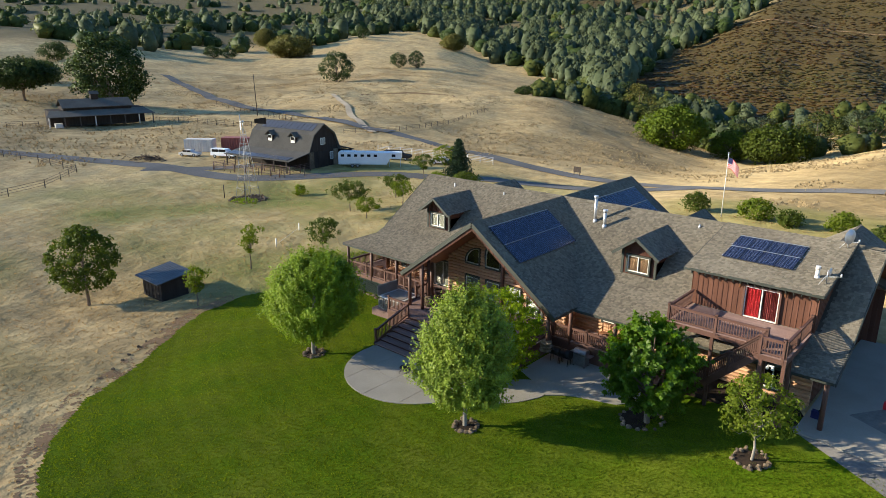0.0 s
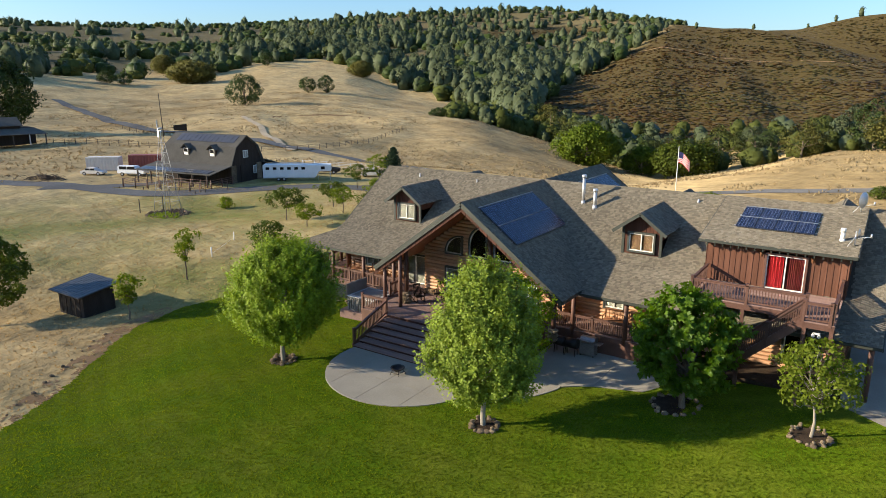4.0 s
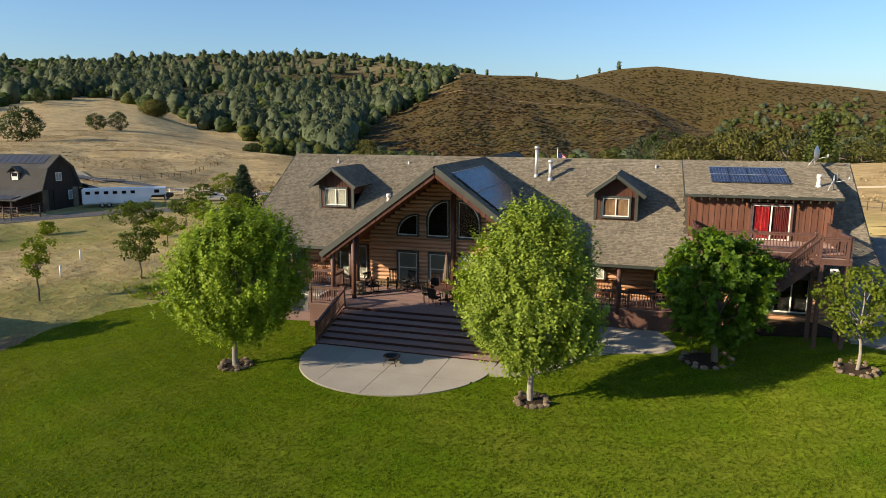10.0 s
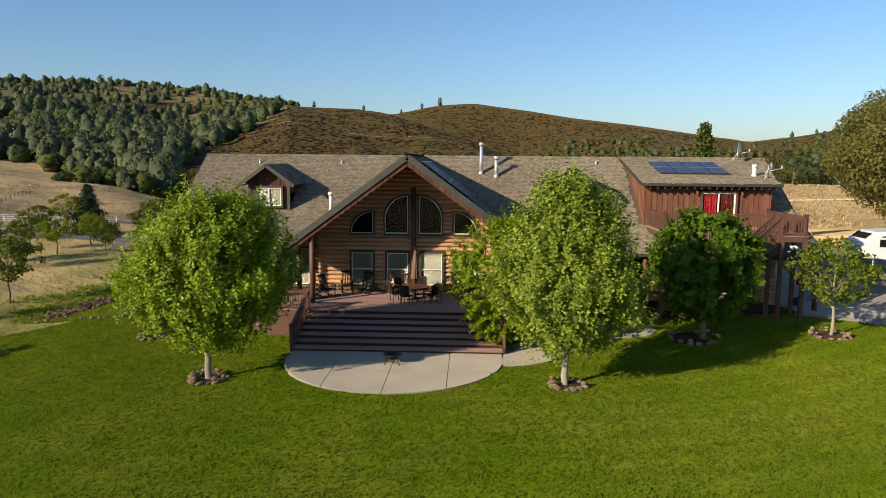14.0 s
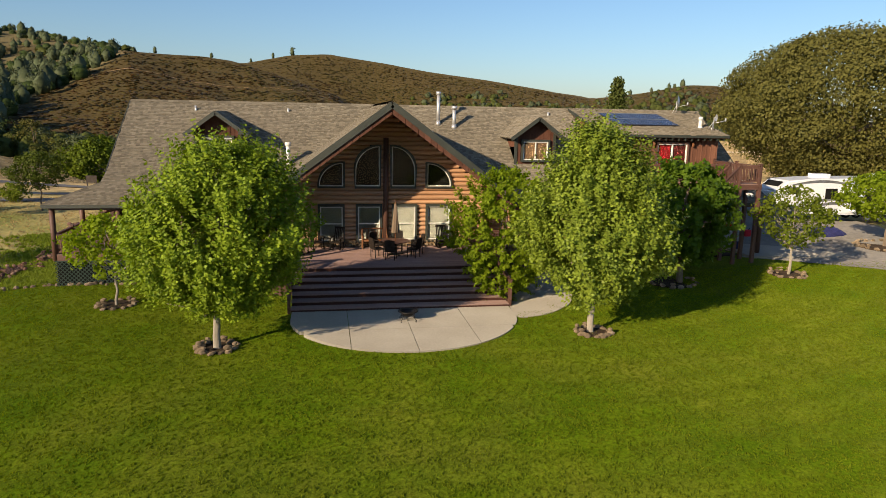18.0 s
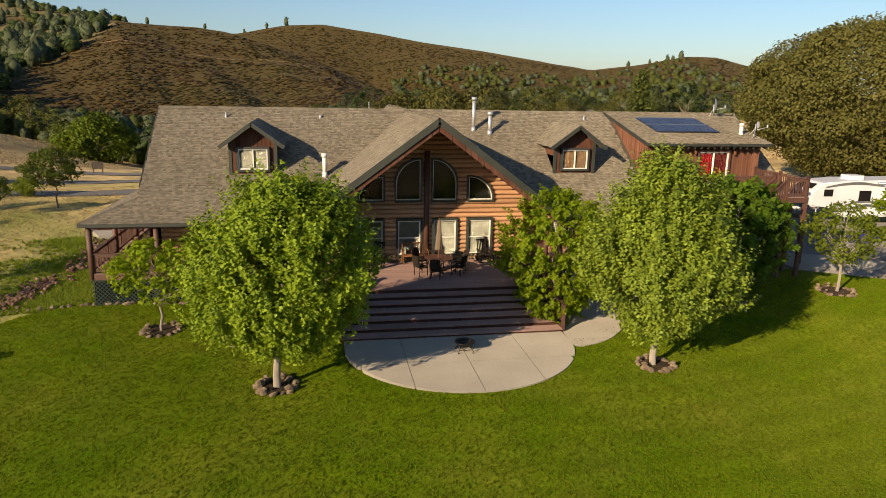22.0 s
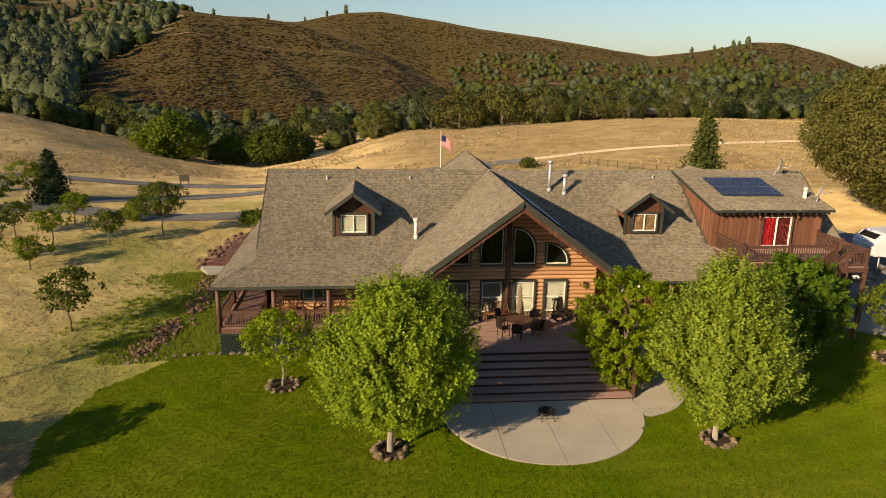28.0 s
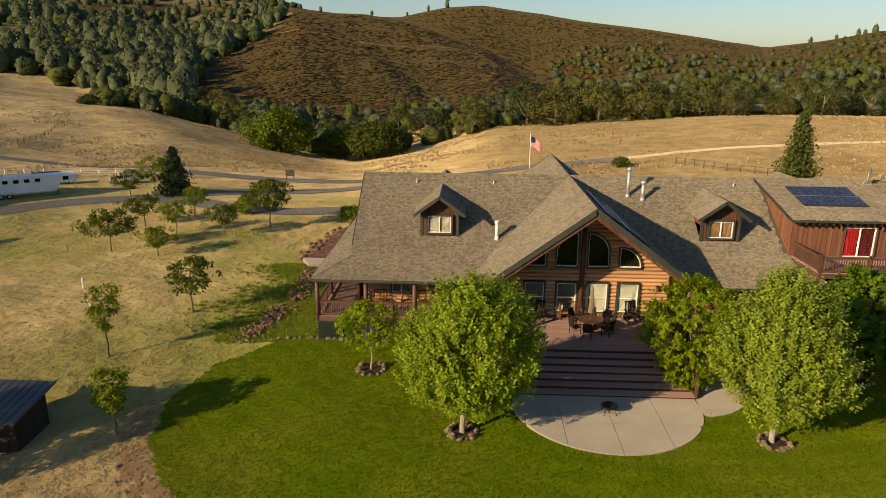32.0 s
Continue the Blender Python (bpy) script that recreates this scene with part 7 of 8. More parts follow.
def fence(label, line, rails=3, height=1.25, step=2.6, mat="post", group="ranch fences", round_posts=False):
    f = empty("fence", label, "fence", group, at=(0, 0, 0))
    prev = None
    for (x0, y0), (x1, y1) in zip(line, line[1:]):
        n = max(1, round(math.hypot(x1 - x0, y1 - y0) / step))
        for k in range(n + (1 if (x1, y1) == line[-1] else 0)):
            x, y = x0 + (x1 - x0) * k / n, y0 + (y1 - y0) * k / n
            z = ground_z(x, y)
            part("post", shape((rod, (x, y, z - 0.2), (x, y, z + height + rs.uniform(-0.05, 0.1)), 0.075, 0.065, 6)), mat, f)
            if prev is not None:
                for r in range(rails):
                    h = height * (0.35 + 0.6 * r / max(1, rails - 1))
                    part("rail", shape((rod, (prev[0], prev[1], prev[2] + h), (x, y, z + h), 0.03 if rails > 1 else 0.012, None, 5, False)), mat, f)
            prev = (x, y, z)
    return f


fence("weathered rail fence of the barn pen", [(-86.5, 26.6), (-77, 27.4), (-68.8, 29.6), (-67.6, 33.0)], 2, 1.5, 3.2)
fence("low kerb rail round the pen", [(-86.0, 25.6), (-69.4, 28.2)], 1, 0.35, 5.5)
fence("wire fence of wooden posts along the drive", [(-140, 2), (-121, 8.5), (-104, 9.2), (-97, 4), (-91, -0.5), (-86.7, -7), (-80, -16), (-75, -24)], 3, 1.35, 5.5)
fence("old wooden post fence across the dry pasture", [(-108, 76), (-106, 94), (-114, 126), (-124, 156)], 3, 1.3, 3.6)
fence("pipe corral rails beside the barn", [(-78, 60), (-70, 62), (-60, 64), (-52, 66)], 4, 1.5, 2.6, "galv")
fence("dark rail fence of the horse paddock", [(-166, 56), (-150, 62), (-130, 66), (-112, 64)], 3, 1.5, 3.6)
fence("dark rail fence of the horse paddock", [(-172, 26), (-182, 10), (-190, -2)], 3, 1.5, 3.6)
fence("dark pipe fence along the lane", [(-203, 96), (-170, 90), (-130, 76), (-104, 54)], 2, 1.3, 6.0)
fence("short dark rail fence in the field behind", [(30, 84), (34, 76), (38, 69), (43, 62)], 2, 1.2, 2.4)
fence("two leaning wooden posts by the windmill", [(-64.6, 15.6), (-64.0, 18.8)], 1, 2.0, 4)
fence("pale stakes in the orchard grass", [(-33, 3), (-37.0, 9.0)], 1, 0.9, 7, "white")
fence("rail fence beside the parking", [(24.5, 30), (28, 32), (32, 33)], 2, 1.4, 1.8)

def beside_barn(x, y):
    a = radians(8)
    return (x * math.cos(a) - y * math.sin(a) - 72.2, x * math.sin(a) + y * math.cos(a) + 41.0)


fence("brown rail pen before the barn's solar lean-to", [beside_barn(*p) for p in ((-16.3, -4.6), (-16.3, -12.0), (-8.0, -12.0), (0.9, -12.0), (0.9, -4.6))], 4, 1.5, 2.4, "stain")
fence("brown rail partition inside the barn pen", [beside_barn(*p) for p in ((-8.0, -11.8), (-8.0, -9.3), (0.6, -9.3))], 3, 1.4, 2.2, "stain")

# horse trailer
tr = empty("horse_trailer", "long white gooseneck horse trailer with a row of small windows", "trailer")
a = math.degrees(math.atan2(50.4 - 43.4, -61.6 + 70.2))
tr.matrix_world = pose(-70.2, 43.0, ground_z(-66, 47) + 0.02, 0, 0, a)
bm = bmesh.new()
prof = [(0, 0.55), (8.9, 0.55), (9.5, 1.7), (11.6, 1.7), (11.6, 2.75), (0.1, 2.85), (0, 2.75)]
lo = [bm.verts.new((x, -1.15, z)) for x, z in prof]
hi = [bm.verts.new((x, 1.15, z)) for x, z in prof]
bm.faces.new(lo)
bm.faces.new(hi[::-1])
for i in range(len(prof)):
    j = (i + 1) % len(prof)
    bm.faces.new((lo[j], lo[i], hi[i], hi[j]))
bmesh.ops.bevel(bm, geom=bm.edges[:], offset=0.06, segments=2, affect="EDGES")
part("body", bm, "trailer", tr)
for k in range(6):
    x = 0.5 + 1.22 * k
    w = part("window", shape((box, x, x + 0.62, -1.175, -1.15, 2.0, 2.45)), "dark", tr, "small dark window")
part("window", shape((box, 9.9, 10.6, -1.175, -1.15, 2.0, 2.5)), "dark", tr)
part("stripe", shape((box, 0.05, 8.8, -1.165, -1.152, 0.6, 0.68)), "alu", tr)
for x in (2.6, 3.55):
    wheel(tr, x, -1.05, 0.36, 0.36)
    wheel(tr, x, 1.05, 0.36, 0.36)
part("fender", shape((box, 2.1, 4.05, -1.2, -0.95, 0.72, 0.8)), "alu", tr)
for x in (9.3, 11.4):
    part("jack", shape((rod, (x, 0, 0), (x, 0, 1.75), 0.06, 0.06, 8)), "galv", tr)
part("roof_rack", shape(*[(rod, (x, -0.9, 2.86), (x, -0.9, 3.2), 0.025, 0.025, 5) for x in (1, 3, 5, 7)], (rod, (1, -0.9, 3.2), (7, -0.9, 3.2), 0.03, 0.03, 5)), "galv", tr)


# containers and vehicles at the barn yard
def container(x, y, turn, mat, label, length=6.1):
    c = empty("shipping_container", label, "container", "yard containers")
    c.matrix_world = pose(x, y, ground_z(x, y) + 0.03, 0, 0, turn)
    bm = bmesh.new()
    n = int(length / 0.14)
    for s in (-1.22, 1.22):
        prev = None
        for i in range(n + 1):
            xx = -length / 2 + length * i / n
            yy = s + (0.03 if i % 4 < 2 else -0.03) * (1 if s > 0 else -1)
            cur = (bm.verts.new((xx, yy, 0.15)), bm.verts.new((xx, yy, 2.5)))
            if prev:
                bm.faces.new((prev[0], cur[0], cur[1], prev[1]))
            prev = cur
    part("side", bm, mat, c)
    part("roof", shape((box, -length / 2, length / 2, -1.22, 1.22, 2.5, 2.6)), mat, c)
    part("floor", shape((box, -length / 2, length / 2, -1.22, 1.22, 0, 0.15)), mat, c)
    for s in (-1, 1):
        part("end", shape((box, s * length / 2 - 0.04, s * length / 2 + 0.04, -1.22, 1.22, 0.15, 2.5)), mat, c)
    return c


container(-109.5, 37.0, 38, "box_white", "weathered white shipping container at the barn yard")
container(-105.5, 43.5, 38, "box_red", "rust-red shipping container beside the white one")
container(-100.5, 47.5, 38, "box_white", "white storage box behind the barn", 4.5)


def vehicle(name, label, x, y, turn, paint, prof, cabin, wheels, width=1.8):
    v = empty(name, label, "car", "yard vehicles")
    v.matrix_world = pose(x, y, ground_z(x, y) + 0.03, 0, 0, turn)

    def extrude(pts, w):
        bm = bmesh.new()
        lo = [bm.verts.new((px, -w / 2, pz)) for px, pz in pts]
        hi = [bm.verts.new((px, w / 2, pz)) for px, pz in pts]
        bm.faces.new(lo)
        bm.faces.new(hi[::-1])
        for i in range(len(pts)):
            j = (i + 1) % len(pts)
            bm.faces.new((lo[j], lo[i], hi[i], hi[j]))
        bmesh.ops.bevel(bm, geom=bm.edges[:], offset=0.07, segments=2, affect="EDGES")
        return bm

    part("body", extrude(prof, width), paint, v)
    cab = part("cabin", extrude(cabin, width * 0.88), paint, v)
    zs = [p[1] for p in cabin]
    xs = [p[0] for p in cabin]
    z0, z1 = min(zs) + 0.1, max(zs) - 0.1
    for s in (-1, 1):
        n = 2
        for k in range(n):
            a0 = min(xs) + 0.35 + (max(xs) - min(xs) - 0.7) * k / n
            a1 = a0 + (max(xs) - min(xs) - 0.7) / n - 0.08
            part("side_window", shape((box, a0, a1, s * width * 0.44 - 0.012, s * width * 0.44 + 0.012, z0, z1)), "dark", cab)
    for x0 in wheels:
        for s in (-1, 1):
            wheel(v, x0, s * (width / 2 - 0.08), 0.34, 0.34)
    return v


SEDAN = [(-2.2, 0.3), (2.2, 0.3), (2.25, 0.7), (1.2, 0.88), (-1.6, 0.92), (-2.2, 0.8)]
SEDAN_TOP = [(-1.5, 0.88), (1.1, 0.86), (0.45, 1.38), (-0.95, 1.4)]
TRUCK = [(-2.7, 0.45), (2.7, 0.45), (2.75, 1.0), (1.4, 1.15), (-2.7, 1.15)]
TRUCK_TOP = [(-2.65, 1.1), (1.3, 1.1), (0.75, 1.8), (-2.6, 1.85)]
vehicle("sedan_car", "old white sedan parked by the container", -104.5, 31.8, 28, "box_white", SEDAN, SEDAN_TOP, (-1.35, 1.4))
vehicle("pickup_truck", "white pickup truck with a camper shell", -97.5, 35.5, 25, "trailer", TRUCK, TRUCK_TOP, (-1.7, 1.75), 1.9)
rb = np.random.default_rng(61)
pile = bmesh.new()
for k in range(160):
    a, d, e = rb.uniform(0, 6.28), abs(rb.normal(0, 1)), rb.uniform(0, 6.28)
    c = Vector((4.2 * d * math.cos(a), 1.3 * d * math.sin(a), max(0.05, 0.75 - 0.5 * d * d) * rb.random()))
    w = Vector((math.cos(e), math.sin(e), rb.normal(0, 0.25))) * rb.uniform(0.5, 1.6)
    rod(pile, c - w, c + w, 0.05, 0.02, 4)
bp = tagged(part("brush_pile", pile, "post"), "long heap of brown dead branches beside the drive", "brush pile", kind="stuff")
bp.matrix_world = pose(-107.0, 24.5, ground_z(-107, 24.5), 0, 0, 12)
vehicle("utility_vehicle", "dark utility vehicle behind the trailer", -68.0, 56.0, 30, "rubber", TRUCK, TRUCK_TOP, (-1.7, 1.75), 1.7)
vehicle("jeep", "pale jeep parked behind the trailer", -58.5, 58.5, 30, "box_white", SEDAN, SEDAN_TOP, (-1.35, 1.4))

# stable
st = empty("stable", "long low dark stable with a raised centre roof and open porch", "stable")
st.matrix_world = pose(-168.5, 40.5, -0.9, 0, 0, 80)
part("body", shape((box, -9, 9, 0, 9, 0, 3.1)), "barn_wood", st)
lr = [(-13.5, -3.6, 2.9), (13.5, -3.6, 2.9), (12.0, 1.5, 4.2), (-12.0, 1.5, 4.2)]
part("porch_roof", shape((plate, lr, 0.15)), "barn_roof", st)
part("body", shape((box, -12, 12, 1.5, 8, 0, 4.2)), "barn_wood", st)
for s in (-1, 1):
    pts = [(-9.0, 4.75 + s * 4.6, 4.9), (9.0, 4.75 + s * 4.6, 4.9), (9.0, 4.75, 6.9), (-9.0, 4.75, 6.9)]
    part("roof", shape((plate, pts if s < 0 else pts[::-1], 0.15)), "barn_roof", st)
part("upper_wall", shape((box, -8.6, 8.6, 1.0, 8.6, 4.1, 5.0)), "barn_wood", st)
cup = part("cupola", shape((box, -0.9, 0.9, 3.9, 5.7, 6.6, 8.2)), "barn_wood", st, "small roof cupola")
part("cupola_roof", shape((plate, [(-1.2, 3.6, 8.1), (1.2, 3.6, 8.1), (1.2, 4.8, 8.9), (-1.2, 4.8, 8.9)], 0.06), (plate, [(1.2, 6.0, 8.1), (-1.2, 6.0, 8.1), (-1.2, 4.8, 8.9), (1.2, 4.8, 8.9)], 0.06)), "barn_roof", cup)
for k in range(8):
    x = -13.0 + k * 26 / 7
    part("post", shape((box, x - 0.12, x + 0.12, -3.4, -3.16, 0, 2.9)), "box_white" if k % 3 == 0 else "post", st)
part("tank", shape((box, -11.6, -9.8, -2.6, -1.4, 0.0, 1.2)), "box_white", st, "white water tank")

# utility pole
up = empty("utility_pole", "tall thin leaning utility pole beside the lane", "pole", at=(-158.0, 83.5, ground_z(-158, 83.5)))
part("pole", shape((rod, (0, 0, -0.3), (-0.7, 0, 12.6), 0.15, 0.1, 8)), "post", up)
part("crossarm", shape((beam, (-1.6, 0, 12.0), (0.3, 0, 12.1), 0.12, 0.12)), "post", up)

# travel trailer by the parking
rv = empty("travel_trailer", "large white fifth-wheel travel trailer with grey swoosh stripes", "trailer")
rv.matrix_world = pose(29.0, 9.2, 0.95, 0, 0, -2)
bm = bmesh.new()
prof = [(0.2, 1.35), (2.6, 1.25), (2.9, 0.55), (11.4, 0.55), (11.4, 3.3), (3.2, 3.2), (0.9, 3.05), (0.0, 2.3)]
lo = [bm.verts.new((x, -1.25, z)) for x, z in prof]
hi = [bm.verts.new((x, 1.25, z)) for x, z in prof]
bm.faces.new(lo)
bm.faces.new(hi[::-1])
for i in range(len(prof)):
    j = (i + 1) % len(prof)
    bm.faces.new((lo[j], lo[i], hi[i], hi[j]))
bmesh.ops.bevel(bm, geom=bm.edges[:], offset=0.12, segments=2, affect="EDGES")
part("body", bm, "trailer", rv)
part("slide_out", shape((box, 6.0, 9.6, -1.9, -1.2, 0.85, 2.75)), "trailer", rv, "white slide-out room")
for x0, z0, w, h, y in ((3.9, 1.75, 0.95, 0.75, -1.275), (6.6, 1.6, 1.2, 0.8, -1.92), (8.3, 1.6, 0.9, 0.8, -1.92), (1.1, 2.1, 0.7, 0.5, -1.275)):
    part("window", shape((box, x0, x0 + w, y, y + 0.03, z0, z0 + h)), "dark", rv, "dark tinted window")
part("front_window", shape((plate, [(0.32, -0.9, 2.62), (0.32, 0.9, 2.62), (0.72, 0.9, 2.95), (0.72, -0.9, 2.95)], 0.02)), "dark", rv)
for z0, x0, x1 in ((1.45, 2.9, 5.8), (1.15, 3.2, 5.9), (2.75, 1.2, 5.9)):
    bm = bmesh.new()
    prev = None
    for i in range(13):
        u = i / 12
        x = x0 + (x1 - x0) * u
        z = z0 + 0.28 * math.sin(u * 3.0)
        wd = 0.05 + 0.05 * math.sin(math.pi * u)
        cur = (bm.verts.new((x, -1.272, z - wd)), bm.verts.new((x, -1.272, z + wd)))
        if prev:
            bm.faces.new((prev[0], cur[0], cur[1], prev[1]))
        prev = cur
    part("stripe", bm, "bbq", rv, "grey swoosh stripe")
part("air_conditioner", shape((box, 3.6, 4.7, -0.5, 0.5, 3.2, 3.5)), "trailer", rv)
part("air_conditioner", shape((box, 8.6, 9.6, -0.5, 0.5, 3.3, 3.5)), "trailer", rv)
part("awning_roll", shape((rod, (5.2, -1.38, 3.05), (11.2, -1.38, 3.05), 0.09, 0.09, 8)), "alu", rv)
for x in (7.6, 8.5):
    wheel(rv, x, -1.1, 0.38, 0.38)
    wheel(rv, x, 1.1, 0.38, 0.38)
for x in (1.0, 3.4):
    part("jack", shape((rod, (x, -0.8, 0.0), (x, -0.8, 1.3), 0.06, 0.06, 6)), "galv", rv)
tarp = bmesh.new()
bmesh.ops.create_icosphere(tarp, subdivisions=3, radius=1.0)
for v in tarp.verts:
    k = 1 + 0.25 * noise.noise(v.co * 2.5)
    v.co = Vector((v.co.x * 1.3 * k, v.co.y * 0.7 * k, max(-0.1, v.co.z * 0.55 * k)))
tp = tagged(part("tarpaulin", tarp, "flag_blue"), "crumpled blue tarpaulin heap on the gravel", "tarpaulin")
tp.location = (29.6, 3.2, 0.86)

# sign board, far cabin
sg = empty("notice_board", "small brown wooden notice board on two posts", "sign", at=(-37.5, 73.0, ground_z(-37.5, 73)))
part("board", shape((box, -0.75, 0.75, -0.05, 0.05, 0.7, 1.75)), "post", sg)
for x in (-0.62, 0.62):
    part("post", shape((box, x - 0.07, x + 0.07, -0.05, 0.06, -0.2, 0.7)), "post", sg)
cb = empty("cabin", "small brown cabin under the trees at the field's edge", "cabin", at=(88, 205, ground_z(88, 205)))
part("body", shape((box, -5, 5, -3, 3, -0.5, 2.8)), "barn_wood", cb)
for s in (-1, 1):
    pts = [(-5.6, s * 3.7, 2.6), (5.6, s * 3.7, 2.6), (5.6, 0, 4.6), (-5.6, 0, 4.6)]
    part("roof", shape((plate, pts if s < 0 else pts[::-1], 0.15)), "barn_roof", cb)

# oaks in the pasture
for k, (b, r, h, w) in enumerate(((-47.7, 322, 15, 17), (-52.3, 500, 16, 33), (-58.4, 480, 8, 13), (-57.2, 485, 8, 12), (-39.1, 560, 13, 21), (-46.7, 600, 12, 13), (-43.0, 400, 9, 11), (-41.5, 402, 10, 11), (-69.5, 410, 10, 17), (-71.2, 250, 14, 22), (-70.0, 300, 9, 17), (-31.4, 300, 4, 9), (-65.1, 232, 25, 24), (-54.5, 600, 15, 22))):
    x, y = HUB[0] + r * math.sin(radians(b)), HUB[1] + r * math.cos(radians(b))
    far_tree("pasture_oak", OAK, x, y, h, w, "leaf_far" if k not in (1, 4, 13) else "leaf_oak", 90 + k, 330 if w < 20 else 800, 0.06 if k != 9 else 0.35)
# bushes behind the house
for k, (x, y, h, r) in enumerate(((-3.5, 44.5, 2.4, 2.0), (3.5, 45.0, 2.6, 2.4), (7.5, 44.0, 2.0, 1.8), (12.5, 46.0, 2.4, 2.0), (17.0, 44.0, 2.0, 1.8), (-20.0, 33.5, 1.6, 2.0), (20, 83, 2.2, 1.8))):
    tree("bush", "rounded green bush behind the house", (x, y), h, r, 0.05, "leaf_olive" if k % 2 else "leaf_orchard", int(40 + 25 * r * r), 14, 0.24, 0.05, 130 + k, belly=0.4, lumps=0.4, group="garden bushes", limbs=6)

# ---- fittings on the roofs ----
def panel_array(name, label, origin, ex, ey, cols, rows, pw, ph, gap=0.03, cells=(6, 10)):
    """Rows of framed solar panels; ex, ey run along and up the roof from its lower corner."""
    ex, ey = Vector(ex).normalized(), Vector(ey).normalized()
    n = ex.cross(ey)
    o = Vector(origin)
    arr = empty(name, label, "solar panel", "roof solar arrays")
    for r in range(rows):
        for c in range(cols):
            a = o + ex * c * (pw + gap) + ey * r * (ph + gap * 2.5) + n * 0.13
            q = [a, a + ex * pw, a + ex * pw + ey * ph, a + ey * ph]
            p = part("panel", shape((plate, q, 0.04)), "solar_frame", arr)
            inset = [a + ex * 0.025 + ey * 0.025, a + ex * (pw - 0.025) + ey * 0.025, a + ex * (pw - 0.025) + ey * (ph - 0.025), a + ex * 0.025 + ey * (ph - 0.025)]
            part("glass", shape((plate, [v + n * 0.006 for v in inset], 0.004)), "solar", p)
            bm = bmesh.new()
            for k in range(1, cells[0]):
                x = pw * k / cells[0]
                beam(bm, a + ex * x + ey * 0.03 + n * 0.008, a + ex * x + ey * (ph - 0.03) + n * 0.008, 0.012, 0.004)
            for k in range(1, cells[1]):
                yy = ph * k / cells[1]
                beam(bm, a + ex * 0.03 + ey * yy + n * 0.008, a + ex * (pw - 0.03) + ey * yy + n * 0.008, 0.007, 0.004)
            part("cell_grid", bm, "cell_line", p)["kind"] = "stuff"
    for r in range(rows):
        for v in ((r * (ph + gap * 2.5) - gap * 1.2,) if r else ()) + ((rows * (ph + gap * 2.5) - gap,) if r == rows - 1 else ()):
            s = o + ey * v + n * 0.135
            part("edge_rail", shape((beam, s - ex * 0.05, s + ex * (cols * (pw + gap) + 0.02), 0.05, 0.03)), "alu", arr)
    for r in range(rows):
        for f in (0.2, 0.8):
            s = o + ey * (r * (ph + gap * 2.5) + ph * f) + n * 0.06
            part("rail", shape((beam, s - ex * 0.1, s + ex * (cols * (pw + gap) + 0.1), 0.04, 0.05)), "alu", arr)
    return arr


sd = (0, RIDGE_Y - SHED_Y, RIDGE_Z - SHED_Z)
panel_array("solar_array", "blue-black solar panels on the wide dormer roof", (14.25, 3.05, SHED_Z + (RIDGE_Z - SHED_Z) * (3.05 - SHED_Y) / (RIDGE_Y - SHED_Y)), (1, 0, 0), sd, 4, 2, 0.98, 1.5)
gs = (-1, 0, GABLE_PITCH)
panel_array("solar_array", "dark blue solar panels on the gable's shaded slope", (3.3, -2.8, gable_roof(3.3)), (0, 1, 0), gs, 7, 2, 0.99, 1.6)
panel_array("solar_array", "dark blue solar panels on the rear gable slope", (3.6, 10.6, gable_roof(3.6)), (0, 1, 0), gs, 7, 2, 0.99, 1.6)


def flue(name, label, x, y, zt, r, cap=True, mat="galv"):
    z = main_roof(y)
    f = empty(name, label, "roof pipe", "roof pipes", at=(x, y, z))
    part("pipe", shape((rod, (0, 0, -0.1), (0, 0, zt - z - 0.12), r, r, 14)), mat, f)
    part("flashing", shape((rod, (0, 0, -0.12), (0, 0, 0.2), r * 1.6, r * 1.1, 14)), mat, f)
    if cap:
        part("cap", shape((rod, (0, 0, zt - z - 0.2), (0, 0, zt - z), r * 1.45, r * 1.4, 14)), mat, f)
    return f


flue("chimney_flue", "tall shiny steel chimney flue on the roof", 3.8, 6.02, 9.6, 0.11)
flue("chimney_flue", "short pale steel flue with a cap", 4.75, 5.75, 8.75, 0.12)
flue("vent_pipe", "white capped vent pipe low on the roof", -5.15, 2.6, 6.55, 0.11, True, "white")
for x, y, h in ((-10.66, 6.85, 0.42), (-5.3, 6.9, 0.32), (11.2, 7.0, 0.35)):
    flue("vent_pipe", "small black vent pipe near the ridge", x, y, main_roof(y) + h, 0.05, False, "galv")
vz = SHED_Z + (RIDGE_Z - SHED_Z) * (2.85 - SHED_Y) / (RIDGE_Y - SHED_Y)
f = empty("vent_pipe", "white capped vent pipe on the dormer roof", "roof pipe", "roof pipes", at=(19.6, 2.9, vz))
part("pipe", shape((rod, (0, 0, -0.1), (0, 0, 0.55), 0.11, 0.11, 14)), "white", f)
part("cap", shape((rod, (0, 0, 0.5), (0, 0, 0.7), 0.14, 0.13, 14)), "white", f)
part("flashing", shape((rod, (0, 0, -0.1), (0, 0, 0.14), 0.19, 0.12, 14)), "white", f)


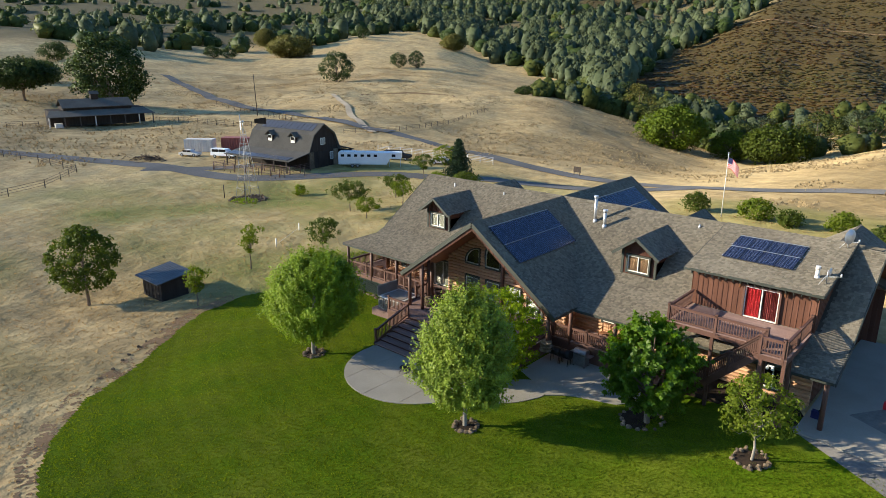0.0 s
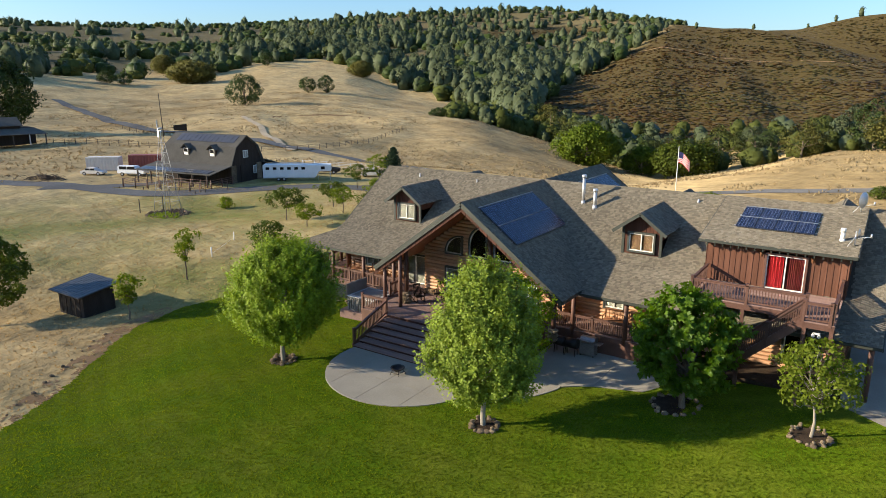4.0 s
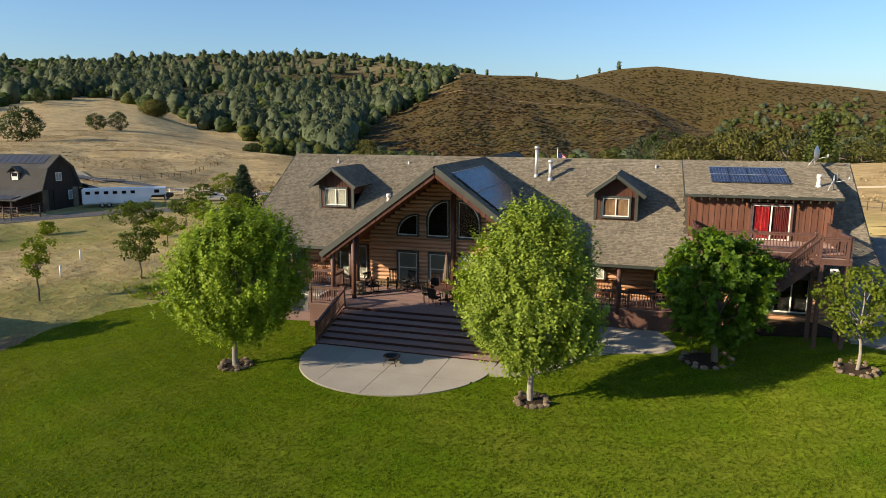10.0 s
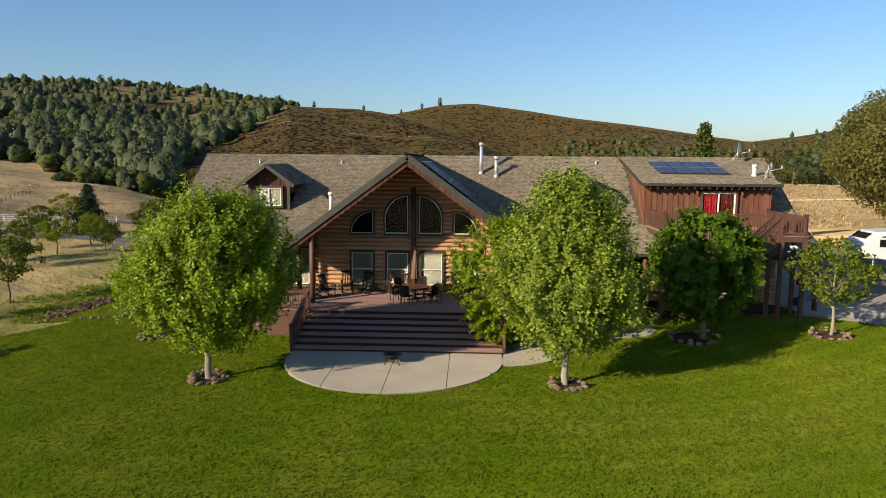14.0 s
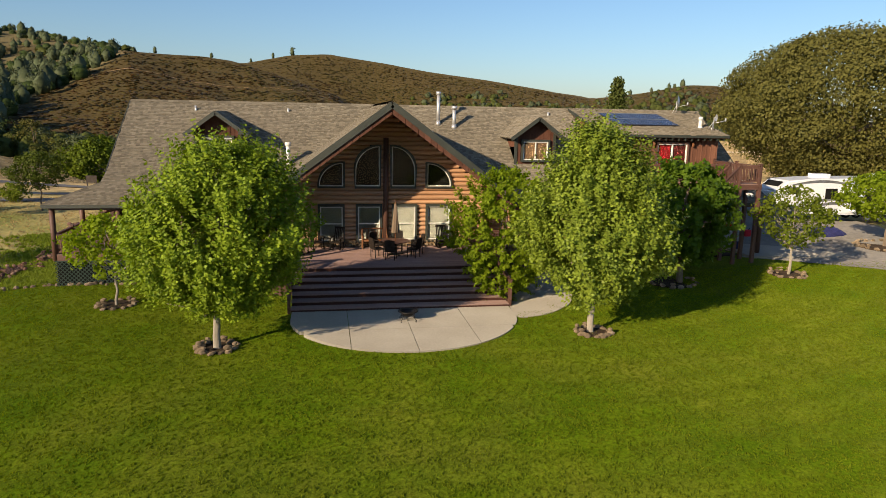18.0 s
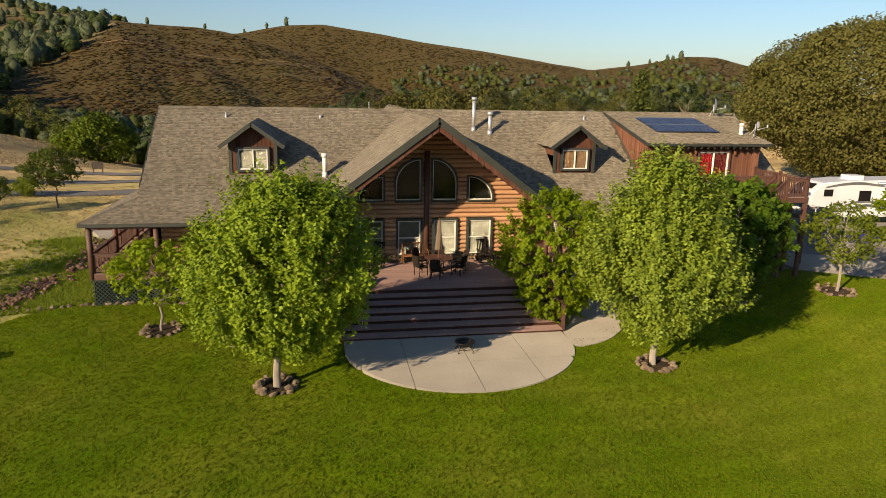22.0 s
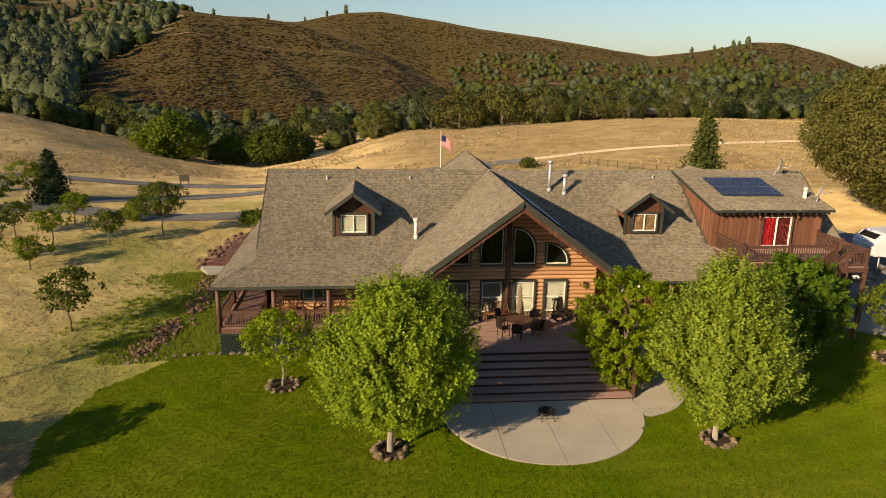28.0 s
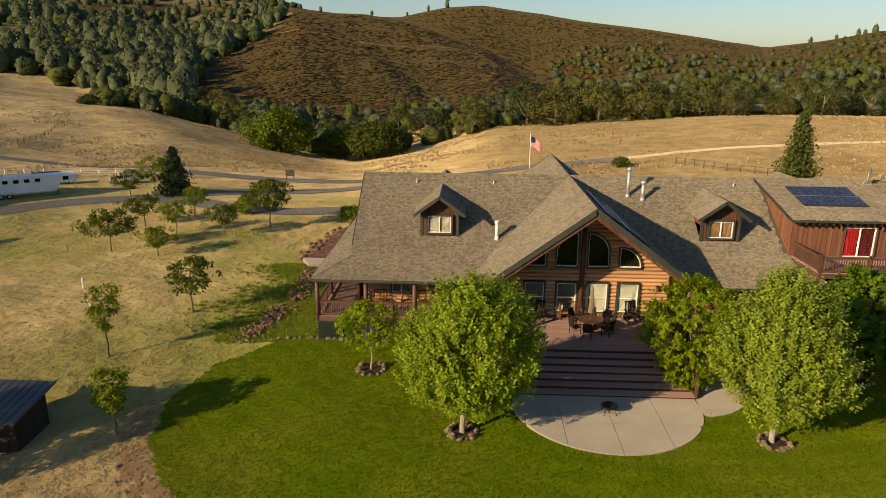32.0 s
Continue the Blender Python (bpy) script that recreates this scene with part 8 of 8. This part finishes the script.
def dish(x, y, z, r, label, turn):
    d = empty("satellite_dish", label, "satellite dish", "roof dishes")
    d.matrix_world = pose(x, y, z, 0, 0, turn)
    bm = bmesh.new()
    rings = []
    for i in range(5):
        t = i / 4 * r
        rings.append([bm.verts.new((t * math.cos(a), t * t * 0.35 / r - 0.1, 0.75 + t * math.sin(a) * 1.1)) for a in np.linspace(0, 2 * math.pi, 20, endpoint=False)])
    for p, q in zip(rings[1:], rings[2:]):
        for i in range(20):
            bm.faces.new((p[i], p[(i + 1) % 20], q[(i + 1) % 20], q[i]))
    bm.faces.new(rings[1])
    part("reflector", bm, "galv", d)
    part("mast", shape((rod, (0, 0.1, 0), (0, 0.1, 0.8), 0.03, 0.03, 8), (rod, (0.35, 0.35, 0), (0, 0.1, 0.55), 0.018, 0.018, 6), (rod, (-0.35, 0.35, 0), (0, 0.1, 0.55), 0.018, 0.018, 6)), "galv", d)
    part("arm", shape((rod, (0, 0.0, 0.45), (0, -0.62, 0.6), 0.02, 0.02, 6), (rod, (0, -0.6, 0.55), (0, -0.6, 0.75), 0.05, 0.05, 8)), "galv", d)
    return d


dish(20.2, 6.9, SHED_Z + (RIDGE_Z - SHED_Z) * (6.9 - SHED_Y) / (RIDGE_Y - SHED_Y) + 0.02, 0.42, "grey satellite dish at the roof ridge", 60)
dish(20.3, 2.4, SHED_Z + 0.28, 0.2, "small white antenna dish at the dormer corner", 80)


def lantern(x, y, z, label):
    l = empty("wall_lantern", label, "wall lamp", "wall lamps", at=(x, y, z))
    part("body", shape((rod, (0, -0.16, -0.14), (0, -0.16, 0.14), 0.07, 0.09, 8)), "rustic", l)
    part("hood", shape((rod, (0, -0.16, 0.14), (0, -0.16, 0.24), 0.13, 0.03, 8)), "iron", l)
    part("bracket", shape((box, -0.04, 0.04, -0.16, 0.0, 0.06, 0.1)), "iron", l)
    return l


lantern(16.0, SW - 0.06, 6.75, "bronze wall lantern beside the balcony door")
lantern(18.5, SW - 0.06, 6.75, "bronze wall lantern beside the balcony door")
lantern(4.6, -0.08, 3.1, "bronze wall lantern on the log wall")
fl = empty("flood_light", "pair of white floodlights under the stair landing", "flood light", at=(19.4, -3.02, 4.3))
for x in (-0.13, 0.13):
    part("lamp_head", shape((rod, (x, 0.05, 0.0), (x, -0.12, -0.08), 0.05, 0.085, 10)), "white", fl)
part("bracket", shape((box, -0.16, 0.16, 0.02, 0.1, -0.03, 0.05)), "white", fl)

# lattice under the porch
lat = empty("porch_lattice", "dark green diagonal lattice skirt under the porch", "lattice", at=(0, 0, 0))


def lattice(x0, x1, y, z0, z1):
    part("frame", shape((box, x0, x1, y - 0.02, y + 0.02, z1 - 0.06, z1), (box, x0, x1, y - 0.02, y + 0.02, z0, z0 + 0.06)), "lattice", lat)
    h = z1 - z0
    n = int((x1 - x0 + h) / 0.2)
    for s in (1, -1):
        bm = bmesh.new()
        for k in range(n + 1):
            a = x0 - h + k * 0.2
            p, q = (a, z0), (a + h, z1)
            if p[0] < x0:
                p = (x0, z0 + x0 - p[0])
            if q[0] > x1:
                q = (x1, z1 - (q[0] - x1))
            if q[0] - p[0] > 0.05:
                e = ((p[0], q[0]) if s > 0 else (x0 + x1 - p[0], x0 + x1 - q[0]))
                beam(bm, (e[0], y + 0.008 * s, p[1]), (e[1], y + 0.008 * s, q[1]), 0.012, 0.04)
        part("slats", bm, "lattice", lat)


for a, b in ((-16.25, -13.2), (-13.2, -10.2), (-10.2, -7.0)):
    lattice(a, b, -1.0, -0.65, 0.82)
# near-black sheets paint the darkness under the porch floor
part("backing", shape((box, -16.2, -7.0, -0.8, -0.75, -0.7, 0.8), (box, -16.22, -16.18, -0.8, 16.0, -1.0, 0.8)), "dark", lat)
skirt = tagged(part("deck_skirt", shape((box, -6.85, -4.75, -5.15, -5.1, -0.5, 0.82), (box, 4.75, 4.95, -5.15, -5.1, -0.3, 0.82), (box, 4.9, 4.95, -5.1, -1.1, -0.3, 0.82), (box, -6.88, -6.83, -5.1, -1.1, -0.5, 0.82), (box, 5.0, 12.8, -1.0, -0.95, -0.2, 0.82)), "stain"), "red-brown skirt boards below the deck", "skirting", kind="structure")
found = tagged(part("stone_base", shape((box, -5.25, 5.25, -0.13, 0.1, DECK_Z - 0.02, DECK_Z + 0.36)), "soil"), "mortared stone base below the logs", "wall", kind="structure")
for k in range(96):
    x = -5.2 + 10.4 * ((k % 48) + 0.5) / 48
    stone(found, x, -0.13, DECK_Z + 0.09 + 0.17 * (k // 48), 0.115)
for x in (-5.05, 6.1):
    pier = empty("stone_pier", "round stone pier under a porch post", "pier", "stone piers", at=(x, -2.6 if x < 0 else -3.45, DECK_Z))
    part("core", shape((rod, (0, 0, 0), (0, 0, 0.8), 0.3, 0.26, 12)), "stone", pier)
    for k in range(30):
        a = 2 * math.pi * k / 10 + (k // 10) * 0.3
        stone(pier, 0.29 * math.cos(a), 0.29 * math.sin(a), 0.13 + 0.25 * (k // 10), 0.13)
porch_post(-5.05, -2.6, DECK_Z + 0.8, gable_roof(5.05) - 0.2, 0.12)


# ---- things on the deck and patio ----
def patio_chair():
    c = empty("patio_chair", "dark woven patio chair at the round table", "chair", "chairs round the table")
    part("seat", shape((box, -0.25, 0.25, -0.25, 0.24, 0.40, 0.46)), "wicker", c)
    bm = bmesh.new()
    n = 6
    prev = None
    for i in range(n + 1):
        x = -0.25 + 0.5 * i / n
        y = 0.24 + 0.05 * math.cos((i / n - 0.5) * 3)
        h = 0.98 + 0.05 * math.cos((i / n - 0.5) * 3)
        cur = [bm.verts.new(p) for p in ((x, y, 0.46), (x, y + 0.1, h), (x, y + 0.14, h), (x, y + 0.05, 0.46))]
        if prev:
            for j in range(4):
                bm.faces.new((prev[j], cur[j], cur[(j + 1) % 4], prev[(j + 1) % 4]))
        prev = cur
    part("backrest", bm, "wicker", c)
    for x in (-0.27, 0.27):
        part("armrest", shape((box, x - 0.03, x + 0.03, -0.22, 0.28, 0.64, 0.68)), "wicker", c)
    for x in (-0.23, 0.23):
        for y in (-0.22, 0.24):
            part("leg", shape((rod, (x, y, 0), (x, y, 0.64 if y < 0 else 0.42), 0.022, 0.02, 6)), "iron", c)
    return c


TX, TY = 0.3, -2.45
tb = empty("patio_table", "round dark patio table with an umbrella hole", "table", at=(TX, TY, DECK_Z))
part("tabletop", shape((rod, (0, 0, 0.70), (0, 0, 0.74), 0.72, 0.74, 28)), "stain", tb)
part("pedestal", shape((rod, (0, 0, 0), (0, 0, 0.7), 0.09, 0.07, 10)), "iron", tb)
for k in range(4):
    a = k * math.pi / 2 + 0.4
    part("foot", shape((beam, (0, 0, 0.06), (0.45 * math.cos(a), 0.45 * math.sin(a), 0.03), 0.05, 0.05)), "iron", tb)
um = empty("patio_umbrella", "closed tan patio umbrella standing in the table", "umbrella", at=(TX, TY, DECK_Z))
part("pole", shape((rod, (0, 0, 0.74), (0, 0, 2.75), 0.025, 0.022, 8)), "rustic", um)
bm = bmesh.new()
for k in range(8):
    a = 2 * math.pi * k / 8
    p = Vector((0.13 * math.cos(a), 0.13 * math.sin(a), 0))
    rod(bm, Vector((0, 0, 2.62)) + p * 0.2, Vector((0, 0, 1.15)) + p, 0.03, 0.09, 7)
part("canopy", bm, "umbrella", um)
part("finial", shape((rod, (0, 0, 2.74), (0, 0, 2.85), 0.03, 0.01, 8)), "rustic", um)
first = patio_chair()
spots = [(k * 60 + 12 + d) for k, d in enumerate((0, 8, -6, 5, -8, 4))]
for k, a in enumerate(spots):
    r = 1.05 + 0.08 * (k % 2)
    m = pose(TX + r * math.sin(radians(a)), TY + r * math.cos(radians(a)), DECK_Z, 0, 0, -a)
    if k == 0:
        first.matrix_world = m
    else:
        copy_thing(first, m)


def rocking_chair():
    c = empty("rocking_chair", "dark slatted rocking chair on the deck", "chair", "porch chairs")
    part("seat", shape((box, -0.28, 0.28, -0.27, 0.27, 0.40, 0.44)), "wicker", c)
    for k in range(6):
        x = -0.23 + 0.092 * k
        part("slat", shape((beam, (x, 0.27, 0.44), (x, 0.5, 1.12), 0.05, 0.02)), "wicker", c)
    part("crest", shape((beam, (-0.28, 0.5, 1.12), (0.28, 0.5, 1.12), 0.03, 0.1)), "wicker", c)
    for x in (-0.3, 0.3):
        part("arm", shape((box, x - 0.04, x + 0.04, -0.3, 0.36, 0.64, 0.67)), "wicker", c)
        for y in (-0.24, 0.27):
            part("leg", shape((rod, (x * 0.9, y, 0.07), (x * 0.9, y, 0.64), 0.025, 0.025, 6)), "wicker", c)
        bm = bmesh.new()
        pts = [(x * 0.9, -0.5 + 0.1 * k, 0.03 + 0.12 * ((k - 5) / 5) ** 2) for k in range(12)]
        for p, q in zip(pts, pts[1:]):
            beam(bm, p, q, 0.035, 0.04)
        part("rocker", bm, "wicker", c)
    return c


rc = rocking_chair()
rc.matrix_world = pose(3.05, -0.75, DECK_Z, 0, 0, 10)
for x, y, a in ((4.35, -0.8, -12), (-3.6, -0.8, 15), (-2.6, -1.0, -20), (-4.4, -2.0, 60)):
    copy_thing(rc, pose(x, y, DECK_Z, 0, 0, a))
side = empty("side_table", "small dark side table between the rocking chairs", "table", at=(3.7, -0.7, DECK_Z))
part("tabletop", shape((rod, (0, 0, 0.46), (0, 0, 0.5), 0.24, 0.24, 16)), "wicker", side)
for k in range(3):
    a = k * 2.1
    part("leg", shape((rod, (0.18 * math.cos(a), 0.18 * math.sin(a), 0), (0.14 * math.cos(a), 0.14 * math.sin(a), 0.46), 0.018, 0.018, 6)), "wicker", side)


def twig_bench(x, y, turn, label, wide=1.4):
    b = empty("twig_bench", label, "bench", "twig furniture")
    b.matrix_world = pose(x, y, DECK_Z, 0, 0, turn)
    for k in range(5):
        part("seat_slat", shape((rod, (-wide / 2, -0.22 + 0.11 * k, 0.43), (wide / 2, -0.22 + 0.11 * k, 0.43), 0.035, 0.03, 6)), "rustic", b)
    for k in range(9):
        xx = -wide / 2 + wide * k / 8
        part("back_twig", shape((rod, (xx * 0.85, 0.27, 0.44), (xx, 0.38, 1.0 + 0.1 * math.sin(k * 1.3)), 0.02, 0.015, 5)), "rustic", b)
    part("back_rail", shape((rod, (-wide / 2, 0.37, 1.0), (wide / 2, 0.37, 1.0), 0.035, 0.035, 6)), "rustic", b)
    for xx in (-wide / 2, wide / 2):
        for yy in (-0.24, 0.28):
            part("leg", shape((rod, (xx, yy, 0), (xx, yy, 0.68 if yy < 0 else 1.0), 0.04, 0.035, 6)), "rustic", b)
        part("arm", shape((rod, (xx, -0.28, 0.66), (xx, 0.32, 0.7), 0.035, 0.03, 6)), "rustic", b)
    return b


twig_bench(-10.4, 0.9, 0, "rustic bent-twig bench on the porch", 1.5)
twig_bench(-12.6, 0.9, 0, "rustic bent-twig chair on the porch", 0.8)
twig_bench(-8.6, 0.9, 5, "rustic bent-twig chair on the porch", 0.8)
twig_bench(-0.6, -0.55, 0, "rustic bent-twig bench under the gable", 1.3)
twig_bench(8.4, 0.8, 0, "rustic twig bench on the side porch", 1.5)
pot = empty("planter", "weathered half-barrel planter on the porch corner", "planter", at=(-13.9, 0.6, DECK_Z))
part("tub", shape((rod, (0, 0, 0), (0, 0, 0.42), 0.26, 0.34, 14)), "rustic", pot)
part("hoop", shape((rod, (0, 0, 0.28), (0, 0, 0.33), 0.325, 0.332, 14)), "iron", pot)
part("soil", shape((rod, (0, 0, 0.36), (0, 0, 0.4), 0.3, 0.3, 14)), "soil", pot)

tub = empty("hot_tub", "square dark hot tub with a folded tan cover beside the deck", "hot tub", at=(-7.95, -2.9, 0.3))
part("cabinet", shape((box, -1.15, 1.15, -1.1, 1.1, 0, 0.95)), "tub", tub)
for k in range(12):
    x = -1.1 + 0.2 * k
    part("panel_strip", shape((box, x - 0.08, x + 0.08, -1.125, -1.1, 0.05, 0.85)), "tub", tub)
part("shell_rim", shape((box, -1.18, 1.18, -1.14, -0.9, 0.95, 1.02), (box, -1.18, 1.18, 0.9, 1.14, 0.95, 1.02), (box, -1.18, -0.94, -0.9, 0.9, 0.95, 1.02), (box, 0.94, 1.18, -0.9, 0.9, 0.95, 1.02)), "box_white", tub)
part("cover", shape((box, -0.94, 0.94, -0.9, 0.9, 0.97, 1.05)), "tub_cover", tub, "tan insulated cover")
part("folded_cover", shape((beam, (-1.3, -1.05, 1.35), (-1.3, 1.05, 1.35), 0.12, 0.85)), "tub_cover", tub)
base = tagged(part("tub_platform", shape((box, -9.6, -6.95, -4.3, -1.15, -0.7, 0.3)), "deck"), "low board platform under the hot tub", "platform", kind="structure")

pit = empty("fire_pit", "round iron fire pit on curled legs on the patio", "fire pit", at=(0.02, -10.2, 0.05))
bm = bmesh.new()
prof = [(0.05, 0.22), (0.22, 0.25), (0.34, 0.36), (0.4, 0.46), (0.47, 0.46), (0.47, 0.49), (0.38, 0.49), (0.3, 0.4), (0.05, 0.3)]
ringsv = [[bm.verts.new((r * math.cos(a), r * math.sin(a), z)) for a in np.linspace(0, 2 * math.pi, 24, endpoint=False)] for r, z in prof]
for p, q in zip(ringsv, ringsv[1:]):
    for i in range(24):
        bm.faces.new((p[i], p[(i + 1) % 24], q[(i + 1) % 24], q[i]))
part("bowl", bm, "iron", pit)
part("rim", shape(*[(rod, (0.47 * math.cos(a), 0.47 * math.sin(a), 0.485), (0.47 * math.cos(a + 0.27), 0.47 * math.sin(a + 0.27), 0.485), 0.03, 0.03, 6, False) for a in np.linspace(0, 2 * math.pi, 24, endpoint=False)]), "iron", pit)
for k in range(4):
    a = math.pi / 4 + k * math.pi / 2
    bm = bmesh.new()
    pts = [(0.42, 0.46), (0.36, 0.3), (0.44, 0.16), (0.54, 0.06), (0.52, 0.0), (0.45, 0.03)]
    for p, q in zip(pts, pts[1:]):
        rod(bm, (p[0] * math.cos(a), p[0] * math.sin(a), p[1]), (q[0] * math.cos(a), q[0] * math.sin(a), q[1]), 0.016, 0.016, 5)
    part("leg", bm, "iron", pit)
    b = a + math.pi / 2
    part("brace", shape((rod, (0.44 * math.cos(a), 0.44 * math.sin(a), 0.16), (0.44 * math.cos(b), 0.44 * math.sin(b), 0.16), 0.012, 0.012, 5)), "iron", pit)

pit.scale = (0.82, 0.82, 0.82)

gr = empty("barbecue_grill", "steel gas barbecue grill on the side patio", "grill", at=(7.75, -1.75, 0.055))
part("cabinet", shape((box, -0.45, 0.45, -0.28, 0.28, 0.1, 0.8)), "bbq", gr)
bm = bmesh.new()
pts = [(-0.3, 0.86), (0.3, 0.86), (0.3, 1.0), (0.15, 1.16), (-0.15, 1.16), (-0.3, 1.0)]
lo = [bm.verts.new((-0.45, y, z)) for y, z in pts]
hi = [bm.verts.new((0.45, y, z)) for y, z in pts]
bm.faces.new(lo[::-1])
bm.faces.new(hi)
for i in range(6):
    j = (i + 1) % 6
    bm.faces.new((lo[i], lo[j], hi[j], hi[i]))
part("lid", bm, "bbq", gr, "domed steel lid")
part("lid_handle", shape((rod, (-0.35, -0.34, 0.98), (0.35, -0.34, 0.98), 0.018, 0.018, 8)), "alu", gr)
for s in (-1, 1):
    part("side_shelf", shape((box, s * 0.63 - 0.17, s * 0.63 + 0.17, -0.26, 0.26, 0.8, 0.84)), "bbq", gr)
for x in (-0.4, 0.4):
    for y in (-0.24, 0.24):
        part("caster", shape((rod, (x - 0.02, y, 0.05), (x + 0.02, y, 0.05), 0.05, 0.05, 10)), "rubber", gr)
for x, lab in ((6.9, "black covered barrel smoker on the side patio"), (6.2, "dark covered grill beside the deck rail")):
    sm = empty("smoker_grill", lab, "grill", at=(x, -2.3, 0.055))
    part("barrel", shape((rod, (-0.4, 0, 0.75), (0.4, 0, 0.75), 0.3, 0.3, 16)), "iron", sm)
    for xx in (-0.3, 0.3):
        for yy in (-0.22, 0.22):
            part("leg", shape((rod, (xx, yy, 0), (xx, yy * 0.7, 0.6), 0.02, 0.02, 6)), "iron", sm)
for x, y, c in ((24.2, 6.0, "flag_red"), (24.0, 3.6, "flag_red"), (21.2, 0.2, "flag_blue")):
    cn = empty("fuel_can", "small red plastic can on the concrete" if c == "flag_red" else "blue plastic bin under the porch", "can", at=(x, y, 0.78 if y > 1 else 0.66))
    part("can", shape((box, -0.2, 0.2, -0.15, 0.15, 0, 0.42)), c, cn)
    part("spout", shape((rod, (0.1, 0, 0.42), (0.2, 0, 0.55), 0.03, 0.02, 8)), "rubber", cn)
# picnic table and parasol on the side porch
pt = empty("picnic_table", "red-brown picnic table on the side porch", "table", at=(10.7, 0.3, DECK_Z))
for k in range(5):
    part("top_plank", shape((box, -0.8, 0.8, -0.36 + 0.148 * k, -0.22 + 0.148 * k, 0.72, 0.755)), "rustic", pt)
for x in (-0.6, 0.6):
    part("leg", shape((beam, (x, -0.3, 0), (x, 0.1, 0.72), 0.06, 0.09), (beam, (x, 0.3, 0), (x, -0.1, 0.72), 0.06, 0.09)), "rustic", pt)


# ---- grass ----
def tufts(name, label, mat, inside, x0, x1, y0, y1, count, h, w, seed, lift=0.02):
    """Short blades in tufts, joined into one object."""
    rng = np.random.default_rng(seed)
    x, y = rng.uniform(x0, x1, count), rng.uniform(y0, y1, count)
    ok = np.array([inside(a, b) for a, b in zip(x, y)])
    x, y = x[ok], y[ok]
    z = np.array([ground_z(a, b) for a, b in zip(x, y)]) + lift
    n = len(x)
    out = []
    for k in range(3):
        a = rng.uniform(0, 2 * math.pi, n)
        hh = h * rng.uniform(0.5, 1.4, n)
        ww = w * rng.uniform(0.6, 1.3, n)
        lean_x, lean_y = rng.normal(0, 0.5, n) * hh, rng.normal(0, 0.5, n) * hh
        c = np.stack([x, y, z], 1) + np.stack([rng.normal(0, w, n), rng.normal(0, w, n), np.zeros(n)], 1)
        s = np.stack([np.cos(a) * ww, np.sin(a) * ww, np.zeros(n)], 1)
        t = np.stack([lean_x, lean_y, hh], 1)
        out.append(np.stack([c - s, c + s, c + t + s * 0.25, c + t - s * 0.25], 1))
    v = np.concatenate(out).reshape(-1, 3)
    return tagged(new(name, leaf_mesh(name, v, mat)), label, "grass", kind="stuff")


M["blade"] = leaf_material("lawn_blade", (0.08, 0.122, 0.003), (0.185, 0.214, 0.011), 0.45, 0.85)
M["dry_blade"] = leaf_material("dry_blade", (0.29, 0.195, 0.085), (0.47, 0.338, 0.155), 0.2, 0.8)
M["weed"] = leaf_material("weed_blade", (0.13, 0.18, 0.02), (0.27, 0.32, 0.04), 0.35, 0.7)


def on_lawn(x, y):
    if -5.0 < x < 5.0 and math.hypot(x - PC[0], y - PC[1]) < PR + 0.05:
        return False
    if -4.9 < x < 9.9 and y > -9.4 and (x < 6.4 or y > -6.4):
        return False
    if x > 12.5 and y > -3.7 and x < 29:
        return False
    return lawn_inside(x, y) and not (9 < x < 13 and y > -5.4)


tufts("lawn_blades", "short green blades of the mown lawn", "blade", on_lawn, -24, 32, -33, 0, 115000, 0.05, 0.026, 201)
tufts("dry_grass_blades", "tufts of dry golden grass on the slope", "dry_blade", lambda x, y: not lawn_inside(x, y) and not (-22 < x < 25 and y > -1.5 and y < 32), -75, 12, -48, 45, 28000, 0.085, 0.034, 202)
tufts("green_weeds", "patches of green weeds beside the rocks", "weed", lambda x, y: not lawn_inside(x, y) and x < -16.6 and noise.noise((x * 0.3, y * 0.3, 1.0)) + 1.3 * noise.noise((x * 3.1, y * 3.1, 2.0)) > max(-0.6, (-20.5 - x) * 0.2 - 0.5), -27, -16.5, -1, 16, 20000, 0.13, 0.03, 203)


def on_meadow(x, y):
    dx, dy = x - HUB[0], y - HUB[1]
    r, b = math.hypot(dx, dy), math.degrees(math.atan2(dx, dy))
    if r > np.interp(b, FEET_COLS[0], FEET_COLS[1]) - 6 or abs(b) > 78 or r < 62:
        return False
    if -110 < x < 5 and y < 62 or -24 < x < 36 and y < 60:
        return False
    return noise.noise((x * 0.03, y * 0.03, 5.5)) + 0.8 * noise.noise((x * 0.13, y * 0.13, 7.5)) > -0.05


tufts("tall_dry_grass", "clumps of tall brown grass over the pasture", "tall_grass", on_meadow, -300, 200, 5, 250, 48000, 0.32, 0.14, 204)
tufts("mill_weeds", "bright green weeds at the windmill's foot", "weed", lambda x, y: math.hypot(x - MX - 1.0, (y - MY + 1.2) * 1.3) < 2.6 * (0.8 + 0.4 * noise.noise((x, y, 0))), MX - 6, MX + 6, MY - 6, MY + 4, 2500, 0.22, 0.06, 205)
